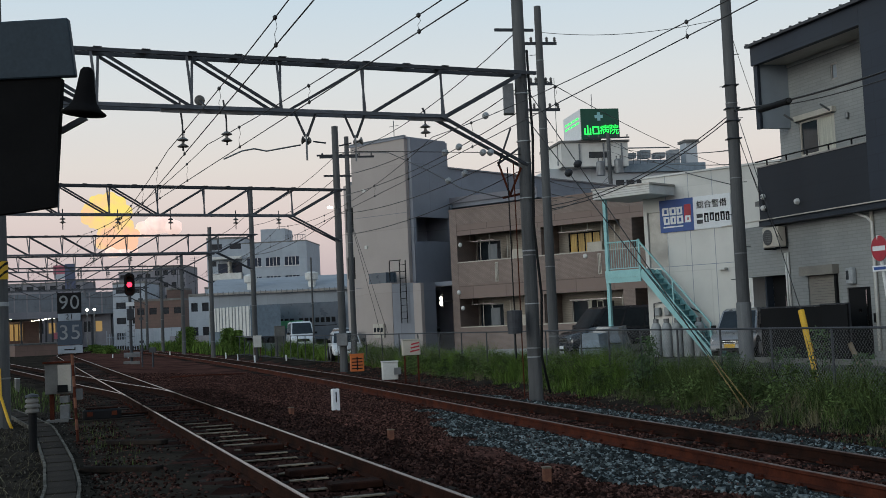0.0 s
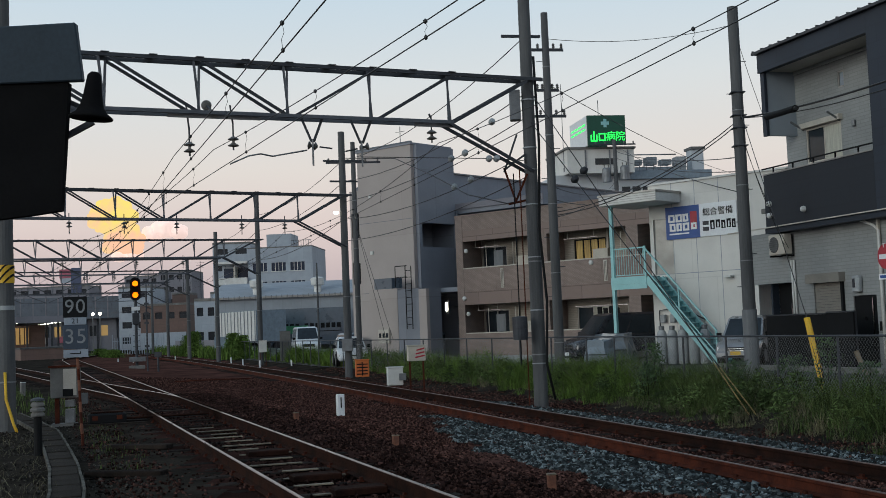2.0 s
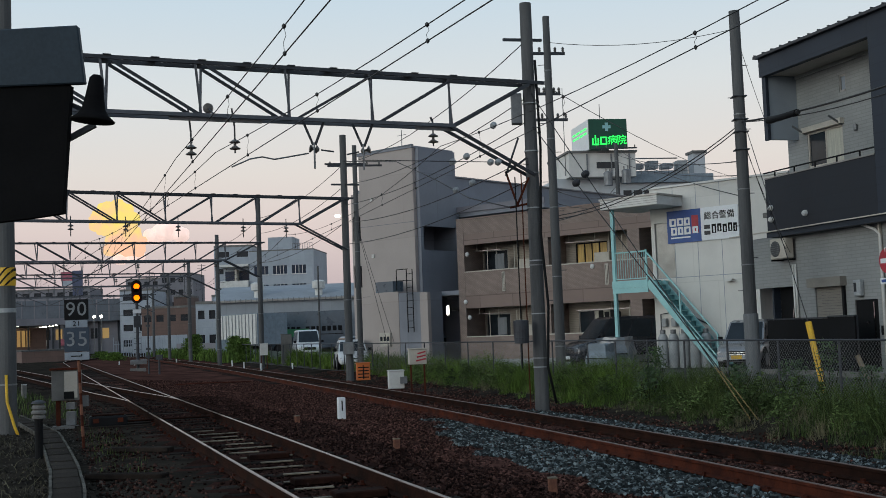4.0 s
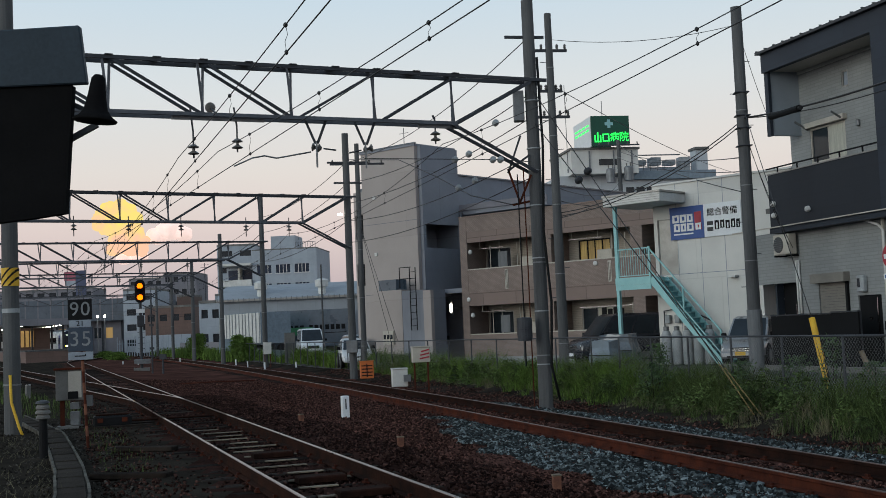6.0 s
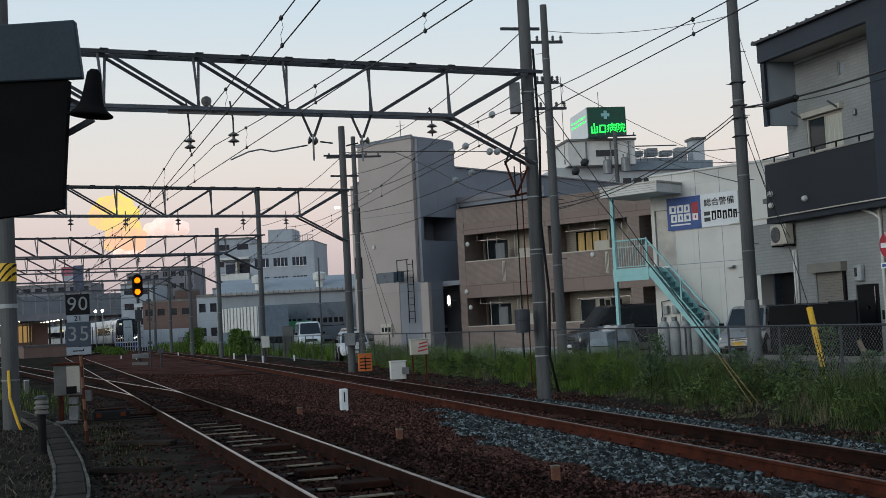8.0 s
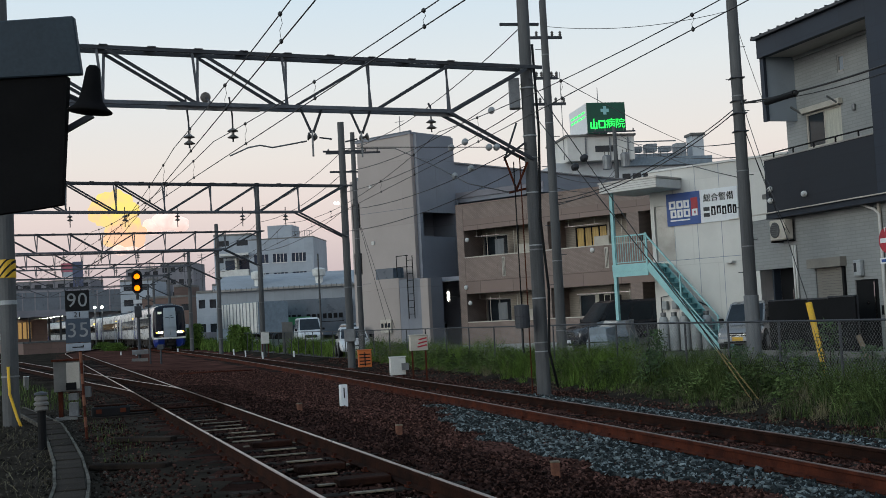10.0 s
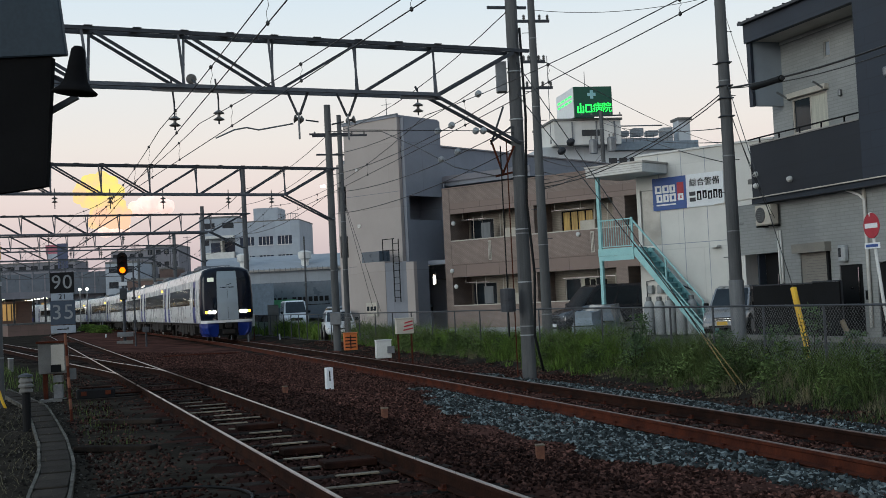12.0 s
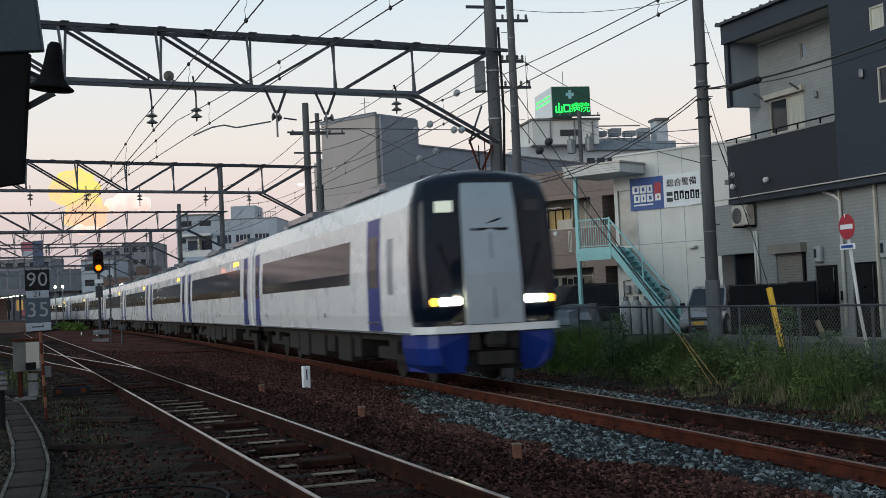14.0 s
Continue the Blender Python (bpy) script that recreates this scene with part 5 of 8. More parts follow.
def stair_tower():
    b = thing("stair_tower", "tall taupe and slate stair tower with a long slate wing", "apartment building", pose(0.6, 53.0, 0, 0, 0, -40.76))
    x1 = -2.84
    wallpart("front_wall", (-6.35, x1, 0, 10.15, 0.0, 0.2), [], M["tower"], b, "smooth taupe front wall")
    wallpart("recess_wall", (-7.2, -6.353, 0, 8.4, 0.25, 0.4), [(-7.12, -6.40, 3.85, 4.9), (-7.12, -6.40, 6.1, 7.3)], M["tower"], b)
    # black plates stand in for the dark inside these openings
    for z0, z1 in ((3.85, 4.9), (6.1, 7.3)):
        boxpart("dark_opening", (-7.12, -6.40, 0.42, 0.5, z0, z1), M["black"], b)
    # slate flank along the depth, with a loggia opening
    bm = bmesh.new()
    wall_open(bm, 0.203, 2.82, 0, 10.15, -0.2, 0, [(0.40, 2.78, 5.38, 6.5), (1.3, 2.7, 0.0, 3.1)])
    bmesh.ops.transform(bm, matrix=Matrix.Translation((x1, 0, 0)) @ Matrix.Rotation(radians(90), 4, "Z"), verts=bm.verts)
    part("flank_wall", bm, M["slate"], b, "slate grey flank wall")
    boxpart("loggia_back", (x1 - 1.4, x1 - 1.3, 0.2, 2.8, 0, 6.8), M["slate"], b)
    boxpart("roof", (-6.4, x1 + 0.05, -0.05, 2.87, 10.153, 10.25), M["slate"], b)
    boxpart("back_wall", (-6.35, x1, 2.823, 3.0, 0, 10.15), M["slate"], b)
    boxpart("left_wall", (-6.35, -6.15, 0.203, 2.82, 0, 10.15), M["tower"], b)
    boxpart("wing", (-9.5, x1, 3.003, 24.0, 0, 8.95), M["slate"], b, "long slate grey wing")
    boxpart("wing_cap", (-9.5, x1 + 0.08, 2.95, 24.1, 8.953, 9.02), M["cargrey"], b)
    boxpart("link_roof", (x1 + 0.003, 2.5, 2.9, 8.5, 7.0, 7.45), M["slate"], b)
    # annex in front
    boxpart("annex", (-4.35, -2.6, -1.5, -0.003, 0, 3.45), M["tower"], b, "low taupe annex")
    boxpart("annex_dark", (-2.597, -1.3, -1.48, -0.003, 0, 3.38), M["slate"], b)
    boxpart("annex_wall", (-1.297, -0.85, -1.5, -1.3, 0, 3.35), M["tower"], b)
    boxpart("annex_left", (-5.2, -4.353, -0.35, -0.003, 0, 3.2), M["tower"], b)
    boxpart("entry_back", (-2.8, -0.35, 1.9, 2.0, 0, 3.4), M["slate"], b)
    boxpart("entry_door", (-1.9, -1.0, 1.86, 1.897, 0, 2.1), M["black"], b)
    boxpart("entry_slab", (-2.8, -0.35, 0.2, 1.897, 3.2, 3.4), M["slate"], b)
    mb = boxpart("meter_cabinet", (-3.75, -3.1, -1.62, -1.503, 1.0, 1.62), M["cream"], b, "pale meter cabinet with three dials")
    for k in range(3):
        boxpart("meter_window", (-3.70 + k * 0.21, -3.56 + k * 0.21, -1.628, -1.622, 1.25, 1.45), M["glass"], mb)
    rodpart("drain_pipe", (-4.5, -0.41, 0.2), (-4.5, -0.41, 3.0), 0.05, M["cream"], b)
    rodpart("drain_pipe", (-4.7, -0.41, 0.2), (-4.7, -0.41, 3.0), 0.05, M["cream"], b)
    # ladder on the annex
    ld = new("wall_ladder")
    ld.parent = b
    for x in (-1.95, -1.6):
        rodpart("rail", (x, -1.62, 1.6), (x, -1.62, 4.4), 0.022, M["black"], ld, n=6)
    for k in range(9):
        rodpart("rung", (-1.95, -1.62, 1.8 + k * 0.3), (-1.6, -1.62, 1.8 + k * 0.3), 0.014, M["black"], ld, n=6)
    for z in (4.4, 3.9):
        rodpart("hoop", (-2.3, -1.9, z), (-1.6, -1.9, z), 0.02, M["black"], ld, n=6)
    rodpart("hoop", (-2.3, -1.9, 3.5), (-2.3, -1.9, 4.4), 0.02, M["black"], ld, n=6)
    # seams, vents and roof edge
    for z in (3.35, 6.7):
        boxpart("seam", (-6.35, x1, -0.004, 0.0, z, z + 0.025), M["fargrey"], b)
    boxpart("parapet_cap", (-6.42, x1 + 0.07, -0.07, 0.06, 10.253, 10.31), M["cargrey"], b)
    for x, z in ((-5.6, 5.2), (-5.6, 7.9), (-4.9, 2.9)):
        boxpart("wall_vent", (x, x + 0.16, -0.07, -0.004, z, z + 0.16), M["whitemetal"], b)
    rodpart("roof_aerial", (-4.0, 0.6, 10.25), (-4.0, 0.6, 11.2), 0.02, M["galv"], b, n=5)
    barpart("aerial_bar", (-4.3, 0.6, 10.95), (-3.7, 0.6, 10.95), 0.02, 0.02, M["galv"], b)
    # link roof trim with a drain pipe
    boxpart("link_trim", (x1 + 0.003, 2.55, 2.82, 2.897, 7.2, 7.48), M["fargrey"], b)
    rodpart("drain_pipe", (x1 + 0.35, 2.75, 3.4), (x1 + 0.35, 2.75, 7.15), 0.05, M["cargrey"], b)
    # roof tank
    boxpart("roof_cabinet", (-4.3, -3.2, -1.2, -0.5, 3.453, 3.95), M["cargrey"], b)
    return b


dark_building()
outdoor_unit(Matrix.Translation((9.57, 36.6, 0)) @ pose(0, 0, 0, 0, 0, -71.53) @ pose(0.75, 0.1, 3.38), "cream wall-mounted air conditioner outdoor unit")
guard_building()
guard_sign()
flats()
stair_tower()


# ---- loose ground cover ----
rng = np.random.default_rng(7)


def scatter_mesh(name, verts, faces, material, label, category):
    me = bpy.data.meshes.new(name)
    me.vertices.add(len(verts))
    me.vertices.foreach_set("co", np.asarray(verts, np.float32).ravel())
    k = faces.shape[1]
    me.loops.add(faces.size)
    me.loops.foreach_set("vertex_index", faces.astype(np.int32).ravel())
    me.polygons.add(len(faces))
    me.polygons.foreach_set("loop_start", np.arange(0, faces.size, k, dtype=np.int32))
    me.polygons.foreach_set("loop_total", np.full(len(faces), k, np.int32))
    me.update(calc_edges=True)
    me.materials.append(material)
    return tagged(new(name, me), label, category, kind="stuff")


CUBE_V = np.array([(x, y, z) for z in (-1, 1) for y in (-1, 1) for x in (-1, 1)], float) * 0.5
CUBE_F = np.array([(0, 2, 3, 1), (4, 5, 7, 6), (0, 1, 5, 4), (2, 6, 7, 3), (0, 4, 6, 2), (1, 3, 7, 5)])


def stones(name, spots, size, material, label):
    """Broken stones: small skewed blocks lying at spots (x, y)."""
    n = len(spots)
    v = CUBE_V[None] * rng.uniform(0.6, 1.3, (n, 8, 1)) + rng.normal(0, 0.09, (n, 8, 3))
    v = v * rng.uniform(0.6, 1.25, (n, 1, 3)) * (size * rng.uniform(0.6, 1.35, (n, 1, 1)))
    q = rng.normal(size=(n, 4))
    q /= np.linalg.norm(q, axis=1, keepdims=True)
    w, x, y, z = q.T
    R = np.stack([np.stack([1 - 2 * (y * y + z * z), 2 * (x * y - z * w), 2 * (x * z + y * w)], -1),
                  np.stack([2 * (x * y + z * w), 1 - 2 * (x * x + z * z), 2 * (y * z - x * w)], -1),
                  np.stack([2 * (x * z - y * w), 2 * (y * z + x * w), 1 - 2 * (x * x + y * y)], -1)], 1)
    v = np.einsum("nij,nkj->nki", R, v)
    base = np.array([(a, b, ground_z(a, b) + size * 0.18) for a, b in spots])
    v = (v + base[:, None]).reshape(-1, 3)
    f = (CUBE_F[None] + 8 * np.arange(n)[:, None, None]).reshape(-1, 4)
    scatter_mesh(name, v, f, material, label, "gravel")


def in_strip(n, y0, y1, fx, d0, d1, power=1.6):
    """Random spots at d0..d1 metres right of a line, more of them near y0."""
    y = y0 + (y1 - y0) * rng.random(n) ** power
    d = d0 + (d1 - d0) * rng.random(n)
    return [(fx(b) + a / 0.96, b) for a, b in zip(d, y)]


grey = []
for x, y in in_strip(30000, 5, 24, main_x, -2.6, -0.72, 1.2):
    d = (x - main_x(y)) * 0.96
    edge = -2.1 + 0.45 * noise.noise(Vector((x, y, 0))) + 1.1 * smooth01((y - 17) / 7) + 0.9 * smooth01((13.5 - y) / 3)
    if d > edge:
        grey.append((x, y))
for x, y in in_strip(22000, 5, 29, main_x, 0.78, 2.9, 1.2):
    d = (x - main_x(y)) * 0.96
    if d < 2.25 + 0.5 * noise.noise(Vector((x, y, 3))) - 0.9 * smooth01((y - 20) / 8):
        grey.append((x, y))
stones("grey_gravel", grey, 0.043, M["gravel"], "fresh grey crushed stone beside the rails")
brown = in_strip(14000, 6, 40, main_x, -0.45, 0.45) + in_strip(12000, 16, 45, main_x, -1.6, -0.6) + in_strip(9000, 8, 34, main_x, 0.8, 3.4) + in_strip(9000, 27, 56, main_x, 0.8, 3.8, 1.1)
for y in 7 + 43 * rng.random(95000) ** 1.6:
    a, b = left_x(y) - 2.2, main_x(y) - 1.0
    brown.append((a + (b - a) * rng.random(), y))
brown = [q for q in brown if abs(q[0] - left_x(q[1])) > 1.3 or rng.random() < 0.3]
brown = [q for q in brown if q[0] > left_x(q[1]) - 0.7 or rng.random() < 0.3]
def oily(q):
    """Stones between and beside the rails of the near line are dark with oil."""
    return q[0] < left_x(q[1]) or abs(q[0] - left_x(q[1]) - 0.5) < 1.9 + 0.5 * noise.noise(Vector((q[0], q[1], 9))) and q[1] < 34


stones("brown_ballast", [q for q in brown if not oily(q)], 0.027, M["stone"], "brown rust-stained ballast stones")
stones("oily_ballast", [q for q in brown if oily(q)], 0.027, M["oilstone"], "dark oil-stained ballast stones along the near line")
verge = []
for y in 6 + 26 * rng.random(16000) ** 1.3:
    verge.append((left_x(y) - 1.7 - 6.5 * rng.random() ** 1.2, y))
stones("verge_gravel", verge, 0.020, M["verge"], "dull grey-brown gravel on the verge by the cable trough")


def blades(name, spots, heights, width, material, label, lean=0.35):
    n = len(spots)
    ang = rng.random(n) * 2 * math.pi
    base = np.array([(a, b, ground_z(a, b) - 0.02) for a, b in spots])
    side = np.stack([np.cos(ang), np.sin(ang), np.zeros(n)], -1) * (width * rng.uniform(0.6, 1.4, n))[:, None]
    la = rng.random(n) * 2 * math.pi
    ld = np.stack([np.cos(la), np.sin(la), np.zeros(n)], -1) * (heights * lean * rng.random(n))[:, None]
    up = np.zeros((n, 3))
    up[:, 2] = heights
    v = np.stack([base - side, base + side, base + ld * 0.35 + up * 0.6 + side * 0.7, base + ld * 0.35 + up * 0.6 - side * 0.7,
                  base + ld + up + side * 0.12, base + ld + up - side * 0.12], 1).reshape(-1, 3)
    k = 6 * np.arange(n)[:, None]
    f = np.concatenate([k + np.array([[0, 1, 2, 3]]), k + np.array([[3, 2, 4, 5]])])
    return scatter_mesh(name, v, f, material, label, "weeds")


def tufts(n, y0, y1, seed, tall):
    """Blade roots gathered in tufts between the gravel shoulder and the fence, and their heights."""
    out, hs = [], []
    for _ in range(n):
        y = y0 + (y1 - y0) * rng.random() ** 1.35
        a, b = main_x(y) + 2.6 + 1.1 * smooth01((y - 16) / 12), fence_x(y) + 1.1
        x = a + (b - a) * rng.random() ** 0.8
        g = 0.5 + 0.5 * noise.noise(Vector((x * 0.5, y * 0.28, seed)))
        rise = smooth01((x - a) / (b - a) * 1.9)
        near = 0.2 + 0.8 * smooth01((y - 16) / 14)
        g = smooth01(g * 1.5 - 0.22)
        if rng.random() > (0.03 + 0.9 * rise) * (0.12 + 1.25 * g) * near + 0.02:
            continue
        top = (0.14 + tall * rise * (0.25 + 1.0 * g)) * rng.uniform(0.6, 1.2)
        k = int(rng.integers(18, 46))
        r = 0.05 + 0.16 * rng.random() + 0.05 * top
        for _k in range(k):
            q, ang = r * math.sqrt(rng.random()), rng.random() * 6.283
            out.append((x + q * math.cos(ang), y + q * math.sin(ang)))
            hs.append(top * rng.uniform(0.45, 1.15))
    return out, np.array(hs)


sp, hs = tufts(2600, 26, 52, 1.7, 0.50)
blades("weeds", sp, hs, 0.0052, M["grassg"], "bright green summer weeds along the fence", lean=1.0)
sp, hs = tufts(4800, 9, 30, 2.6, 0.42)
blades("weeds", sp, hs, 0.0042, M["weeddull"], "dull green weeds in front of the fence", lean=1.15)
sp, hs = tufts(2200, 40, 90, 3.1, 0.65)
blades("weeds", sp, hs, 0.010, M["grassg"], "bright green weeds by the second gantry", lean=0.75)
sp, hs = tufts(1300, 9, 60, 8.3, 0.40)
blades("dry_grass", sp, hs, 0.004, M["grassd"], "pale dry grass stalks among the weeds", lean=1.0)
sp, hs = tufts(6500, 9, 45, 5.5, 0.12)
blades("weeds", sp, hs * 0.6, 0.005, M["grassd"], "low straw-coloured grass on the bank", lean=1.3)


def leafy_weeds(n):
    """Broad-leaved weeds in loose clumps along the fence."""
    vs, fs = [], []
    for _ in range(n):
        y = 15 + 30 * rng.random()
        x = fence_x(y) + rng.uniform(-1.1, 0.5)
        h, r = rng.uniform(0.25, 0.7), rng.uniform(0.2, 0.5)
        z0 = ground_z(x, y)
        for _k in range(int(90 + 260 * h * r)):
            q = rng.random() ** 0.6
            rr = r * (1.05 - 0.8 * q) * math.sqrt(rng.random())
            a = rng.random() * 6.283
            c = Vector((x + rr * math.cos(a), y + rr * math.sin(a), z0 + h * q))
            d = Vector(rng.normal(size=3) * (1, 1, 0.6)).normalized()
            e = d.orthogonal().normalized()
            l, w = rng.uniform(0.03, 0.065), rng.uniform(0.008, 0.018)
            i = len(vs)
            vs += [c - d * l, c + e * w, c + d * l, c - e * w]
            fs.append((i, i + 1, i + 2, i + 3))
    scatter_mesh("leafy_weeds", np.array([tuple(v) for v in vs]), np.array(fs), M["weeddull"], "leafy weeds in clumps along the fence", "weeds")


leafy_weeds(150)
sp = [(siding_x(y) - 1.9 - 1.5 * rng.random(), y) for y in 26 + 40 * rng.random(2500)]
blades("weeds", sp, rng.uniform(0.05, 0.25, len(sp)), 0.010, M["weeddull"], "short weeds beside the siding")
sp = [(main_x(y) + 2.6 + 3 * rng.random(), y) for y in 85 + 60 * rng.random(5000)]
blades("weeds", sp, rng.uniform(0.3, 1.0, len(sp)), 0.03, M["grassg"], "distant weeds beside the main line")
sp = [(left_x(y) - 1.4 - 0.7 * rng.random(), y) for y in 14 + 12 * rng.random(500)]
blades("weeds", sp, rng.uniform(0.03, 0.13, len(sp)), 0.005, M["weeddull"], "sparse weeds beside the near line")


sp = [(left_x(y) - 2.6 - 4.0 * rng.random(), y) for y in 9 + 12 * rng.random(1600)]
blades("dry_stalks", sp, rng.uniform(0.03, 0.16, len(sp)), 0.003, M["grassd"], "thin dry stalks on the verge", lean=2.6)


def shrub(p, h, r, label="leafy green shrub growing through the fence", n=420, leaf=1.0, green="leaf"):
    s = thing("shrub", label, "shrub", pose(*p), group="shrubs along the fence")
    bm = bmesh.new()
    for k in range(7):
        a = k * 0.9
        rod(bm, (0, 0, -0.1), (math.cos(a) * r * 0.5, math.sin(a) * r * 0.5, h * random.uniform(0.6, 0.95)), 0.014, 0.004, 5)
    part("stem", bm, M["timber"], s)
    vs, fs = [], []
    for k in range(n):
        z = h * rng.random() ** 0.7
        rr = r * (1 - 0.6 * z / h) * math.sqrt(rng.random()) * (0.8 + 0.9 * noise.noise(Vector((k * 0.1, z * 3, p[0]))))
        a = rng.random() * 6.28
        c = Vector((math.cos(a) * rr, math.sin(a) * rr, z))
        d = Vector(rng.normal(size=3)).normalized()
        e = d.orthogonal().normalized()
        l, w = leaf * rng.uniform(0.03, 0.075), leaf * rng.uniform(0.008, 0.02)
        i = len(vs)
        vs += [c - d * l, c + e * w, c + d * l, c - e * w]
        fs.append((i, i + 1, i + 2, i + 3))
    me = bpy.data.meshes.new("foliage")
    me.from_pydata(vs, [], fs)
    me.materials.append(M[green])
    o = new("foliage", me)
    o.parent = s


for x, y, h, r in ((4.6, 27.2, 1.15, 0.5), (4.3, 26.4, 0.8, 0.5), (6.75, 21.6, 1.25, 0.5), (6.2, 21.9, 0.9, 0.6), (5.6, 23.6, 0.8, 0.6), (7.2, 18.6, 0.7, 0.6), (7.0, 20.2, 0.8, 0.5)):
    shrub((x, y, ground_z(x, y)), h, r)
for x, y, h, r in ((-14.7, 84, 1.7, 0.9), (-16.4, 90, 1.9, 1.1), (-22.4, 104, 2.2, 1.1), (-24.6, 112, 1.9, 1.3), (-33.5, 118, 0.8, 1.5), (-36.5, 124, 0.9, 1.4)):
    shrub((x, y, -0.1), h, r, "dense green bush beside the line", 2600, 2.0, "grassg")


# ---- chain-link fence ----
def fence():
    f = thing("fence", "low chain-link fence with a dark top rail", "fence", pose(0, 0, 0))
    ys = np.arange(6, 88, 2.0)
    for y in ys:
        x = fence_x(y)
        rodpart("post", (x, y, -0.25), (x, y, 1.2), 0.024, M["steel"], f, n=6)
    for z, r in ((1.2, 0.022), (-0.02, 0.012)):
        for y0, y1 in ((6, 32), (32, 57.9), (58, 72), (72, 86)):
            rodpart("rail", (fence_x(y0), y0, z), (fence_x(y1), y1, z), r, M["steel"], f, n=6)
    # crossing wires of the mesh, woven as flat strands
    vs, fs = [], []
    L, H, step = 46.0, 1.18, 0.085
    t = 0.0
    while t < L:
        for s in (1, -1):
            y0, y1 = 6 + (t if s > 0 else t + H), 6 + (t + H if s > 0 else t)
            a, b = Vector((fence_x(y0), y0, 0.0)), Vector((fence_x(y1), y1, H))
            i = len(vs)
            o = Vector((fence_x(y0 + 0.01) - fence_x(y0), 0.01, 0)).normalized() * 0.0035
            vs += [a - o, a + o, b + o, b - o]
            fs.append((i, i + 1, i + 2, i + 3))
        t += step
    me = bpy.data.meshes.new("wire_mesh")
    me.from_pydata(vs, [], fs)
    me.materials.append(M["galv"])
    o = new("wire_mesh", me)
    o.parent = f
    tagged(o, "galvanised diamond wire mesh", kind="stuff")


fence()


# ---- free-standing poles ----
def utility_pole(label, p, z1, r0, r1, arms=(), steps=True):
    t = thing("utility_pole", label, "utility pole", pose(p[0], p[1], -0.2), group="utility poles")
    pole = concrete_pole(t, (0, 0), 0, z1 + 0.2, r0, r1)
    for z, w, a in arms:
        c, s = math.cos(radians(a)) * w, math.sin(radians(a)) * w
        arm = barpart("crossarm", (-c, -s, z + 0.2), (c, s, z + 0.2), 0.08, 0.08, M["steel"], t)
        for k in (-0.9, -0.45, 0.45, 0.9):
            bm = bmesh.new()
            lathe(bm, [(0.02, 0), (0.05, 0.05), (0.03, 0.08), (0.05, 0.11), (0.02, 0.16)], 8, (c * k, s * k, z + 0.24))
            part("pin_insulator", bm, M["porcelain"], arm)
    if steps:
        for k in range(int((z1 - 2.5) / 0.9)):
            z = 2.6 + k * 0.9
            sgn = 1 if k % 2 else -1
            rodpart("step_bolt", (0, 0, z), (sgn * 0.30, 0.02, z), 0.011, M["steel"], t, n=5)
    return t


pole_b = utility_pole("tall concrete utility pole at the roadside", (8.26, 33.0), 10.25, 0.185, 0.15)
bm = bmesh.new()
lathe(bm, [(0.205, 0.1), (0.205, 1.95), (0.195, 1.96)], 18)
part("sleeve", bm, M["sleevegrey"], pole_b, "grey protective sleeve")
for z in (7.0, 7.35, 8.0, 6.5):
    bm = bmesh.new()
    box(bm, -0.2, 0.2, -0.18, 0.18, z, z + 0.035)
    soften(bm, 0.01)
    part("cable_clamp", bm, M["steel"], pole_b)
utility_pole("slim concrete utility pole with crossarms", (3.24, 36.0), 11.1, 0.16, 0.105, arms=((9.95, 0.55, 10), (7.9, 0.55, 10), (8.7, 0.35, 10)))
utility_pole("slim concrete pole beside the second gantry", (-4.0, 52.0), 9.9, 0.125, 0.10, arms=((9.0, 1.2, 10),), steps=False)
utility_pole("green steel lamp post in the yard", (-8.3, 75.0), 6.0, 0.07, 0.05, arms=(), steps=False)
utility_pole("pole transformer post by the hospital", (10.4, 72.0), 12.6, 0.16, 0.12, arms=((12.3, 1.3, 5), (9.0, 0.9, 5)))


def transformer(p):
    t = thing("pole_transformer", "grey drum transformer on a pole", "transformer", pose(*p), group="pole transformers")
    bm = bmesh.new()
    lathe(bm, [(0.05, 0), (0.27, 0.02), (0.28, 0.8), (0.2, 0.88), (0.05, 0.9)], 14)
    part("tank", bm, M["galv"], t)
    for a in (-0.12, 0.12):
        rodpart("bushing", (a, 0, 0.88), (a, 0, 1.08), 0.04, M["porcelain"], t)
    barpart("bracket", (0, 0, 0.4), (0.5 if p[0] < 10.4 else -0.5, 0, 0.4), 0.06, 0.06, M["steel"], t)


transformer((9.85, 72.0, 10.0))
transformer((10.95, 72.0, 10.1))

# fittings on the gantries
g1, P1, span1 = G[0]
for a, drop in ((2.45, 0.42), (6.9, 0.70), (7.8, 0.84)):
    insulator("insulator", P1(a, 6.42 - drop), g1, 0.34, 2, 0.115)
    barpart("perforated_plate", P1(a - 0.55, 6.03, 0.1), P1(a + 0.45, 6.03, 0.1), 0.05, 0.07, M["galv"], g1)
    barpart("hanger_bar", P1(a + 0.05, 6.3), P1(a, 6.42 - drop + 0.2), 0.045, 0.03, M["steel"], g1)
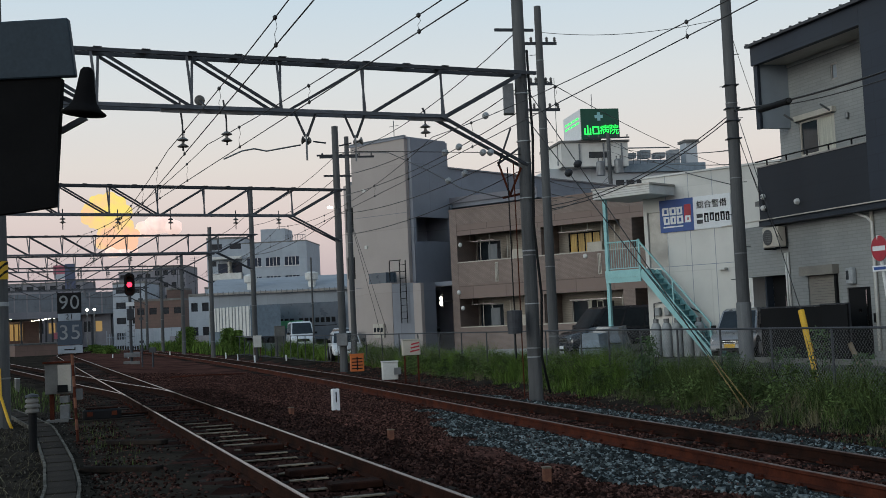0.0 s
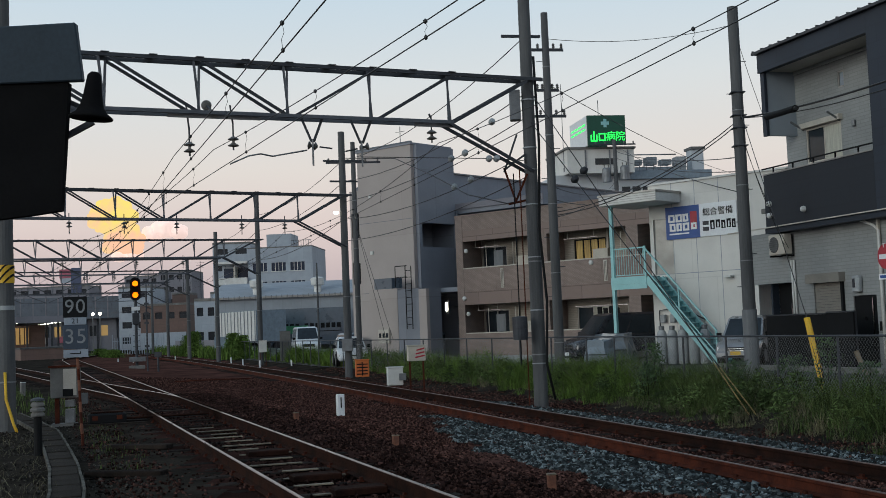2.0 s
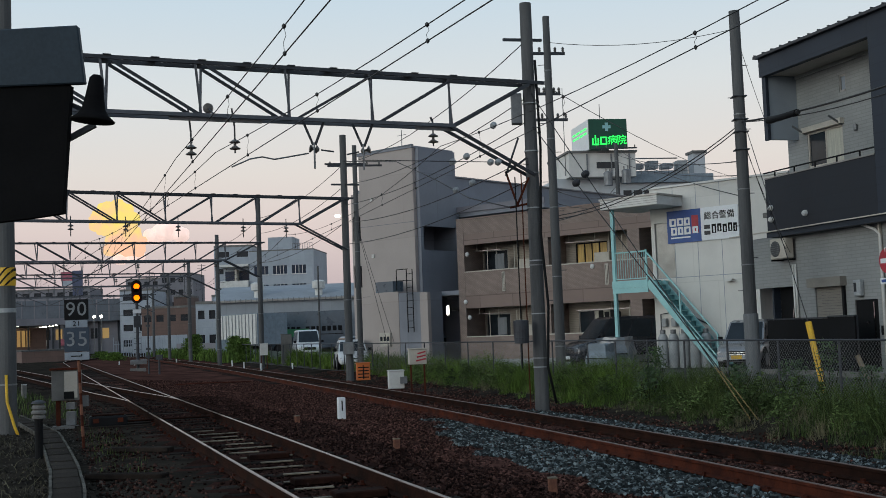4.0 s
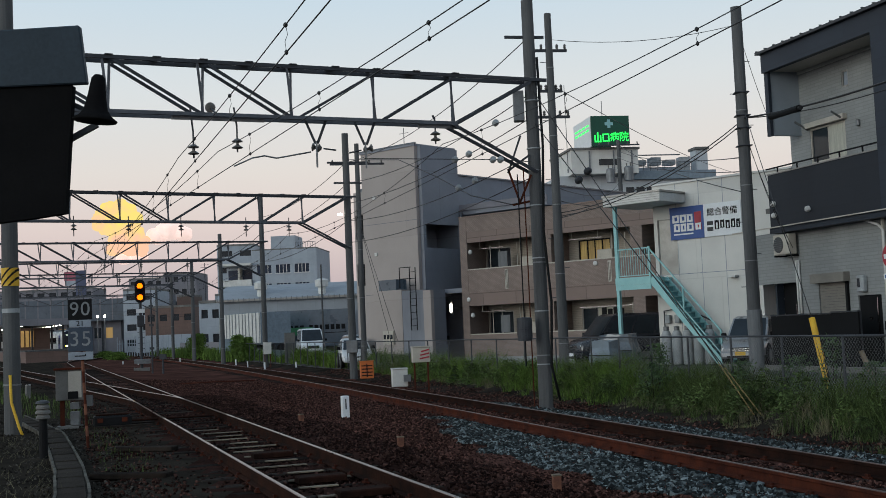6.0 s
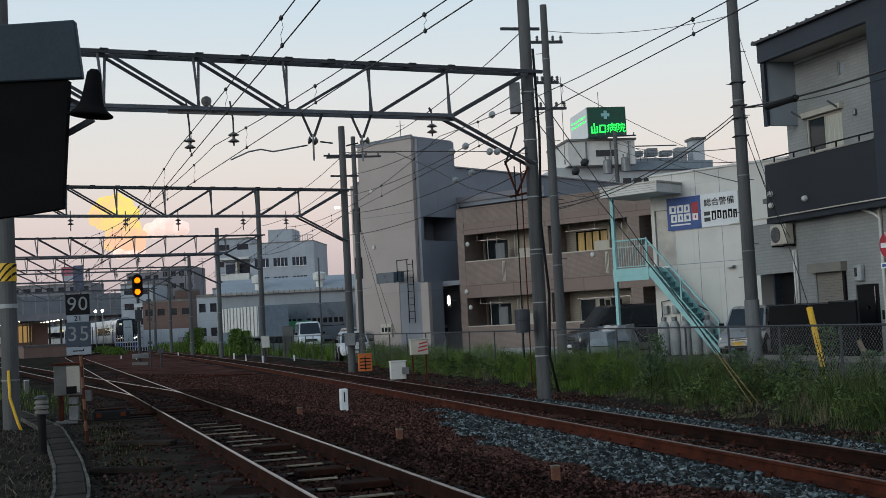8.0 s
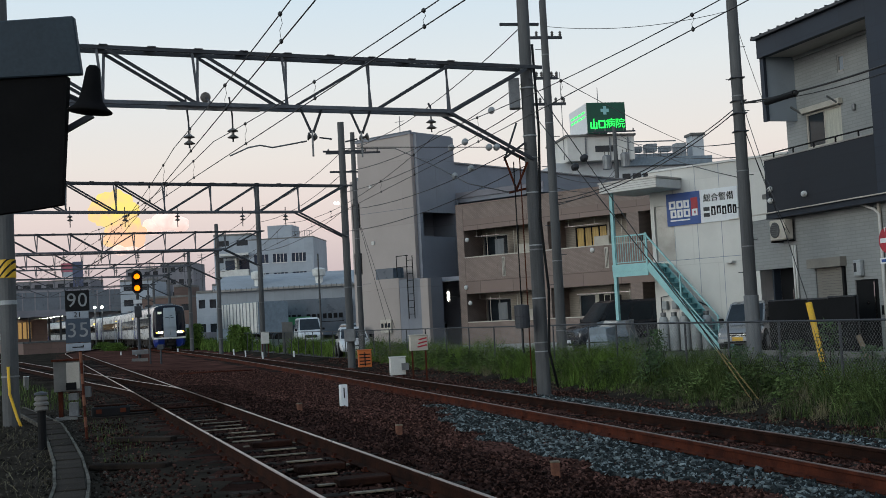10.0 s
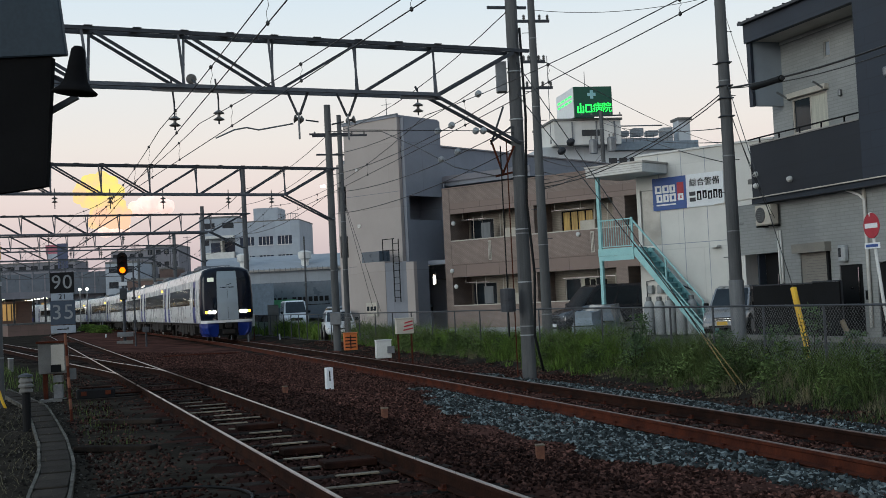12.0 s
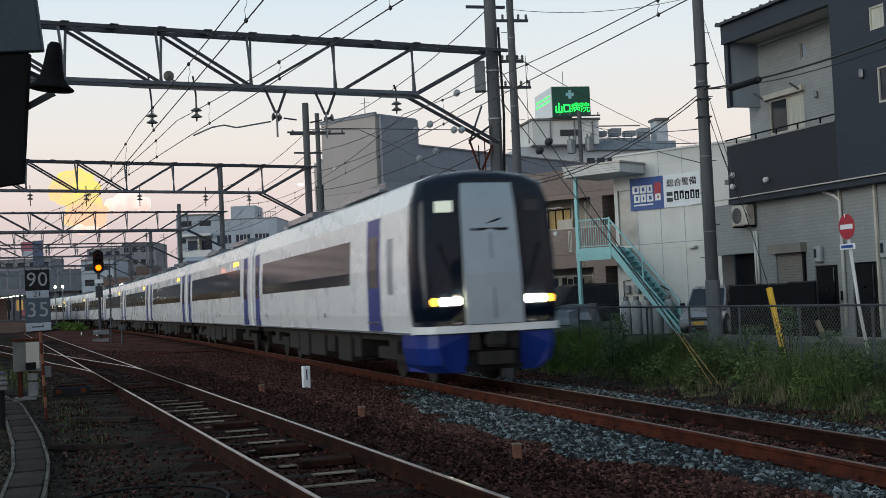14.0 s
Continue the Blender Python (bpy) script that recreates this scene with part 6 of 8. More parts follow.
for a in (4.1, 5.2):
    f = new("hanging_frame")
    f.parent = g1
    f.matrix_basis = pose(*P1(a, 6.1))
    for s in (-0.22, 0.22):
        barpart("leg", (s, 0, 0), (s * 0.1, 0, -0.5), 0.05, 0.05, M["steel"], f)
    barpart("perforated_strip", (0, 0, -0.45), (0, 0, -1.0), 0.10, 0.03, M["galv"], f)
    i = insulator("strain_insulator", (0.12 if a > 5 else -0.12, 0.1, -0.62), f, 0.02, 2, 0.09)
    i.matrix_basis = pose(0.15 if a > 5 else -0.12, 0.1, -0.6, 0, 100 if a > 5 else -100, 0)
for x, y, z in ((1.08, 25.9, 6.06), (0.47, 26.2, 5.44), (0.16, 26.5, 5.37), (0.6, 27.3, 4.98), (0.22, 28.0, 4.91), (1.17, 26.3, 5.3), (1.0, 26.25, 5.3)):
    bm = bmesh.new()
    lathe(bm, [(0.025, -0.07), (0.06, -0.055), (0.075, 0), (0.06, 0.055), (0.025, 0.07)], 14)
    d = part("line_insulator", bm, M["cylgrey"], g1, "pale disc insulator on a feeder")
    d.matrix_basis = pose(x - 1.97, y - 27.0, z + 0.3, 60, 0, 25)
tube("registration_arm", [Vector(p) - Vector((1.97, 27.0, -0.3)) for p in ((-2.86, 24.75, 5.42), (-3.53, 24.4, 5.27), (-3.75, 24.2, 5.30), (-3.95, 23.9, 5.22), (-4.23, 23.4, 5.0))], 0.016, M["galv"], g1, 6)
tube("cross_span", [Vector(p) - Vector((1.97, 27.0, -0.3)) for p in ((-1.78, 25.2, 5.3), (1.17, 26.3, 5.3), (1.9, 26.9, 5.3))], 0.009, M["wire"], g1, 5)
for gi in (1, 2, 3, 4):
    g, P, span = G[gi]
    for a in (2.6, 4.4, 7.0, 9.0, 11.0):
        if a < span - 1:
            insulator("insulator", P(a, 6.05), g, 0.5, 2)
bm = bmesh.new()
x, y, z = P1(7.35, 6.35, -0.35)
lathe(bm, [(0.03, -0.05), (0.10, -0.04), (0.11, 0), (0.10, 0.04), (0.03, 0.05)], 14, (x, y, z), "Y")
part("disc_insulator", bm, M["porcelain"], g1)
barpart("disc_arm", P1(7.35, 6.35, -0.35), P1(7.35, 6.15, 0.1), 0.03, 0.03, M["steel"], g1)
# rusty hinged arms below the knee brace
for p, q in (((-0.12, -0.15, 5.75), (-0.62, -0.2, 5.4)), ((-0.62, -0.2, 5.45), (-0.38, -0.2, 4.68)), ((-0.1, -0.15, 5.3), (-0.38, -0.2, 4.68)), ((-0.16, -0.15, 4.7), (-0.55, -0.2, 4.62)), ((-0.3, -0.2, 6.2), (-0.62, -0.2, 5.35))):
    barpart("bracket_arm", p, q, 0.04, 0.045, M["rust"] if p[2] < 5.5 else M["steel"], g1)
bm = bmesh.new()
box(bm, -0.42, -0.18, -0.12, 0.12, 6.55, 7.25)
soften(bm, 0.015)
part("switch_box", bm, M["galv"], g1, "grey switch box on the pole")
for z in (9.05 - 0.85, ):
    barpart("crossarm", (-0.55, -0.1, z + 0.3), (0.35, 0.1, z + 0.3), 0.06, 0.06, M["steel"], g1)
tube("cable", [(0.16, -0.1, 8.0), (0.2, -0.14, 6.0), (0.12, -0.18, 4.0), (0.22, -0.16, 2.4), (0.15, -0.2, 1.0), (0.3, -0.25, 0.2)], 0.03, M["black"], g1, 6)
for z in (1.0, 2.2, 3.4, 4.6, 5.9, 7.0):
    bm = bmesh.new()
    lathe(bm, [(0.163, 0), (0.163, 0.028)], 16, (0, 0, z))
    part("strap_band", bm, M["cylgrey"], g1, "pale steel strap band")
rodpart("rusty_pipe", (-0.28, -0.3, 0.1), (-0.28, -0.3, 5.4), 0.015, M["rust"], g1, n=6)
rodpart("tension_rod", (-0.42, -0.3, 1.0), (-0.42, -0.3, 5.3), 0.015, M["black"], g1, n=6)
bm = bmesh.new()
lathe(bm, [(0.02, 0.0), (0.16, 0.01), (0.17, 0.12), (0.165, 0.13), (0.17, 0.14), (0.17, 0.26), (0.165, 0.27), (0.17, 0.28), (0.17, 0.52), (0.02, 0.54)], 16, (-0.42, -0.3, 1.55))
part("tension_weight", bm, M["steel"], g1, "stacked cast-iron tension weights")
g2, P2, span2 = G[1]
for z, w in ((8.6, 0.75), (7.75, 0.5)):
    barpart("crossarm", (-w, -0.2, z + 0.3), (w * 1.2, 0.2, z + 0.3), 0.07, 0.07, M["steel"], g2)
bm = bmesh.new()
box(bm, -0.42, -0.2, -0.1, 0.1, 6.72, 6.82)
soften(bm, 0.03)
part("flood_lamp", bm, M["lamp_white"], g2, "small lit flood lamp")
bm = bmesh.new()
box(bm, -0.22, 0.22, -0.4, -0.17, 1.1, 1.6)
soften(bm, 0.02)
part("relay_box", bm, M["galv"], g2, "grey relay box on the pole")
gl = G[0][0]
bm = bmesh.new()
lathe(bm, [(0.162, 0), (0.162, 0.34)], 16, (-10.25, -4.8, 3.05))
part("hazard_tape", bm, M["yellow"], gl, "yellow and black hazard tape")
for k in range(3):
    bm = bmesh.new()
    lathe(bm, [(0.1635, 0), (0.1635, 0.05)], 20)
    for v in bm.verts:
        v.co.z = min(0.34, max(0.0, v.co.z - 0.05 + 0.15 * k + v.co.x * 1.1))
    bmesh.ops.dissolve_degenerate(bm, dist=0.0005, edges=bm.edges[:])
    st_ = part("hazard_stripe", bm, M["black"], gl, "slanting black stripe")
    st_.matrix_basis = pose(-10.25, -4.8, 3.05)
bm = bmesh.new()
lathe(bm, [(0.161, 0), (0.161, 0.08)], 16, (-10.25, -4.8, 2.55))
part("number_band", bm, M["cylgrey"], gl, "pale marker band")
tube("yellow_guard", [(-9.95, -5.1, 0.25), (-10.05, -5.05, 0.45), (-10.2, -5.0, 0.9), (-10.22, -4.98, 1.4)], 0.028, M["yellow"], gl, 8)


# ---- overhead wires ----
def wire(label, pts, r=0.011):
    o = tube("overhead_wire", pts, r, M["wire"], None, 5)
    return tagged(o, label, "wire", "overhead wires")


def support_y(fx, gi):
    """Where a wire along fx passes under gantry gi."""
    (x0, y0), (x1, y1) = GANTRIES[gi][:2]
    y = y0
    for _ in range(30):
        y = y0 + (fx(y) - x0) * (y1 - y0) / (x1 - x0)
    return y


def catenary(fx, contact, hung, low):
    """A contact wire and its messenger, which hangs from the gantries at one height and sags to another at midspan."""
    sup = [-1.0] + [support_y(fx, k) for k in range(7)] + [180]
    wire("contact wire above the track", [Vector((fx(y), y, contact)) for y in np.arange(-1.0, 180, 3.0)], 0.0085)
    pts = []
    for a, b in zip(sup, sup[1:]):
        for k in range(14):
            f = k / 14
            y = a + (b - a) * f
            pts.append(Vector((fx(y), y, hung - (hung - low) * 4 * f * (1 - f))))
    wire("sagging messenger wire above the track", pts, 0.008)
    m = thing("dropper_set", "thin droppers with clamps between the overhead wires", "wire droppers")
    for a, b in zip(sup[:5], sup[1:6]):
        for f in (0.10, 0.26, 0.42, 0.58, 0.74, 0.90):
            y = a + (b - a) * f
            top = hung - (hung - low) * 4 * f * (1 - f)
            x = fx(y)
            tube("dropper", [Vector((x, y, top)), Vector((x + 0.02, y, top * 0.65 + contact * 0.35)), Vector((x - 0.012, y, top * 0.4 + contact * 0.6)), Vector((x, y, contact))], 0.004, M["wire"], m, 4)
            for z, r in ((contact, 0.022), (top, 0.026)):
                bm = bmesh.new()
                lathe(bm, [(0.008, -0.03), (r, -0.012), (r, 0.012), (0.008, 0.03)], 8, (x, y, z))
                part("clamp", bm, M["wire"], m)


def third_x(y):
    return -0.43 * y + 5.63


catenary(main_x, 5.01, 5.66, 5.18)
catenary(left_x, 4.79, 5.24, 5.10)
catenary(third_x, 4.92, 5.38, 5.10)
A0, C0, B0 = Vector((1.97, 27.0, 0)), Vector((-4.2, 48.6, 0)), Vector((8.26, 33.0, 0))
Z = lambda v, z: Vector((v.x, v.y, z))
A2 = Vector((3.24, 36.0, 0))
for z0, z1, sg in ((8.6, 8.2, 0.5), (7.75, 6.9, 0.4), (6.9, 6.35, 0.3), (6.2, 5.5, 0.35), (5.3, 5.0, 0.3)):
    wire("slack feeder wire between gantry poles", sagging(Z(C0, z0), Z(A0, z1), sg), 0.012)
wire("black slack cable hung from the second gantry", [Vector(p) for p in ((-4.2, 48.5, 8.7), (-1.83, 44.0, 7.95), (-0.32, 36.0, 6.2), (0.59, 31.0, 5.04), (1.41, 27.2, 4.38), (1.97, 27.0, 4.42))], 0.016)
g3p, g4p = Vector((-11.1, 69.5, 0)), Vector((-16.4, 84.0, 0))
for z0, z1 in ((8.6, 8.6), (7.7, 7.7), (6.0, 6.2)):
    wire("feeder wire between gantry poles", sagging(Z(g3p, z0), Z(C0, z1), 0.4), 0.013)
    wire("feeder wire between gantry poles", sagging(Z(g4p, z0 - 0.4), Z(g3p, z0), 0.3), 0.015)
for q in ((-2.75, 50.5, 1.2), (-2.45, 50.3, 1.2)):
    wire("thin stay wire from the slim pole to the yard", [Vector((-4.0, 52.0, 6.4)), Vector(q)], 0.009)
wire("thin stay wire between poles", sagging(Vector((3.24, 36.0, 10.3)), Z(B0, 9.75), 0.25), 0.009)
wire("thin service wire to the house", sagging(Z(B0, 9.7), Vector((9.75, 35.6, 7.3)), 0.1), 0.008)
for dz in (0.0, 0.10):
    wire("thick cable bundle between poles", sagging(Z(B0, 7.05 - dz), Vector((3.3, 36.0, 4.95 - dz)), 0.45), 0.015)
wire("thick cable bundle along the street", sagging(Z(B0, 7.1), Vector((10.9, 21.5, 6.75)), 0.25, 12), 0.026)
wire("lashed cable along the street", sagging(Z(B0, 7.1), Vector((10.9, 21.5, 6.62)), 0.35, 12), 0.014)
for z0, q in ((6.9, (9.75, 34.5, 3.6)), (6.8, (9.9, 34.6, 3.5))):
    wire("service drop to the house wall", sagging(Z(B0, z0), Vector(q), 0.2), 0.009)
for z0, z1 in ((11.9, 9.4), (12.3, 8.4), (11.5, 9.0)):
    wire("street wire towards the hospital pole", sagging(Vector((10.4, 72.0, z0)), Vector((8.26, 33.0, z1 - 3.4)), 0.3), 0.014)
    wire("street wire beyond the hospital pole", sagging(Vector((10.4, 72.0, z0 - 2.2)), Vector((3.2, 36.2, z1 - 3.6)), 0.4), 0.014)
wire("stay wire from the slim pole", sagging(Vector((3.24, 36, 8.9)), Vector((17, 70, 10.0)), 0.3), 0.012)
# guy wires with discs down to the grass
for dx, z0 in ((0.0, 6.95), (0.22, 6.2)):
    a, b = Vector((2.0, 26.9, z0)), Vector((5.2 + dx * 0.6, 21.0, -0.22))
    gw = thing("guy_wire", "guy wire with a disc insulator anchored in the grass", "guy wire", group="guy wires")
    tube("strand", [a, b], 0.011, M["wire"], gw, 5)
    tube("guard", [a.lerp(b, 0.86), a.lerp(b, 0.99)], 0.0105, M["ochre"], gw, 6)
    bm = bmesh.new()
    lathe(bm, [(0.025, -0.045), (0.088, -0.04), (0.095, 0.0), (0.06, 0.045), (0.025, 0.06)], 14)
    d = part("disc_insulator", bm, M["steel"], gw)
    d.matrix_basis = Matrix.Translation(a.lerp(b, 0.30 if dx == 0 else 0.24)) @ (b - a).to_track_quat("Z", "Y").to_matrix().to_4x4()
cl = thing("cable_closure", "black cable splice closure on the street cable", "cable closure")
bm = bmesh.new()
c0, c1 = Vector((8.62, 31.4, 6.83)), Vector((8.93, 29.9, 6.78))
rod(bm, c0, c1, 0.085, 0.085, 12)
part("sleeve", bm, M["black"], cl)
rodpart("end_cap", c1, c1.lerp(c0, -0.06), 0.06, M["rubber"], cl)


# ---- line-side things ----
def speed_sign():
    s = thing("speed_sign", "stacked speed boards on a red and white post", "railway sign", pose(-5.7, 18.36, 0, 0, 0, 8))
    bm = bmesh.new()
    rod(bm, (0.0, 0, 0), (-0.06, 0, 1.5), 0.022, 0.022, 8)
    post = part("post", bm, M["rust"], s)
    for k in range(4):
        rodpart("painted_band", (-0.008 - k * 0.013, 0, 0.2 + k * 0.33), (-0.016 - k * 0.013, 0, 0.36 + k * 0.33), 0.0235, M["stake"], post)
    up = Matrix.Rotation(radians(90), 4, "X")
    for z0, z1, mt, tx, sz, w in ((1.985, 2.30, "black", "90", 0.30, 0.18), (1.87, 1.98, "boardgrey", "21", 0.11, 0.165), (1.50, 1.865, "signgreyblue", "35", 0.32, 0.185), (1.37, 1.49, "boardgrey", "", 0, 0.185)):
        bd = boxpart("board", (-0.07 - w, -0.07 + w, -0.05, -0.028, z0, z1), M[mt], s, bevel=0.004)
        if tx:
            for k, ch in enumerate(tx):
                lettering("digit", ch, sz, M["black"] if mt == "boardgrey" else M["signletter"], bd, Matrix.Translation((-0.07 + (k - 0.5) * sz * 0.55, -0.053, (z0 + z1) / 2)) @ up, 0.003)
        else:
            barpart("arrow_bar", (-0.16, -0.052, 1.43), (0.0, -0.052, 1.43), 0.004, 0.016, M["black"], bd)
            barpart("arrow_bar", (0.0, -0.052, 1.422), (0.0, -0.052, 1.46), 0.004, 0.016, M["black"], bd)


def instrument_cabinet():
    c = thing("instrument_cabinet", "weathered grey track-side cabinet on a stand", "cabinet", pose(-7.45, 23.0, 0, 0, 0, 10))
    bm = bmesh.new()
    box(bm, -0.26, 0.26, -0.16, 0.16, 0.55, 1.13)
    soften(bm, 0.01)
    part("casing", bm, M["concrete"], c)
    boxpart("lid", (-0.29, 0.29, -0.19, 0.19, 1.133, 1.17), M["rust"], c)
    boxpart("door", (-0.02, 0.22, -0.175, -0.163, 0.6, 1.1), M["cream"], c)
    boxpart("vent", (-0.03, 0.16, -0.19, -0.177, 0.58, 0.72), M["black"], c)
    for z0, z1 in ((0.38, 0.5), (0.08, 0.33)):
        boxpart("lower_box", (0.0, 0.16, -0.14, 0.1, z0, z1), M["galv"], c)
    boxpart("stand", (-0.2, -0.12, -0.05, 0.05, 0, 0.55), M["rust"], c)
    boxpart("side_box", (0.28, 0.40, -0.1, 0.1, 0.42, 0.62), M["poleconc"], c)
    boxpart("foot", (-0.26, 0.2, -0.16, 0.16, 0, 0.06), M["concrete"], c)


def bollard_lamp():
    b = thing("marker_lamp", "black post lamp with louvred top", "marker lamp", pose(-5.93, 17.05, 0))
    rodpart("post", (0, 0, 0), (0, 0, 0.56), 0.06, M["black"], b, n=12)
    for k, (z, r) in enumerate(((0.56, 0.095), (0.63, 0.105), (0.70, 0.095))):
        bm = bmesh.new()
        lathe(bm, [(0.05, 0), (r, 0.015), (r * 1.0, 0.045), (0.07, 0.075)], 14, (0, 0, z))
        part("louvre", bm, M["concrete"], b, "weathered louvre ring")
    bm = bmesh.new()
    lathe(bm, [(0.10, 0), (0.09, 0.03), (0.02, 0.05)], 14, (0, 0, 0.79))
    part("cap", bm, M["steel"], b)


def cable_trough():
    t = thing("cable_trough", "concrete cable trough with worn lids curving beside the line", "cable trough", kind="structure")
    knots = [Vector((-10.0, 27.0, 0.03)), Vector((-8.6, 24.2, 0.03)), Vector((-7.2, 21.2, 0.03)), Vector((-6.0, 18.0, 0.03)), Vector((-4.9, 15.0, 0.03)), Vector((-4.07, 12.55, 0.03)), Vector((-3.45, 10.4, 0.03)), Vector((-2.6, 7.0, 0.03)), Vector((-1.9, 3.5, 0.03))]
    pts = []
    for a, b in zip(knots, knots[1:]):
        n = int((b - a).length / 0.5)
        pts += [a.lerp(b, k / n) for k in range(n)]
    bm = bmesh.new()
    sweep(bm, pts, [(-0.19, -0.15), (0.19, -0.15), (0.19, 0.04), (0.158, 0.04), (0.158, 0.0), (-0.158, 0.0), (-0.158, 0.04), (-0.19, 0.04)])
    for v in bm.verts:
        v.co += Vector((0.012 * noise.noise(v.co * 2.3), 0, 0.014 * noise.noise(v.co * 3.1 + Vector((7, 0, 0)))))
    part("trough_body", bm, M["troughrim"], t)
    bm = bmesh.new()
    box(bm, -0.152, 0.152, -0.496, 0.496, 0.0, 0.032)
    soften(bm, 0.008)
    me = bpy.data.meshes.new("lid")
    bm.to_mesh(me)
    bm.free()
    me.materials.append(M["liddark"])
    for a, b in zip(pts[::2], pts[2::2]):
        d = b - a
        sharedpart("lid", me, pose(*((a + b) / 2 + Vector((0, 0, 0.002))), random.uniform(-0.7, 0.7), random.uniform(-0.7, 0.7), math.degrees(math.atan2(d.y, d.x)) - 90 + random.uniform(-1, 1)), t)


def marker_post(p, h, w, mat, label, cap=None):
    s = thing("marker_post", label, "marker post", pose(*p, random.uniform(-2, 2), random.uniform(-3, 3), random.uniform(0, 40)), group="track-side marker posts")
    bm = bmesh.new()
    box(bm, -w / 2, w / 2, -w / 2, w / 2, -0.15, h)
    soften(bm, 0.012)
    part("shaft", bm, mat, s)
    if cap == "line":
        boxpart("stripe", (-0.012, 0.012, -w / 2 - 0.004, -w / 2, h * 0.35, h * 0.85), M["black"], s)
    elif cap:
        boxpart("painted_top", (-w / 2 - 0.002, w / 2 + 0.002, -w / 2 - 0.002, w / 2 + 0.002, h - 0.012, h + 0.003), cap, s)


def signal():
    s = thing("railway_signal", "colour light signal showing two amber lamps", "railway signal", pose(-18.2, 69.0, 0, 0, 0, 14))
    rodpart("mast", (0, 0, 0), (0, 0, 3.9), 0.085, M["steel"], s, n=12)
    bm = bmesh.new()
    rings = []
    for y in (-0.03, 0.03):
        ring = []
        for k in range(24):
            a = 2 * math.pi * k / 24
            ring.append((math.cos(a) * 0.30, y, 4.55 + math.sin(a) * 0.30 + (0.38 if math.sin(a) > 0 else -0.38)))
        rings.append(ring)
    loft(bm, rings)
    bk = part("backboard", bm, M["black"], s, "rounded black backboard")
    for z, lamp, r0, words in ((4.86, "lamp_sig", 0.165, "lit amber lamp"), (4.54, "lamp_red", 0.15, "red lamp behind an added shutter"), (4.2, "lamp_sig", 0.165, "lit amber lamp")):
        bm = bmesh.new()
        lathe(bm, [(0.0, -0.08), (r0, -0.08), (r0, -0.04)], 18, (0, 0, z), "Y")
        part("lamp", bm, M[lamp], bk, words)
        bm = bmesh.new()
        rings = []
        for y in (-0.045, -0.34):
            r = 0.19
            rings.append([(math.cos(radians(a)) * r, y, z + math.sin(radians(a)) * r) for a in range(0, 181, 15)] + [(math.cos(radians(a)) * (r - 0.012), y, z + math.sin(radians(a)) * (r - 0.012)) for a in range(180, -1, -15)])
        loft(bm, rings)
        part("hood", bm, M["black"], bk)
    # added blades hide glowing lamps in place of switching them off
    blades_ = []
    for y in (-0.105, -0.125):
        blade = new("lamp_shutter")
        blade.parent = s
        bm = bmesh.new()
        lathe(bm, [(0.0, y), (0.172, y), (0.172, y + 0.01), (0.0, y + 0.01)], 18, (0, 0, 0), "Y")
        part("blade", bm, M["black"], blade, "black blade added to hide a lamp that is off")
        blades_.append(blade)
    boxpart("number_plate", (-0.24, 0.24, -0.13, -0.1, 3.3, 3.52), M["signwhite"], s, "white plate")
    boxpart("control_box", (-0.2, 0.2, -0.16, 0.2, 2.5, 3.15), M["steel"], s, bevel=0.02)
    boxpart("base_box", (-0.42, 0.5, -0.3, 0.3, 0.35, 0.62), M["galv"], s, bevel=0.02)
    boxpart("base", (-0.45, 0.45, -0.45, 0.45, -0.1, 0.12), M["concrete"], s)
    for k in range(9):
        rodpart("rung", (-0.2, 0.2, 0.9 + k * 0.32), (0.2, 0.2, 0.9 + k * 0.32), 0.015, M["steel"], s, n=5)
    return blades_


def small_box(name, label, p, rz, w, d, h, legs, mat, extra=None):
    c = thing(name, label, "equipment box", pose(*p, 0, 0, rz), group="line-side equipment boxes")
    bm = bmesh.new()
    box(bm, -w / 2, w / 2, -d / 2, d / 2, legs, legs + h)
    soften(bm, 0.015)
    part("casing", bm, mat, c)
    boxpart("lid", (-w / 2 - 0.02, w / 2 + 0.02, -d / 2 - 0.02, d / 2 + 0.02, legs + h + 0.002, legs + h + 0.03), mat, c)
    if legs > 0.05:
        for x in (-w / 2 + 0.06, w / 2 - 0.06):
            barpart("leg", (x, 0, -0.2), (x, 0, legs), 0.045, 0.045, M["rust"], c)
    if extra:
        extra(c)
    return c


speed_sign()
instrument_cabinet()
bollard_lamp()
cable_trough()
shutter_blades = signal()
marker_post((-2.33, 24.62, -0.1), 0.42, 0.15, M["signwhite"], "white concrete distance post beside the line", "line")
for x, y, h in ((-0.84, 16.84, 0.16), (0.95, 12.1, 0.16), (-2.95, 22.4, 0.14)):
    marker_post((x, y, ground_z(x, y)), h, 0.085, M["stake"], "short reddish wooden marker stake in the ballast", M["paletimber"])
for x, y in ((-8.6, 64.0), (-10.6, 66.0), (-12.6, 72.0), (-14.6, 79.0), (-26.0, 93.0), (-24.0, 90.0), (-22, 95)):
    marker_post((x, y, -0.1), 0.30, 0.08, M["signwhite"], "small white post beside the main line")
marker_post((-13.5, 37.5, 0.0), 0.42, 0.14, M["concrete"], "white topped post beside the siding", M["signwhite"])


def orange_bits(c):
    for k in range(4):
        boxpart("dark_slot", (-0.2, 0.2, -0.158, -0.151, 0.14 + k * 0.12, 0.18 + k * 0.12), M["black"], c)
    boxpart("divider", (-0.02, 0.02, -0.162, -0.153, 0.1, 0.6), M["black"], c)


small_box("equipment_box", "orange slotted box at the foot of a pole", (-3.35, 44.4, -0.15), 8, 0.5, 0.3, 0.62, 0.05, M["orange"], orange_bits)
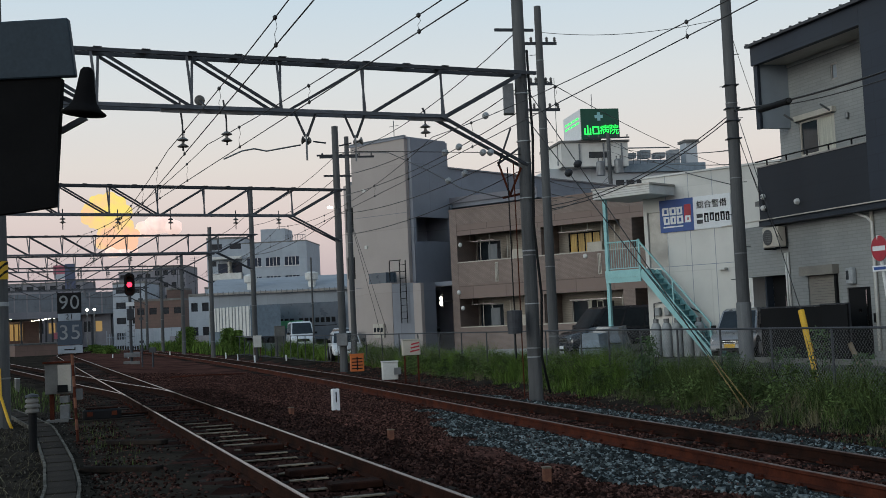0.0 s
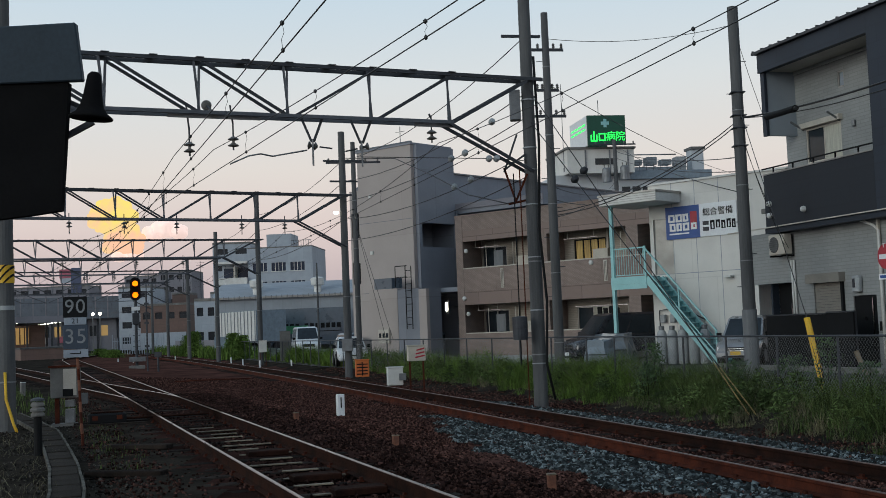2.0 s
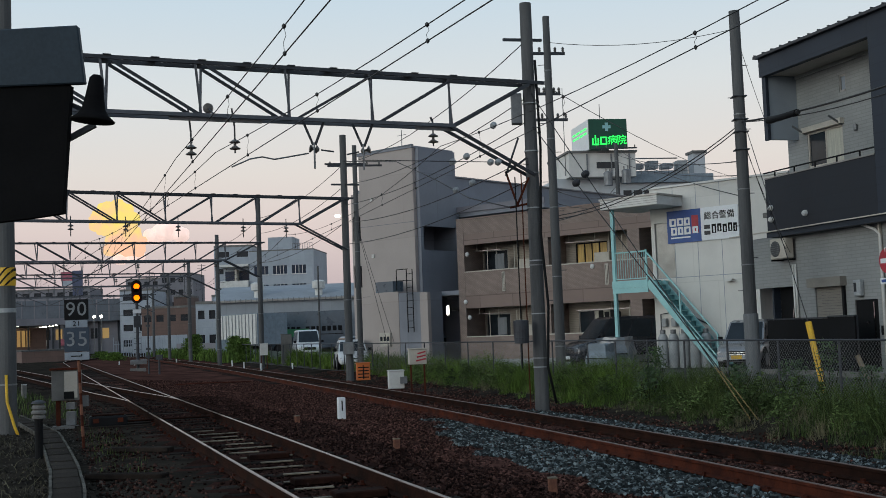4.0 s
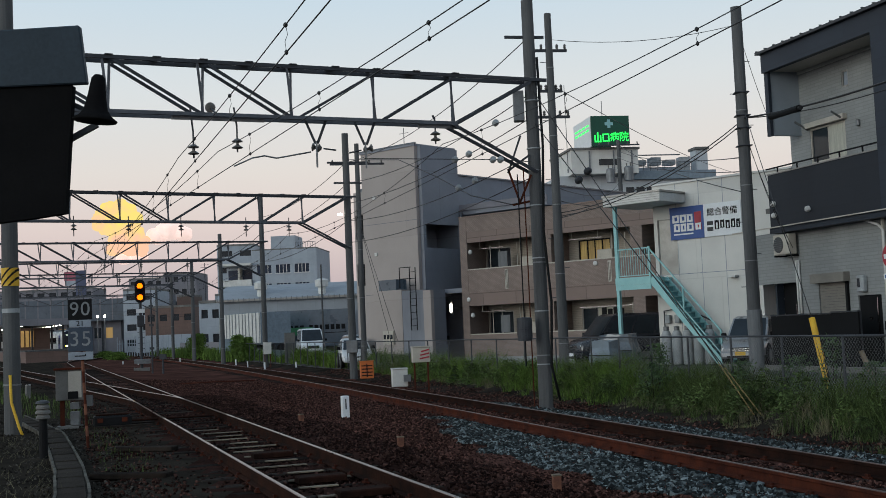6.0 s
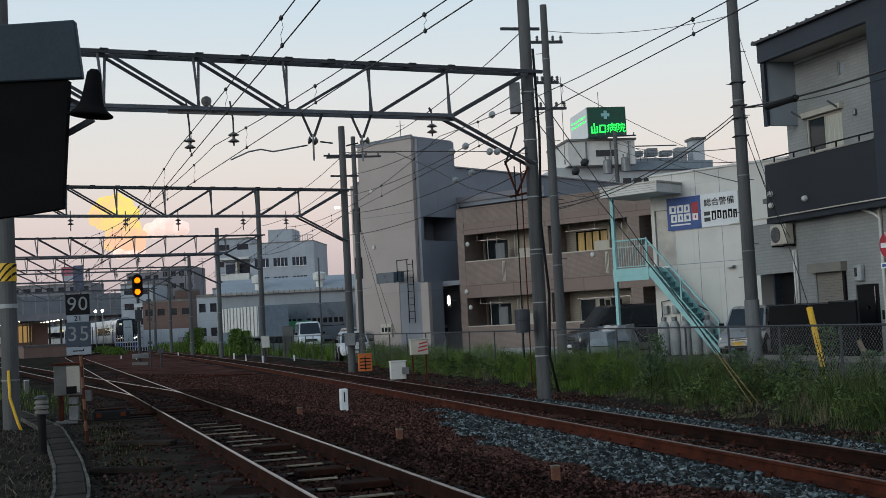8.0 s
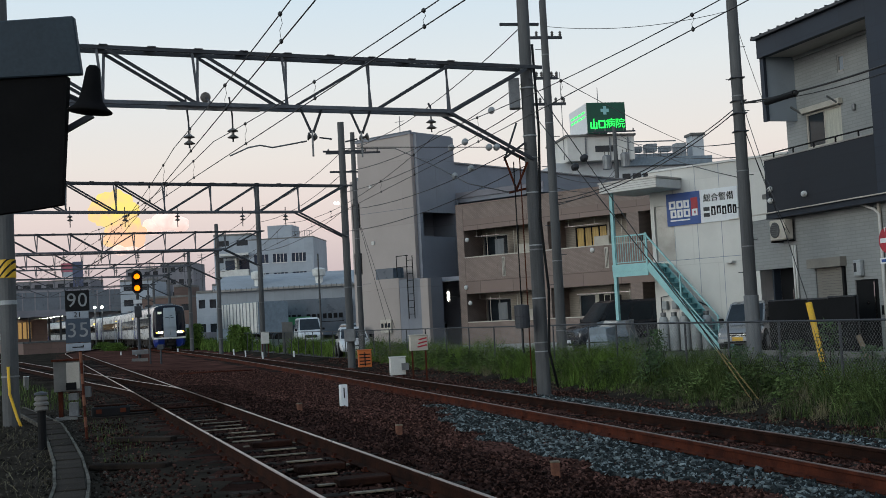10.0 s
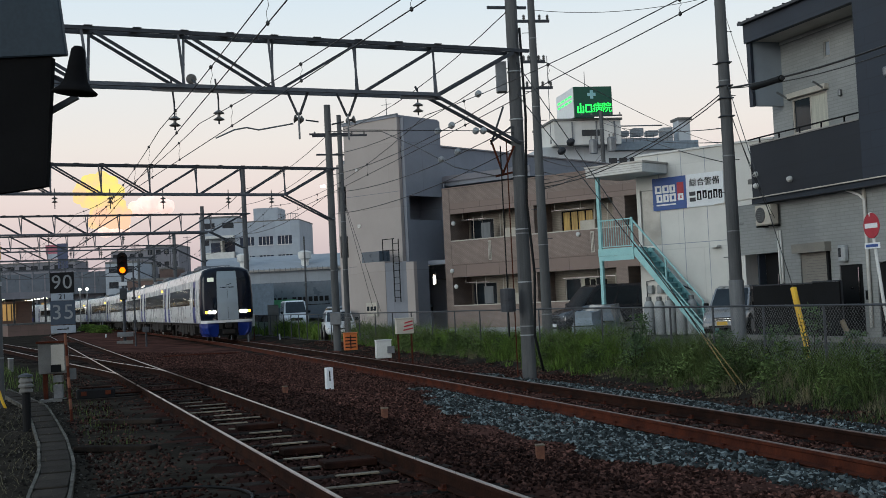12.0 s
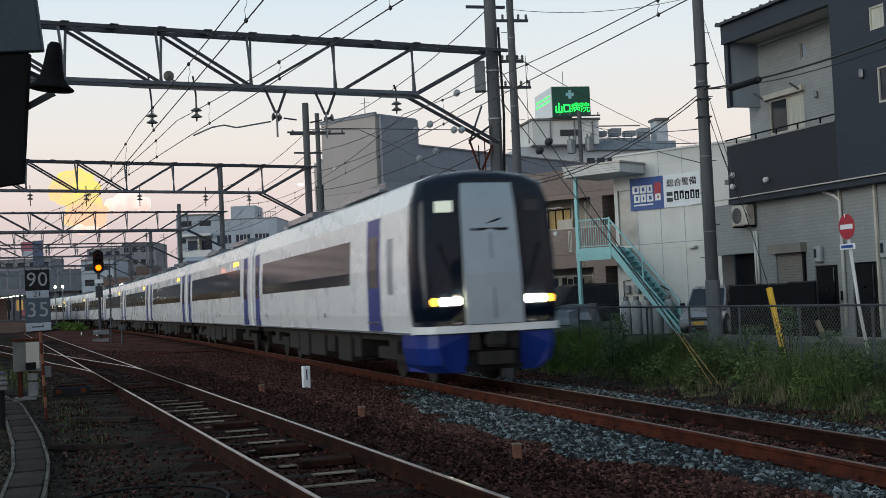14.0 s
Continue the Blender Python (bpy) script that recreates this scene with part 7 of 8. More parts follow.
small_box("equipment_box", "pale grey control box in the grass", (-1.72, 35.6, -0.15), 10, 0.46, 0.3, 0.52, 0.1, M["whitemetal"], lambda c: boxpart("side_unit", (0.1, 0.3, -0.28, -0.153, 0.25, 0.45), M["galv"], c))
small_box("equipment_box", "cream box with red stripes on rusty legs", (-1.0, 33.5, -0.15), 10, 0.50, 0.25, 0.42, 0.85, M["cream"], lambda c: [barpart("red_stripe", (-0.05 + k * 0.02, -0.128, 0.95 + k * 0.1), (0.22, -0.128, 1.0 + k * 0.1), 0.01, 0.04, M["red"], c) for k in range(3)])
small_box("equipment_box", "tall grey cabinet beside the main line", (-9.8, 70.5, -0.1), 10, 0.62, 0.5, 1.75, 0.1, M["concrete"])
small_box("equipment_box", "pale cabinet at the foot of a gantry pole", (-10.9, 69.0, 0.0), 10, 0.45, 0.3, 0.65, 0.6, M["whitemetal"])
small_box("equipment_box", "large pale blue cabinet beside the main line", (-19.3, 100.0, -0.1), 10, 1.05, 0.8, 1.6, 0.05, M["tarp"])
rp = thing("relay_mast", "slim dark mast with small fittings", "mast", pose(-15.8, 62.0, 0))
rodpart("mast", (0, 0, -0.1), (0, 0, 4.1), 0.045, M["steel"], rp)
for z in (3.4, 2.9, 2.4, 1.2, 0.8):
    boxpart("fitting", (-0.1, 0.1, -0.08, 0.08, z, z + 0.12), M["steel"], rp)
rp = thing("relay_mast", "short dark post with a box", "mast", pose(-15.0, 61.0, 0))
rodpart("mast", (0, 0, -0.1), (0, 0, 0.95), 0.05, M["steel"], rp)
boxpart("fitting", (-0.16, 0.16, -0.1, 0.1, 0.7, 0.95), M["steel"], rp)

sr = tagged(tube("signal_rod", [Vector((-9.9, 42.6, 0.06)), Vector((-8.6, 43.0, 0.07)), Vector((-7.3, 43.1, 0.05))], 0.022, M["rust"], None, 6), "rusty signal rod lying on the ballast", "signal rod")

# point machine and loose timbers at the switch
pm = thing("point_machine", "dark point machine with rods beside the switch", "point machine", pose(-6.55, 22.6, 0.05, 0, 0, 18))
bm = bmesh.new()
box(bm, -0.35, 0.35, -0.18, 0.18, 0, 0.2)
soften(bm, 0.03)
part("housing", bm, M["black"], pm)
boxpart("cover", (-0.30, 0.30, -0.13, 0.13, 0.202, 0.235), M["raildark"], pm, bevel=0.01)
for x in (-0.22, 0.22):
    boxpart("hinge", (x - 0.05, x + 0.05, -0.2, -0.182, 0.08, 0.16), M["rust"], pm)
for y in (-0.28, 0.28):
    boxpart("base_timber", (-0.6, 0.9, y - 0.08, y + 0.08, -0.06, 0.02), M["timber"], pm)
rodpart("throw_rod", (0.35, 0, 0.08), (1.9, 0, 0.08), 0.02, M["raildark"], pm)
rodpart("throw_rod", (0.35, 0.2, 0.06), (1.9, 0.2, 0.06), 0.02, M["steel"], pm)
for k, (x, y, a, l) in enumerate(((-4.55, 17.3, -18, 0.5), (-3.85, 14.0, -14, 0.5))):
    tb = thing("loose_timber", "dark weathered timber lying beside the track", "timber", pose(x, y, ground_z(x, y) + 0.0, 0, 0, a), group="loose timbers")
    bm = bmesh.new()
    box(bm, -l, l, -0.09, 0.09, 0, 0.07)
    soften(bm, 0.012)
    part("baulk", bm, M["timber"], tb)
hose = tube("cable_loop", [Vector((-2.3 + 0.7 * math.cos(a), 9.75 + 0.9 * math.sin(a), 0.05)) for a in [k * 0.16 for k in range(-2, 26)]], 0.014, M["black"], None, 6)
tagged(hose, "black cable loop lying on the ballast", "cable")
for x, y in ((-1.5, 12.8), (-0.95, 11.6), (-2.45, 15.6)):
    cv = thing("guard_block", "pale timber block between the rails", "timber block", pose(x, y, 0.035, 0, 0, 20), group="blocks between the rails")
    bm = bmesh.new()
    box(bm, -0.26, 0.26, -0.13, 0.13, 0, 0.075)
    soften(bm, 0.012)
    part("block", bm, M["raildark"], cv)
for k in range(16):
    y = 10.2 + k * 0.68
    pl = thing("switch_timber", "pale worn timber end beside the near rail", "timber", pose(left_x(y) + (0.12 if k % 3 else -0.05), y + 0.05, 0.048, 0, 0, 19.3), group="worn switch timbers")
    bm = bmesh.new()
    w = 0.20 if k % 2 else 0.34
    box(bm, -w, w, -0.045, 0.045, 0, 0.012)
    part("worn_face", bm, M["paletimber"], pl)


# ---- platform roof corner and loudspeaker overhead ----
def eave():
    e = thing("platform_shelter", "dark shelter eave with a black hanging panel", "shelter", pose(0, 0, 0), kind="structure")
    bm = bmesh.new()
    loft(bm, [[(-4.4, y, 3.265), (-2.285, y, 3.265), (-2.325, y, 3.645), (-4.4, y, 3.61)] for y in (7.5, 7.56)])
    soften(bm, 0.008)
    part("fascia", bm, M["eaveblue"], e, "slate blue metal fascia")
    bm = bmesh.new()
    vs = [(-4.4, 3.262), (-2.385, 3.262), (-2.45, 2.44), (-2.62, 2.42), (-4.4, 2.26)]
    loft(bm, [[(x, y, z) for x, z in vs] for y in (7.53, 7.6)])
    part("hanging_panel", bm, M["void"], e, "matt black hanging panel")
    barpart("bracket", (-2.5, 7.63, 3.2), (-2.26, 7.63, 3.08), 0.03, 0.03, M["steel"], e)
    barpart("bracket", (-2.5, 7.63, 2.90), (-2.26, 7.63, 3.02), 0.035, 0.035, M["steel"], e)
    barpart("support", (-4.3, 8.1, 0.0), (-4.3, 8.1, 3.63), 0.15, 0.15, M["steel"], e)


eave()
ls = thing("loudspeaker", "dark horn loudspeaker under the eave", "loudspeaker", pose(-2.225, 7.45, 2.985, 0, 6, 0))
bm = bmesh.new()
lathe(bm, [(0.135, 0.02), (0.14, 0.03), (0.10, 0.06), (0.074, 0.10), (0.058, 0.18), (0.042, 0.30), (0.025, 0.32)], 20)
part("horn", bm, M["void"], ls, smooth=True)


# ---- signs, guards, tanks and clutter by the street ----
rs = thing("road_sign", "red no-entry disc on a leaning white post", "road sign", pose(9.50, 25.0, 0))
tube("post", [Vector((0.0, 0, -0.1)), Vector((-0.16, 0, 1.0)), Vector((-0.34, 0, 3.0))], 0.035, M["whitemetal"], rs, 10)
dsk = new("disc")
dsk.parent = rs
dsk.matrix_basis = pose(-0.34, -0.05, 2.72, 0, 0, -74)
bm = bmesh.new()
lathe(bm, [(0.02, -0.012), (0.265, -0.012), (0.27, 0.0), (0.02, 0.004)], 28, (0, 0, 0), "Y")
part("plate", bm, M["red"], dsk)
boxpart("white_bar", (-0.21, 0.21, -0.018, -0.0125, -0.05, 0.05), M["signwhite"], dsk)
boxpart("lower_plate", (-0.25, 0.25, -0.02, 0.0, -0.48, -0.36), M["signwhite"], dsk, "small white plate with dark bars")
boxpart("plate_bars", (-0.2, 0.2, -0.026, -0.021, -0.45, -0.39), M["bluesign"], dsk)
for p, q, w, lb, mt in (((7.33, 24.6, 1.5), (7.47, 24.2, 0.0), 0.065, "yellow plastic guy-wire guard behind the fence", "yellow"), ((7.62, 22.6, 0.85), (7.86, 22.4, 0.0), 0.05, "wooden stake leaning at the fence", "paletimber")):
    gd = thing("guy_guard", lb, "guy guard", group="guards along the fence")
    rodpart("tube", p, q, w, M[mt], gd, n=12)
    if mt == "yellow":
        tube("stay", [Vector(p), Vector((8.2, 32.5, 7.2))], 0.01, M["wire"], gd, 5)
Dm = pose(9.57, 36.6, 0, 0, 0, -71.53)
sc = thing("screen_fence", "black panel screen in front of the grey house", "screen", Dm)
for x0, x1, z1 in ((1.0, 3.9, 1.55), (3.903, 5.05, 1.58)):
    boxpart("panel", (x0, x1, -0.55, -0.5, 0.12, z1), M["black"], sc)
    boxpart("cap", (x0, x1, -0.57, -0.48, z1 + 0.002, z1 + 0.04), M["steel"], sc)
for x in (1.0, 2.4, 3.9, 4.98):
    boxpart("post", (x, x + 0.06, -0.497, -0.43, 0, 1.6), M["steel"], sc)
bw = thing("block_wall", "low pale concrete block kerb wall", "wall", Dm, kind="structure")
bm = bmesh.new()
box(bm, -0.39, 0.39, -0.07, 0.07, 0, 0.19)
soften(bm, 0.012)
bl = bpy.data.meshes.new("block")
bm.to_mesh(bl)
bm.free()
bl.materials.append(M["concrete"])
for k in range(12):
    sharedpart("block", bl, pose(-0.9 + k * 0.8, -0.9, -0.05), bw)
Om = pose(7.25, 43.5, 0, 0, 0, -42.27)
gc = None
for k in range(5):
    m = Om @ pose(0.95 + k * 0.43, -0.75, 0)
    if gc is None:
        gc = thing("gas_cylinder", "grey upright gas cylinder chained below the stair", "gas cylinder", m, group="gas cylinders")
        bm = bmesh.new()
        lathe(bm, [(0.16, 0), (0.18, 0.03), (0.18, 1.05), (0.13, 1.18), (0.05, 1.22)], 16)
        part("shell", bm, M["cylgrey"], gc, smooth=True)
        bm = bmesh.new()
        lathe(bm, [(0.09, 0), (0.1, 0.02), (0.1, 0.14), (0.09, 0.15)], 12, (0, 0, 1.2))
        part("valve_guard", bm, M["galv"], gc)
    else:
        copy_thing(gc, m)
wl_ = thing("wall_lamp", "lit white lamp beside the tower entrance", "wall lamp", pose(0.6, 53.0, 0, 0, 0, -40.76))
bm = bmesh.new()
box(bm, -1.64, -1.53, 0.62, 0.72, 2.32, 2.76)
soften(bm, 0.04, 2)
part("diffuser", bm, M["lamp_white"], wl_)
boxpart("back_plate", (-1.66, -1.51, 0.723, 0.76, 2.25, 2.85), M["galv"], wl_)
boxpart("arm", (-1.61, -1.56, 0.763, 1.6, 2.5, 2.56), M["galv"], wl_)


# ---- vehicles ----
def vehicle(label, m, L, W, H, hood, paint, van=True, group="parked vehicles"):
    """A parked car, x forward: a lofted lower body with wheel arches and a separate glasshouse, lamps, wheels and plate."""
    c = thing("parked_car", label, "car", m, group=group)
    zb, belt, w = 0.26, H * (0.54 if van else 0.58), W / 2
    back, nose = -L / 2, L / 2
    cowl = nose - hood

    def low(x, k, top):
        return [(x, -w * 0.86 * k, zb), (x, w * 0.86 * k, zb), (x, w * 0.98 * k, zb + 0.12), (x, w * k, top * 0.72), (x, w * 0.97 * k, top - 0.06), (x, w * 0.86 * k, top),
                (x, -w * 0.86 * k, top), (x, -w * 0.97 * k, top - 0.06), (x, -w * k, top * 0.72), (x, -w * 0.98 * k, zb + 0.12)]
    bm = bmesh.new()
    loft(bm, [low(back, 0.90, belt - 0.08), low(back + 0.12, 0.98, belt), low(cowl - 0.1, 1.0, belt + 0.02), low(nose - 0.45, 0.99, belt - 0.05), low(nose - 0.12, 0.93, belt - 0.15), low(nose, 0.82, belt - 0.27)])
    body = part("body", bm, paint, c, smooth=True)

    rear = 0.12 if van else 0.55
    bm = bmesh.new()
    ring0 = [(back + 0.06, -w * 0.92, belt - 0.02), (back + 0.06, w * 0.92, belt - 0.02), (cowl + 0.05, w * 0.92, belt), (cowl + 0.05, -w * 0.92, belt)]
    ring1 = [(back + rear, -w * 0.79, H - 0.08), (back + rear, w * 0.79, H - 0.08), (cowl - 0.62, w * 0.79, H - 0.08), (cowl - 0.62, -w * 0.79, H - 0.08)]
    ring2 = [(back + rear + 0.15, -w * 0.68, H), (back + rear + 0.15, w * 0.68, H), (cowl - 0.85, w * 0.68, H), (cowl - 0.85, -w * 0.68, H)]
    loft(bm, [ring0, ring1, ring2])
    part("cabin", bm, paint, c)

    def pane(name, a, b, u0, u1, v0, v1, out):
        """A glass plate on the cabin side between the lower edge a and the upper edge b."""
        a0, a1, b0, b1 = (Vector(p) for p in (*a, *b))
        def at(u, v):
            return a0.lerp(a1, u).lerp(b0.lerp(b1, u), v)
        bm = bmesh.new()
        q = [at(u0, v0), at(u1, v0), at(u1, v1), at(u0, v1)]
        o = Vector(out) * 0.012
        loft(bm, [[p - o * 0.3 for p in q], [p + o for p in q]])
        return part(name, bm, M["glass"], c)
    pane("windscreen", (ring0[2], ring0[3]), (ring1[2], ring1[3]), 0.05, 0.95, 0.10, 0.97, (0.8, 0, 0.6))
    pane("rear_window", (ring0[0], ring0[1]), (ring1[0], ring1[1]), 0.08, 0.92, 0.18, 0.92, (-1, 0, 0.2))
    for s in (-1, 1):
        a = (ring0[1], ring0[2]) if s > 0 else (ring0[0], ring0[3])
        b = (ring1[1], ring1[2]) if s > 0 else (ring1[0], ring1[3])
        for u0, u1 in ((0.05, 0.33), (0.36, 0.62), (0.65, 0.93)):
            pane("side_window", a, b, u0, u1, 0.12, 0.92, (0, s, 0.1))
        bm = bmesh.new()
        box(bm, nose - 0.22, nose - 0.03, s * w * 0.66 - 0.16, s * w * 0.66 + 0.16, belt - 0.40, belt - 0.22)
        soften(bm, 0.035, 2)
        hl = part("headlight", bm, M["chrome"], c, "clear headlight")
        boxpart("lens", (nose - 0.028, nose - 0.012, s * w * 0.66 - 0.12, s * w * 0.66 + 0.12, belt - 0.37, belt - 0.26), M["signwhite"], hl)
        boxpart("tail_lamp", (back - 0.01, back + 0.08, s * w * 0.80 - 0.08, s * w * 0.80 + 0.08, belt - 0.35, belt - 0.1), M["red"], c, bevel=0.02)
        boxpart("mirror", (cowl - 0.25, cowl - 0.12, s * (w + 0.08) - 0.08, s * (w + 0.08) + 0.08, belt + 0.05, belt + 0.2), M["black"], c, bevel=0.02)
        boxpart("door_handle", (0.1, 0.28, s * w * 0.99 - 0.015, s * w * 0.99 + 0.015, belt - 0.16, belt - 0.13), M["chrome"], c)
        for x in (back + 0.68, nose - 0.78):
            bm = bmesh.new()
            lathe(bm, [(0.05, -0.02), (0.37, -0.02), (0.37, 0.02), (0.05, 0.02)], 20, (x, s * (w - 0.015), 0.34), "Y")
            part("wheel_arch", bm, M["black"], c)
            bm = bmesh.new()
            lathe(bm, [(0.1, -0.1), (0.29, -0.1), (0.31, -0.06), (0.31, 0.06), (0.29, 0.1), (0.1, 0.1)], 18, (x, s * (w - 0.06), 0.31), "Y")
            wh = part("wheel", bm, M["rubber"], c)
            bm = bmesh.new()
            lathe(bm, [(0.02, -0.105), (0.19, -0.105), (0.2, 0.105), (0.02, 0.105)], 14, (x, s * (w - 0.055), 0.31), "Y")
            part("rim", bm, M["galv"], wh)
    boxpart("grille", (nose - 0.1, nose + 0.012, -w * 0.48, w * 0.48, belt - 0.46, belt - 0.26), M["black"], c, "black radiator grille", bevel=0.02)
    for k in range(3):
        boxpart("grille_bar", (nose - 0.05, nose + 0.025, -w * 0.46, w * 0.46, belt - 0.44 + k * 0.06, belt - 0.415 + k * 0.06), M["chrome"], c)
    boxpart("bumper", (nose - 0.2, nose + 0.06, -w * 0.90, w * 0.90, zb, zb + 0.22), paint, c, bevel=0.05)
    boxpart("air_intake", (nose + 0.055, nose + 0.066, -w * 0.6, w * 0.6, zb + 0.03, zb + 0.08), M["black"], c)
    boxpart("plate", (nose + 0.062, nose + 0.072, -0.17, 0.17, zb + 0.09, zb + 0.21), M["yellow"] if paint is M["carsilver"] else M["signwhite"], c, "registration plate with a plain bar")
    return c


vehicle("silver compact sport utility car parked between the houses", pose(9.85, 39.75, 0, 0, 0, -118), 3.3, 1.45, 1.6, 0.9, M["carsilver"])
vehicle("black tall minivan parked behind the stair", pose(6.5, 46.3, 0, 0, 0, -160), 4.4, 1.7, 1.9, 0.8, M["cardark"])
vehicle("white delivery van with roof rack in the yard", pose(-10.3, 84.5, 0, 0, 0, -78), 4.6, 1.75, 2.05, 0.6, M["carwhite"])
vehicle("white hatchback in the yard", pose(-4.75, 56.0, 0, 0, 0, -80), 3.2, 1.46, 1.36, 0.85, M["carwhite"], van=False)
vehicle("dark car behind the white hatchback", pose(-5.6, 71.5, 0, 0, 0, -65), 4.3, 1.7, 1.5, 1.0, M["cardark"], van=False)
vehicle("pale blue car parked by the flats", pose(-0.6, 57.5, 0, 0, 0, 200), 4.0, 1.65, 1.4, 0.9, M["tarp"], van=False)


def tarp_load(p, rz, w, d, h, mat, label):
    t = thing("covered_load", label, "covered load", pose(*p, 0, 0, rz), group="covered loads in the yard")
    bm = bmesh.new()
    box(bm, -w / 2, w / 2, -d / 2, d / 2, 0, h)
    bmesh.ops.subdivide_edges(bm, edges=bm.edges[:], cuts=3, use_grid_fill=True)
    for v in bm.verts:
        k = noise.noise(v.co * 3.1 + Vector(p)) * 0.08
        v.co += Vector((k, k * 0.6, k if v.co.z > 0.05 else 0))
        if v.co.z > h * 0.6:
            v.co.x *= 0.82
            v.co.y *= 0.8
    part("cover", bm, mat, t, smooth=False)
    barpart("strap", (-w / 2 - 0.03, -d / 2 - 0.06, h * 0.5), (w / 2 + 0.03, -d / 2 - 0.06, h * 0.5), 0.03, 0.03, M["black"], t)


tarp_load((5.1, 41.0, 0), -35, 0.85, 0.8, 0.95, M["tarp"], "pale tarpaulin-covered motorcycle in the yard")
tarp_load((5.75, 42.4, 0), -30, 1.3, 0.9, 1.15, M["cargrey"], "blue-grey covered load beside the stair post")
tarp_load((7.0, 42.6, 0), -42, 0.9, 0.5, 0.5, M["concrete"], "pale covered bundle by the wall")


# ---- hospital with its lit roof sign ----
def hospital():
    h = thing("hospital", "white hospital block with stepped roofs", "hospital building", pose(13.3, 112, 0, 0, 0, 10))
    wt = M["hospwhite"]
    boxpart("main_block", (-2.5, 13.2, 2.0, 20, 0, 15.7), wt, h)
    boxpart("penthouse", (-1.5, 5.1, 0.6, 8, 15.703, 18.0), M["white"], h)
    boxpart("side_block", (5.12, 11.2, 4.5, 12, 15.703, 16.7), wt, h)
    boxpart("parapet", (4.0, 13.3, 1.6, 1.95, 15.2, 16.0), M["tarp"], h, "pale blue parapet")
    boxpart("chimney", (11.9, 13.1, 3, 4.5, 15.703, 18.2), wt, h, "square rooftop chimney")
    boxpart("chimney_cap", (11.75, 13.25, 2.8, 4.7, 18.203, 18.45), M["concrete"], h)
    for k in range(9):
        boxpart("window", (4.2 + k * 1.05, 5.0 + k * 1.05, 1.93, 1.997, 13.4, 14.5), M["glass"], h)
    boxpart("window", (1.2, 3.2, 0.55, 0.597, 16.5, 17.1), M["glass"], h)
    for k in range(10):
        rodpart("roof_rail_post", (4.8 + k * 0.7, 2.3, 15.703), (4.8 + k * 0.7, 2.3, 16.9), 0.03, M["galv"], h, n=5)
    rodpart("roof_rail", (4.8, 2.3, 16.9), (11.1, 2.3, 16.9), 0.03, M["galv"], h, n=5)
    rodpart("roof_rail", (4.8, 2.3, 16.4), (11.1, 2.3, 16.4), 0.03, M["galv"], h, n=5)
    for k in range(4):
        boxpart("roof_unit", (5.6 + k * 1.5, 6.6 + k * 1.5, 2.6, 3.8, 16.703 if k < 3 else 15.703, 17.2 + 0.25 * (k % 2)), M["cylgrey"], h, "grey rooftop cooling unit")
    tube("roof_pipe", [(4.6, 1.4, 15.9), (4.6, 1.4, 17.3), (5.4, 1.4, 17.5), (9.6, 1.4, 17.5)], 0.06, M["galv"], h, 6)
    for x in (0.2, 2.6, 4.4):
        boxpart("drain_pipe", (x, x + 0.12, 0.5, 0.597, 15.8, 17.9), M["galv"], h)
    boxpart("penthouse_cap", (-1.65, 5.25, 0.45, 8.15, 18.003, 18.2), M["concrete"], h)
    s = thing("roof_sign", "dark green roof sign with glowing green characters", "illuminated sign", pose(13.3, 112, 0, 0, 0, 10) @ pose(0.35, -0.2, 18.25))
    boxpart("front_board", (0, 3.75, 0, 0.2, 0, 2.85), M["green"], s)
    boxpart("side_board", (-0.004, 0.18, 0.203, 6.0, 0, 2.85), M["signwhite"], s)
    boxpart("back_board", (0.2, 3.75, 5.8, 6.0, 0, 2.85), M["green"], s)
    for x in (0.3, 3.4):
        boxpart("leg", (x, x + 0.15, 0.9, 1.05, -0.25, 0), M["galv"], s)
    up = Matrix.Rotation(radians(90), 4, "X")
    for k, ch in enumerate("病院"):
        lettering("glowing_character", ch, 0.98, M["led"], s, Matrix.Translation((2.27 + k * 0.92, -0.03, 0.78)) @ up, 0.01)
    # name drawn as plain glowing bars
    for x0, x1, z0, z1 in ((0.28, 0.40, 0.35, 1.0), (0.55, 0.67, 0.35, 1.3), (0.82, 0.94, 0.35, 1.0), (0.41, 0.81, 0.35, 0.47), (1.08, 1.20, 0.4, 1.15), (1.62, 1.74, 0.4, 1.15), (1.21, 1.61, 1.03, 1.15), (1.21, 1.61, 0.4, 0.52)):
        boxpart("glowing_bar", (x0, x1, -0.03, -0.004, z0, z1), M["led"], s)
    boxpart("cross_bar", (1.35, 2.15, -0.02, -0.004, 1.95, 2.25), M["mint"], s)
    boxpart("cross_bar", (1.6, 1.9, -0.026, -0.003, 1.7, 2.5), M["mint"], s)
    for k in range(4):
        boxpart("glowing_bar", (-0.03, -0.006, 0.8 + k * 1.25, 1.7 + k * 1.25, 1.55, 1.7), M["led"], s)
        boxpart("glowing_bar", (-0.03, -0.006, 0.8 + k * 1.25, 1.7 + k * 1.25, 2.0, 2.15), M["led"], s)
    for x, z in ((-2.6, 24.5), (2.4, 22.8)):
        m = thing("antenna_mast", "thin rooftop antenna rod", "antenna", pose(13.3 + x * 0.7, 113.5, 16.0))
        rodpart("rod", (0, 0, 0), (0, 0, z - 16.0), 0.035, M["galv"], m, n=5)
        rodpart("base", (0, 0, 0), (0, 0, 0.4), 0.08, M["galv"], m)


hospital()


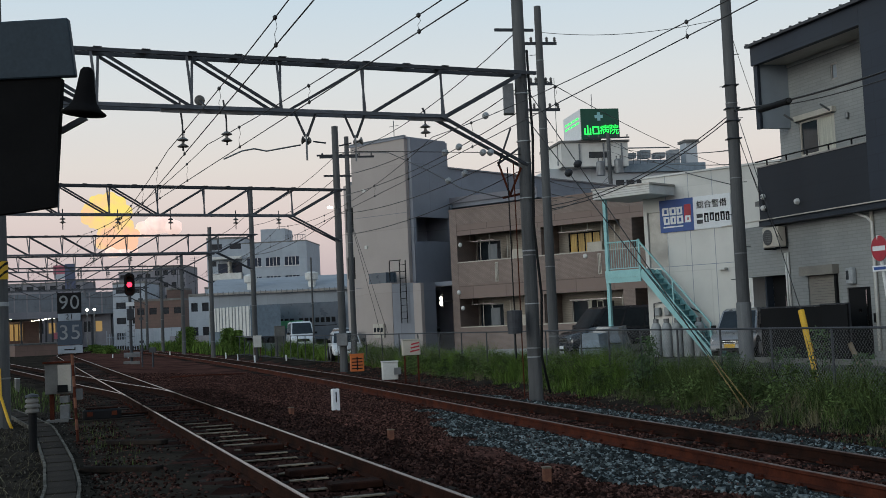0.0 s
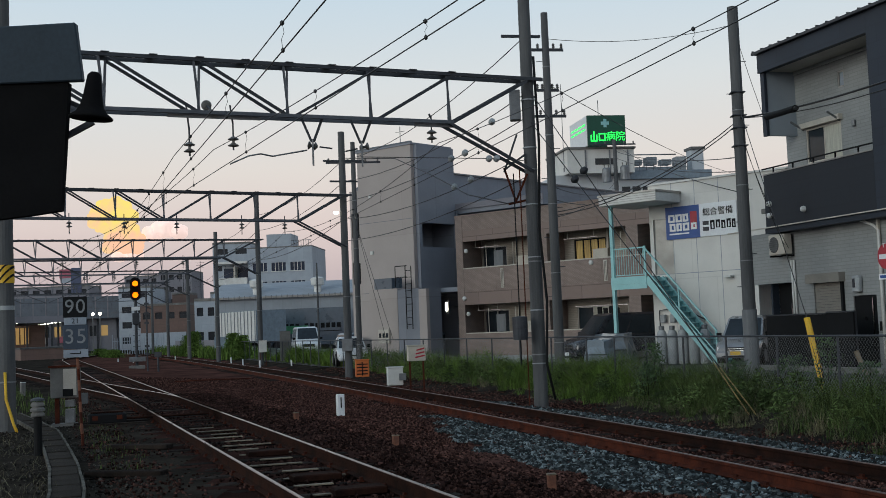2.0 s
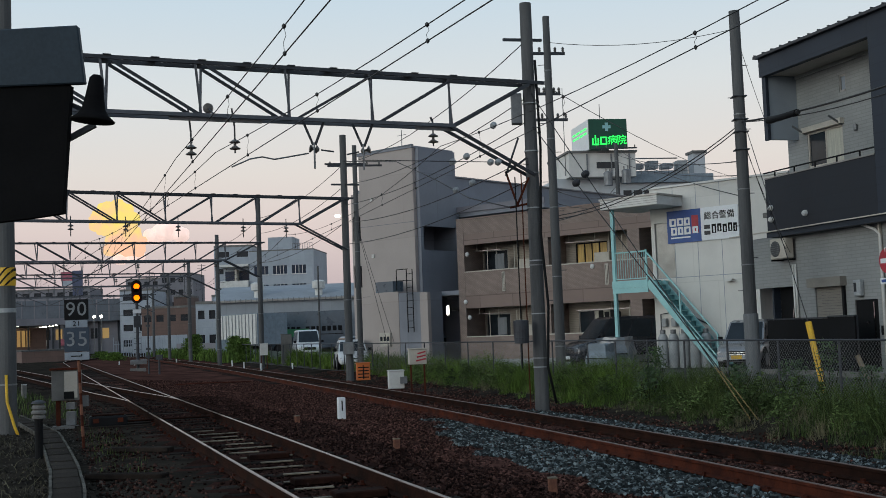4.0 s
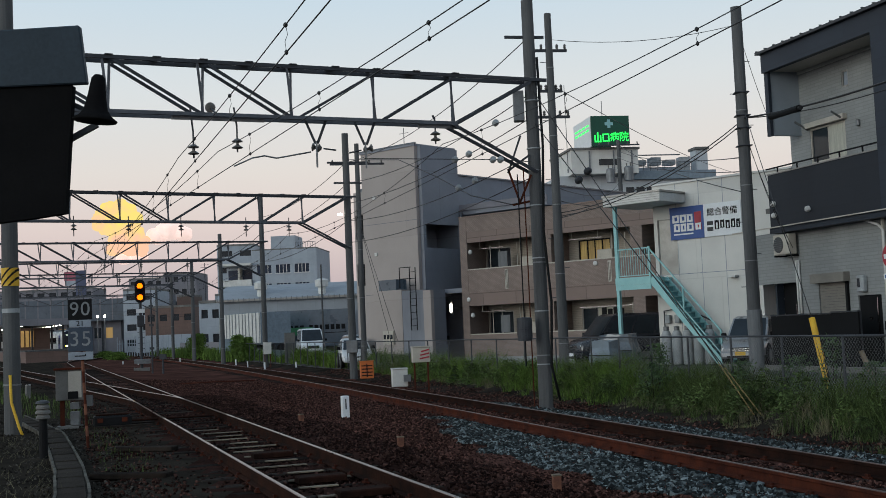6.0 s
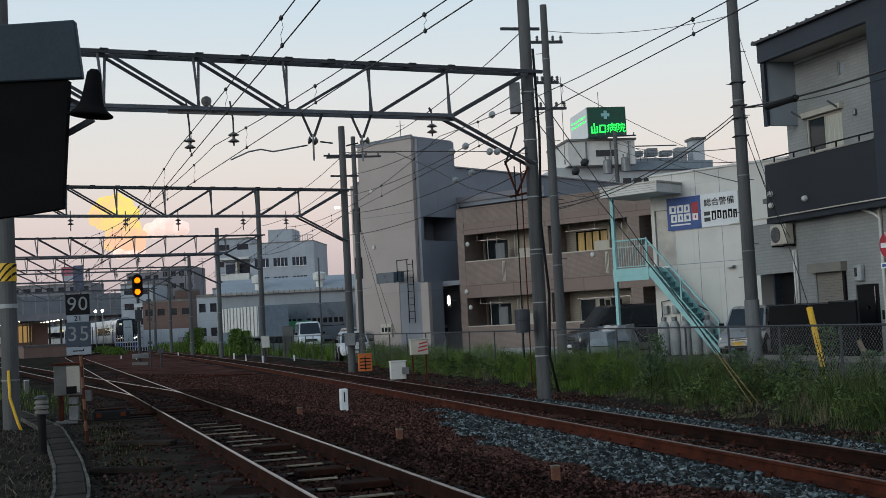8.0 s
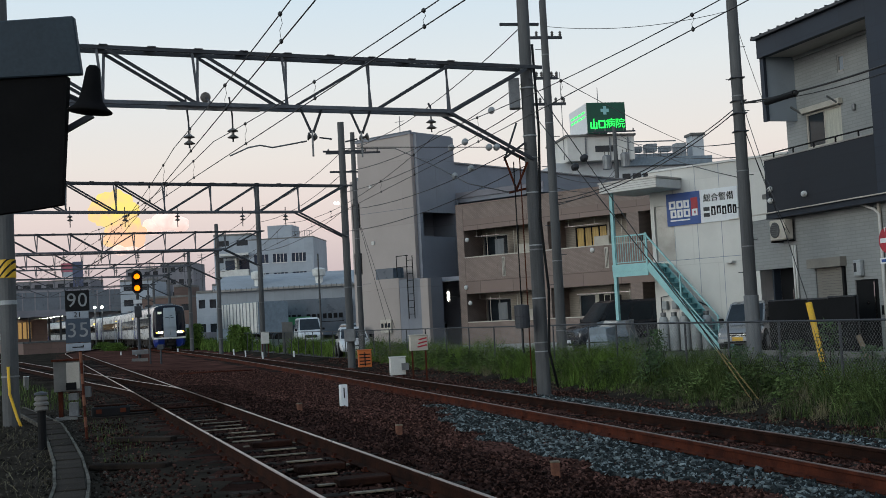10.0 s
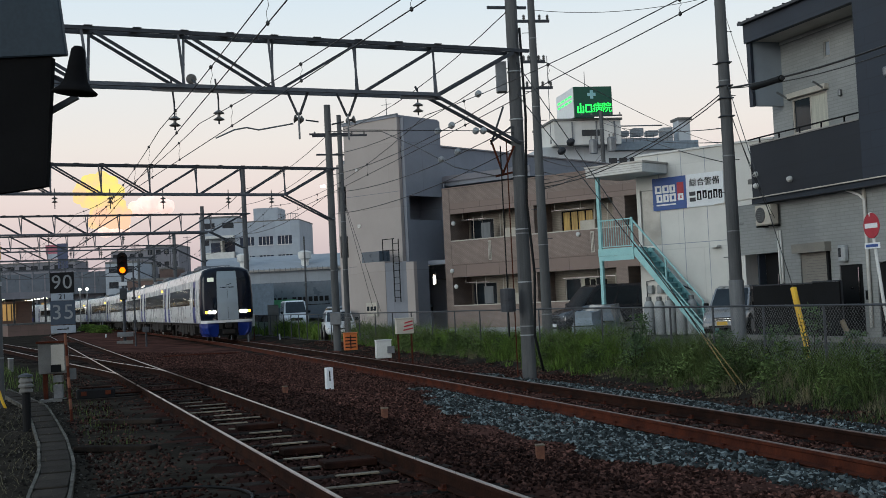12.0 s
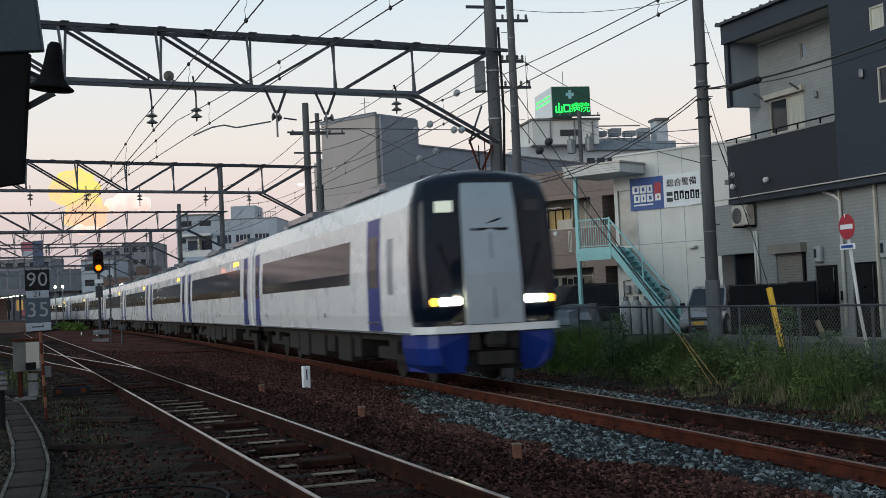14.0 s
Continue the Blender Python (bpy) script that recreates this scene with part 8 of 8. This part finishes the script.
# ---- far buildings, yard and station ----
def far_block(name, label, x0, x1, y0, depth, z1, mat, rows, cols, rz=0.0, cap=True, winmat="glass", wz=1.1):
    b = thing(name, label, "building", pose((x0 + x1) / 2, y0, 0, 0, 0, rz), group="far buildings")
    w = (x1 - x0) / 2
    holes = []
    sh = z1 / max(1, rows)
    for r in range(rows):
        for c in range(cols):
            cw = 2 * w / cols
            a = -w + cw * (c + 0.2)
            holes.append((a, a + cw * 0.6, r * sh + sh * 0.38, r * sh + sh * 0.38 + min(wz, sh * 0.45)))
    wallpart("front_wall", (-w, w, 0, z1, 0, 0.3), holes, mat, b)
    for s0, s1 in ((-w, -w + 0.3), (w - 0.3, w)):
        boxpart("side_wall", (s0, s1, 0.303, depth, 0, z1), mat, b)
    boxpart("back_wall", (-w, w, depth, depth + 0.3, 0, z1), mat, b)
    boxpart("roof", (-w, w, -0.1, depth + 0.3, z1 + 0.002, z1 + 0.35), M["concrete"] if cap else M["roofdark"], b)
    for h in holes:
        boxpart("window", (h[0], h[1], 0.2, 0.26, h[2], h[3]), M[winmat], b)
    return b


def office_block():
    """The far office: a main block with ribbon windows, a stair head and a lower balconied wing."""
    b = thing("office_block", "pale blue-grey office block with dark ribbon windows", "building", pose(-26.8, 190, 0, 0, 0, -4), group="far buildings")
    wt = M["farwhite"]
    holes = [(-4.5 + 3.05 * c, -2.2 + 3.05 * c, z, z + 1.35) for c in range(3) for z in (2.6, 5.7, 8.7, 11.7)]
    wallpart("front_wall", (-5.3, 5.2, 0, 15.4, 0, 0.3), holes, wt, b)
    for h in holes:
        wn_ = boxpart("window", (h[0], h[1], 0.18, 0.24, h[2], h[3]), M["officeglass"], b)
        for k in range(1, 4):
            x = h[0] + (h[1] - h[0]) * k / 4
            boxpart("mullion", (x - 0.04, x + 0.04, 0.1, 0.177, h[2], h[3]), M["whitemetal"], wn_)
        boxpart("sill", (h[0] - 0.1, h[1] + 0.1, -0.1, -0.003, h[2] - 0.12, h[2] - 0.02), M["whitemetal"], wn_)
    for s0, s1 in ((-5.3, -5.0), (4.9, 5.2)):
        boxpart("side_wall", (s0, s1, 0.303, 12, 0, 15.4), wt, b)
    boxpart("roof", (-5.3, 5.2, 0.0, 12.3, 15.402, 15.6), M["concrete"], b)
    boxpart("stair_head", (-2.4, 1.6, 1.2, 7, 15.603, 17.7), wt, b)
    for k in range(9):
        rodpart("roof_rail_post", (1.8 + k * 0.4, 0.2, 15.6), (1.8 + k * 0.4, 0.2, 16.5), 0.04, M["galv"], b, n=5)
    rodpart("roof_rail", (1.8, 0.2, 16.5), (5.0, 0.2, 16.5), 0.04, M["galv"], b, n=5)
    boxpart("wing", (-9.9, -5.303, 1.6, 9, 0, 13.1), wt, b, "lower wing of the office")
    for z in (3.4, 6.6, 9.8):
        boxpart("balcony", (-10.2, -5.35, -0.6, 1.597, z, z + 1.05), M["whitemetal"], b, "white balcony parapet")
        # dark blue plate stands in for the shadow above each parapet
        boxpart("balcony_opening", (-9.6, -5.6, 1.5, 1.597, z + 1.1, z + 2.7), M["officeglass"], b)
        boxpart("balcony_screen", (-7.6, -7.3, -0.3, 1.49, z + 1.053, z + 2.9), M["cream"], b)
    boxpart("wing_cap", (-10.3, -5.31, -0.7, 9, 13.103, 13.5), M["whitemetal"], b)


office_block()
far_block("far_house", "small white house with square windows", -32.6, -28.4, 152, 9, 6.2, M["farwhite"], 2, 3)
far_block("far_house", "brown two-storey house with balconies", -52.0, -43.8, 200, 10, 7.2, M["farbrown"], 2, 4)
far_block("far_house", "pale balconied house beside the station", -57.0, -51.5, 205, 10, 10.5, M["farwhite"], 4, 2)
far_block("far_tower", "grey apartment tower tinted for haze", -63.8, -56.6, 262, 12, 16.2, M["fargrey"], 6, 4)
far_block("far_tower", "grey apartment slab tinted for haze", -90, -76, 330, 12, 19.0, M["fargrey"], 7, 6)
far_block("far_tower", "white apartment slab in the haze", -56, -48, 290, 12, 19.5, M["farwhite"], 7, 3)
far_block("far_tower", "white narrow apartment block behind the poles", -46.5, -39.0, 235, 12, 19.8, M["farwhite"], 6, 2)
far_block("far_tower", "long grey apartment slab tinted for haze", -152, -100, 330, 12, 17.0, M["fargrey"], 6, 16)
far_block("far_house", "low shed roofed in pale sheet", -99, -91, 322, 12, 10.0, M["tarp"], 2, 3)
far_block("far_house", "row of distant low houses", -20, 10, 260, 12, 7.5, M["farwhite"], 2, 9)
far_block("far_house", "low houses behind the hospital", 20, 70, 150, 12, 8.0, M["farwhite"], 2, 12)


def factory():
    f = thing("factory_hall", "long blue-grey factory hall with ribbed eaves", "factory", pose(-22.0, 112, 0, 0, 0, -1.5))
    boxpart("wall", (0, 16.5, 0, 0.3, 0, 5.15), M["factory"], f)
    boxpart("dark_trailer_wall", (4.2, 12.2, -1.5, -0.3, 0.5, 3.9), M["cargrey"], f, "dark curtain-sided trailer against the wall")
    boxpart("eave_board", (-0.3, 16.8, -0.4, -0.003, 5.0, 5.2), M["alu"], f)
    bm = bmesh.new()
    rings = []
    for x in (-0.3, 16.8):
        rings.append([(x, -0.4, 5.2)] + [(x, -0.4 + 12 * k / 8, 5.2 + 1.5 * math.sin(math.pi * k / 8)) for k in range(1, 8)] + [(x, 11.6, 5.2)])
    loft(bm, rings)
    rf = part("roof", bm, M["factory"], f, "curved ribbed roof")
    for k in range(34):
        boxpart("rib", (-0.2 + k * 0.5, -0.12 + k * 0.5, -0.45, -0.401, 5.02, 5.3), M["galv"], rf)
    for x in (3.8, 9.6):
        bm = bmesh.new()
        lathe(bm, [(0.35, 0), (0.35, 0.6), (0.6, 0.7), (0.65, 1.3), (0.3, 1.45)], 14, (x, 0.4, 5.4))
        part("roof_ventilator", bm, M["whitemetal"], f, "white roof ventilator")
    for k in range(11):
        boxpart("lettering_bar", (6.2 + k * 0.5 + (0.35 if k > 3 else 0), 6.55 + k * 0.5 + (0.35 if k > 3 else 0), -1.53, -1.504, 2.05, 2.5), M["black"], f)
    barpart("lettering_line", (6.0, -1.52, 1.75), (12.0, -1.52, 1.75), 0.03, 0.06, M["black"], f)
    boxpart("orange_mark", (4.3, 5.6, -1.53, -1.504, 2.2, 2.7), M["orange"], f)
    boxpart("green_board", (3.6, 9.0, -2.6, -2.4, 1.6, 2.3), M["greenmetal"], f, "green shop fascia")
    boxpart("orange_board", (2.0, 3.55, -2.6, -2.4, 1.7, 2.2), M["orange"], f)


factory()
tr = None
for x, y in ((-20.6, 107.6), (-19.05, 105.4), (-17.5, 103.2)):
    m = pose(x, y, 0, 0, 0, -45)
    if tr is None:
        tr = thing("truck_trailer", "white ribbed box trailer parked end on", "trailer", m, group="parked trailers")
        boxpart("box", (-1.15, 1.15, 0, 3.2, 1.0, 3.75), M["tarp"], tr)
        boxpart("door_face", (-1.12, 1.12, -0.02, -0.003, 1.05, 3.7), M["whitemetal"], tr, "white ribbed rear doors")
        for k in range(5):
            boxpart("rib", (-1.1 + k * 0.52, -1.03 + k * 0.52, -0.08, -0.021, 1.05, 3.7), M["cylgrey"], tr)
        for s in (-0.9, 0.9):
            for yy in (1.2, 2.4):
                bm = bmesh.new()
                lathe(bm, [(0.1, -0.15), (0.48, -0.15), (0.48, 0.15), (0.1, 0.15)], 16, (s, yy, 0.48), "X")
                part("wheel", bm, M["rubber"], tr)
        boxpart("bumper", (-1.1, 1.1, -0.1, 0.1, 0.5, 0.7), M["steel"], tr)
    else:
        copy_thing(tr, m)
yw = thing("yard_wall", "long low grey yard wall beside the line", "wall", kind="structure")
barpart("panel", (-6.5, 66.0, 0.2), (-23.0, 116.0, 0.2), 0.12, 0.9, M["cargrey"], yw)
barpart("panel", (-21.5, 118.0, 0.5), (-46.0, 190.0, 0.5), 0.12, 1.5, M["fargrey"], yw)


def station():
    s = thing("platform", "far station platform under a long lit canopy", "station platform", pose(-41.7, 126, 0, 0, 0, 25.5), kind="structure")
    boxpart("deck", (-4.2, 1.6, -6, 140, -0.1, 1.1), M["farbrown"], s)
    boxpart("deck_edge", (-4.25, 1.66, -6.05, 140, 1.103, 1.25), M["poleconc"], s, "pale platform edge")
    boxpart("canopy", (-4.6, 2.0, 0, 140, 4.05, 4.3), M["roofdark"], s, "dark platform canopy")
    boxpart("canopy_end", (-4.6, 2.0, -0.15, -0.003, 3.8, 4.5), M["fargrey"], s)
    for k in range(12):
        for x in (-2.6, 0.6):
            boxpart("column", (x - 0.1, x + 0.1, 3 + k * 10, 3.2 + k * 10, 1.253, 4.047), M["steel"], s)
    for k in range(26):
        boxpart("canopy_lamp", (1.15, 1.35, 0.5 + k * 3.3, 0.9 + k * 3.3, 3.9, 4.0), M["lamp_white"], s, "lit canopy lamp")
        boxpart("canopy_lamp", (-3.35, -3.15, 2 + k * 5, 2.4 + k * 5, 3.9, 4.0), M["lamp_white"], s)
    boxpart("waiting_room", (-3.4, -0.2, 8, 30, 1.253, 3.7), M["farbrown"], s)
    for k in range(3):
        boxpart("lit_window", (-3.3 + k * 0.5, -2.95 + k * 0.5, 7.9, 7.99, 1.6, 3.4), M["warm"], s)
    for k in range(7):
        boxpart("lit_window", (-0.19, -0.12, 9 + k * 3, 11 + k * 3, 1.7, 3.3), M["warm"], s)
    o = thing("station_building", "large pale station hall roof behind the platforms", "station", pose(-72, 205, 0, 0, 0, 14), kind="")
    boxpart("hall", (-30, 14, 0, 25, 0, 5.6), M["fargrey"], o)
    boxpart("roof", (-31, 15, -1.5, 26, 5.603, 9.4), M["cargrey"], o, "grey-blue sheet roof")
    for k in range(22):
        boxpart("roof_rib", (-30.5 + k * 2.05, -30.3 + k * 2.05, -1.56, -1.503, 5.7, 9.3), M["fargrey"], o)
        boxpart("window", (-29.5 + k * 1.95, -28.4 + k * 1.95, -0.06, -0.003, 2.6, 4.4), M["warm"] if k % 4 == 1 else M["glass"], o)
    for k in range(14):
        boxpart("hall_column", (-14 + k * 1.9, -13.7 + k * 1.9, -0.4, -0.063, 0, 5.5), M["steel"], o)
    for k in range(5):
        boxpart("wall_board", (-6 + k * 3.4, -4.6 + k * 3.4, -0.5, -0.42, 1.6, 2.7), M[("signwhite", "fadedblue", "cream", "fadedred", "signwhite")[k]], o)
    b = thing("billboard", "faded red and blue rooftop billboard panels", "billboard", pose(-78.6, 240, 0))
    boxpart("red_panel", (0, 2.3, 0, 0.2, 14.6, 16.4), M["fadedred"], b)
    boxpart("white_panel", (0.2, 2.3, 0, 0.2, 13.6, 14.57), M["farwhite"], b)
    boxpart("blue_panel", (2.35, 4.4, 0, 0.2, 11.6, 16.6), M["fadedblue"], b)
    boxpart("leg", (0.4, 0.6, 0.25, 0.5, 0, 16), M["steel"], b)
    boxpart("leg", (3.6, 3.8, 0.25, 0.5, 0, 16), M["steel"], b)
    pk = thing("picket_fence", "white picket fence along the station yard", "fence", pose(-39.8, 140, 0, 0, 0, 18))
    for k in range(22):
        boxpart("picket", (k * 0.28, k * 0.28 + 0.09, 0, 0.05, -0.1, 1.9 if k % 7 else 2.3), M["farwhite"], pk)
    for z in (0.5, 1.5):
        barpart("rail", (0, 0.08, z), (6.0, 0.08, z), 0.05, 0.08, M["farwhite"], pk)
    for x, y, z in ((-39.6, 132, 4.5), (-38.8, 132, 4.5)):
        l = thing("yard_lamp", "bright white lamp on a tall post", "street lamp", pose(x, y, 0), group="station yard lamps")
        rodpart("post", (0, 0, 0), (0, 0, z), 0.06, M["galv"], l)
        bm = bmesh.new()
        lathe(bm, [(0.05, 0), (0.13, 0.06), (0.16, 0.15), (0.13, 0.25), (0.05, 0.3)], 14, (0, 0, z))
        part("lamp_globe", bm, M["lamp_white"], l, "lit white globe")
    hd = thing("hoarding", "pale panel hoarding beside the far line", "fence", pose(-45.6, 170, 0, 0, 0, 3))
    for k in range(6):
        boxpart("panel", (k * 1.3, k * 1.3 + 1.27, 0, 0.06, 0.1, 2.5), M["farwhite"], hd)
    for k in range(7):
        boxpart("post", (k * 1.3 - 0.05, k * 1.3 + 0.03, 0.063, 0.14, 0, 2.5), M["galv"], hd)
    # clutter between station and yard: small houses, sheds and masts
    rr = random.Random(4)
    for k in range(9):
        x0 = -60 + k * 2.9
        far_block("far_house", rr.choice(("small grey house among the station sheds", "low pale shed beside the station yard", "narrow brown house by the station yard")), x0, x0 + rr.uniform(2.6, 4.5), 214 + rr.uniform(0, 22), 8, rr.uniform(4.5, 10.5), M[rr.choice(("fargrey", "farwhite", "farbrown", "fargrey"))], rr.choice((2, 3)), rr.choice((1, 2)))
    for k in range(10):
        m = thing("roof_antenna", "thin rooftop aerial mast", "antenna", pose(-62 + k * 3.4, 232, 0))
        h = rr.uniform(11, 17)
        rodpart("mast", (0, 0, 0), (0, 0, h), 0.06, M["steel"], m, n=5)
        for z in (0.3, 0.8, 1.3):
            barpart("element", (-0.8, 0, h - z), (0.8, 0, h - z), 0.06, 0.06, M["steel"], m)


station()


# ---- sunlit cloud on the horizon ----
def cloud():
    cm = M["cloud"]
    n, l = cm.node_tree.nodes, cm.node_tree.links
    b = n["Principled BSDF"]
    tcn, tx, rp_ = n.new("ShaderNodeTexCoord"), n.new("ShaderNodeTexNoise"), n.new("ShaderNodeValToRGB")
    tx.inputs["Scale"].default_value, tx.inputs["Detail"].default_value = 0.02, 5
    # sunlight is put into the puffs' own glow, yellow above, peach below
    rp_.color_ramp.elements[0].position, rp_.color_ramp.elements[0].color = 0.34, (1.0, 0.60, 0.40, 1)
    rp_.color_ramp.elements[1].position, rp_.color_ramp.elements[1].color = 0.64, (1.0, 0.80, 0.22, 1)
    l.new(tcn.outputs["Object"], tx.inputs["Vector"])
    sx, hz, sm = n.new("ShaderNodeSeparateXYZ"), n.new("ShaderNodeMapRange"), n.new("ShaderNodeMath")
    l.new(tcn.outputs["Object"], sx.inputs[0])
    l.new(sx.outputs["Z"], hz.inputs["Value"])
    hz.inputs["From Min"].default_value, hz.inputs["From Max"].default_value = -90, 60
    hz.inputs["To Min"].default_value, hz.inputs["To Max"].default_value = -0.22, 0.16
    sm.operation = "ADD"
    l.new(tx.outputs["Fac"], sm.inputs[0])
    l.new(hz.outputs[0], sm.inputs[1])
    l.new(sm.outputs[0], rp_.inputs[0])
    l.new(rp_.outputs[0], b.inputs["Emission Color"])
    b.inputs["Base Color"].default_value = (0, 0, 0, 1)
    b.inputs["Specular IOR Level"].default_value = 0
    c = thing("cloud", "bright yellow sunlit cumulus cloud near the horizon", "cloud", pose(-838, 3000, 300), kind="structure")
    puffs = ((-48, 18, 22), (-24, 36, 25), (2, 46, 21), (16, 30, 26), (38, 14, 22), (-6, 8, 34), (-32, -4, 22), (14, -14, 30), (40, -28, 24), (-2, -42, 26), (22, -52, 26), (-20, -60, 17), (50, -60, 22), (-58, -2, 12), (62, -44, 15))
    for x, z, r in puffs:
        bm = bmesh.new()
        bmesh.ops.create_icosphere(bm, subdivisions=4, radius=r)
        for v in bm.verts:
            p = v.co + Vector((x, 0, z))
            v.co *= 1 + 0.22 * noise.noise(p * 0.05) + 0.12 * noise.noise(p * 0.13) + 0.07 * noise.noise(p * 0.3)
            v.co += Vector((x, 0, z))
        part("puff", bm, cm, c, smooth=True)
    # dim puffs glow pink for the haze beside the cloud
    for x, z, r in ((118, -18, 34), (150, -26, 26), (86, -30, 28), (40, -80, 22), (0, -84, 20)):
        bm = bmesh.new()
        bmesh.ops.create_icosphere(bm, subdivisions=4, radius=r)
        for v in bm.verts:
            v.co.z *= 0.75
            v.co *= 1 + 0.18 * noise.noise((v.co + Vector((x, 0, z))) * 0.06)
            v.co += Vector((x, 30, z))
        part("dim_puff", bm, M["pinkcloud"], c, "faint pink cloud shoulder", smooth=True)


cloud()


# ---- what moves ----
def car_pose(front_y, offset):
    """A car whose middle lies offset metres behind the train's front."""
    ya, yb = front_y + (offset - 6.6) / 1.042, front_y + (offset + 6.6) / 1.042
    a, b = Vector((main_x(ya), ya, 0)), Vector((main_x(yb), yb, 0))
    m = (a + b) / 2
    return pose(m.x, m.y, 0, 0, 0, math.degrees(math.atan2(a.y - b.y, a.x - b.x)))


def motions():
    times = [0, 2, 4, 6, 7, 8, 9, 10, 10.5, 11, 11.5, 12, 12.5, 13, 13.5, 14]
    for k, car in enumerate(cars):
        rows = []
        for t in times:
            rows.append((t, car_pose(21.0 + 20.15 * (14 - t), 9.45 + 19.05 * k)))
        walk(car, rows)
    # the signal clears from red to two ambers, and the upper amber is covered shortly before the train passes; the
    # blades are added to switch the lamps
    up, mid, low = pose(0, 0, 4.86), pose(0, 0, 4.54), pose(0, 0, 4.2)
    walk(shutter_blades[0], [(0, low), (0.22, low), (0.28, mid), (1, mid), (14, mid)])
    walk(shutter_blades[1], [(0, up), (0.22, up), (0.28, mid), (1, mid), (11.5, mid), (11.7, up), (14, up)])


motions()
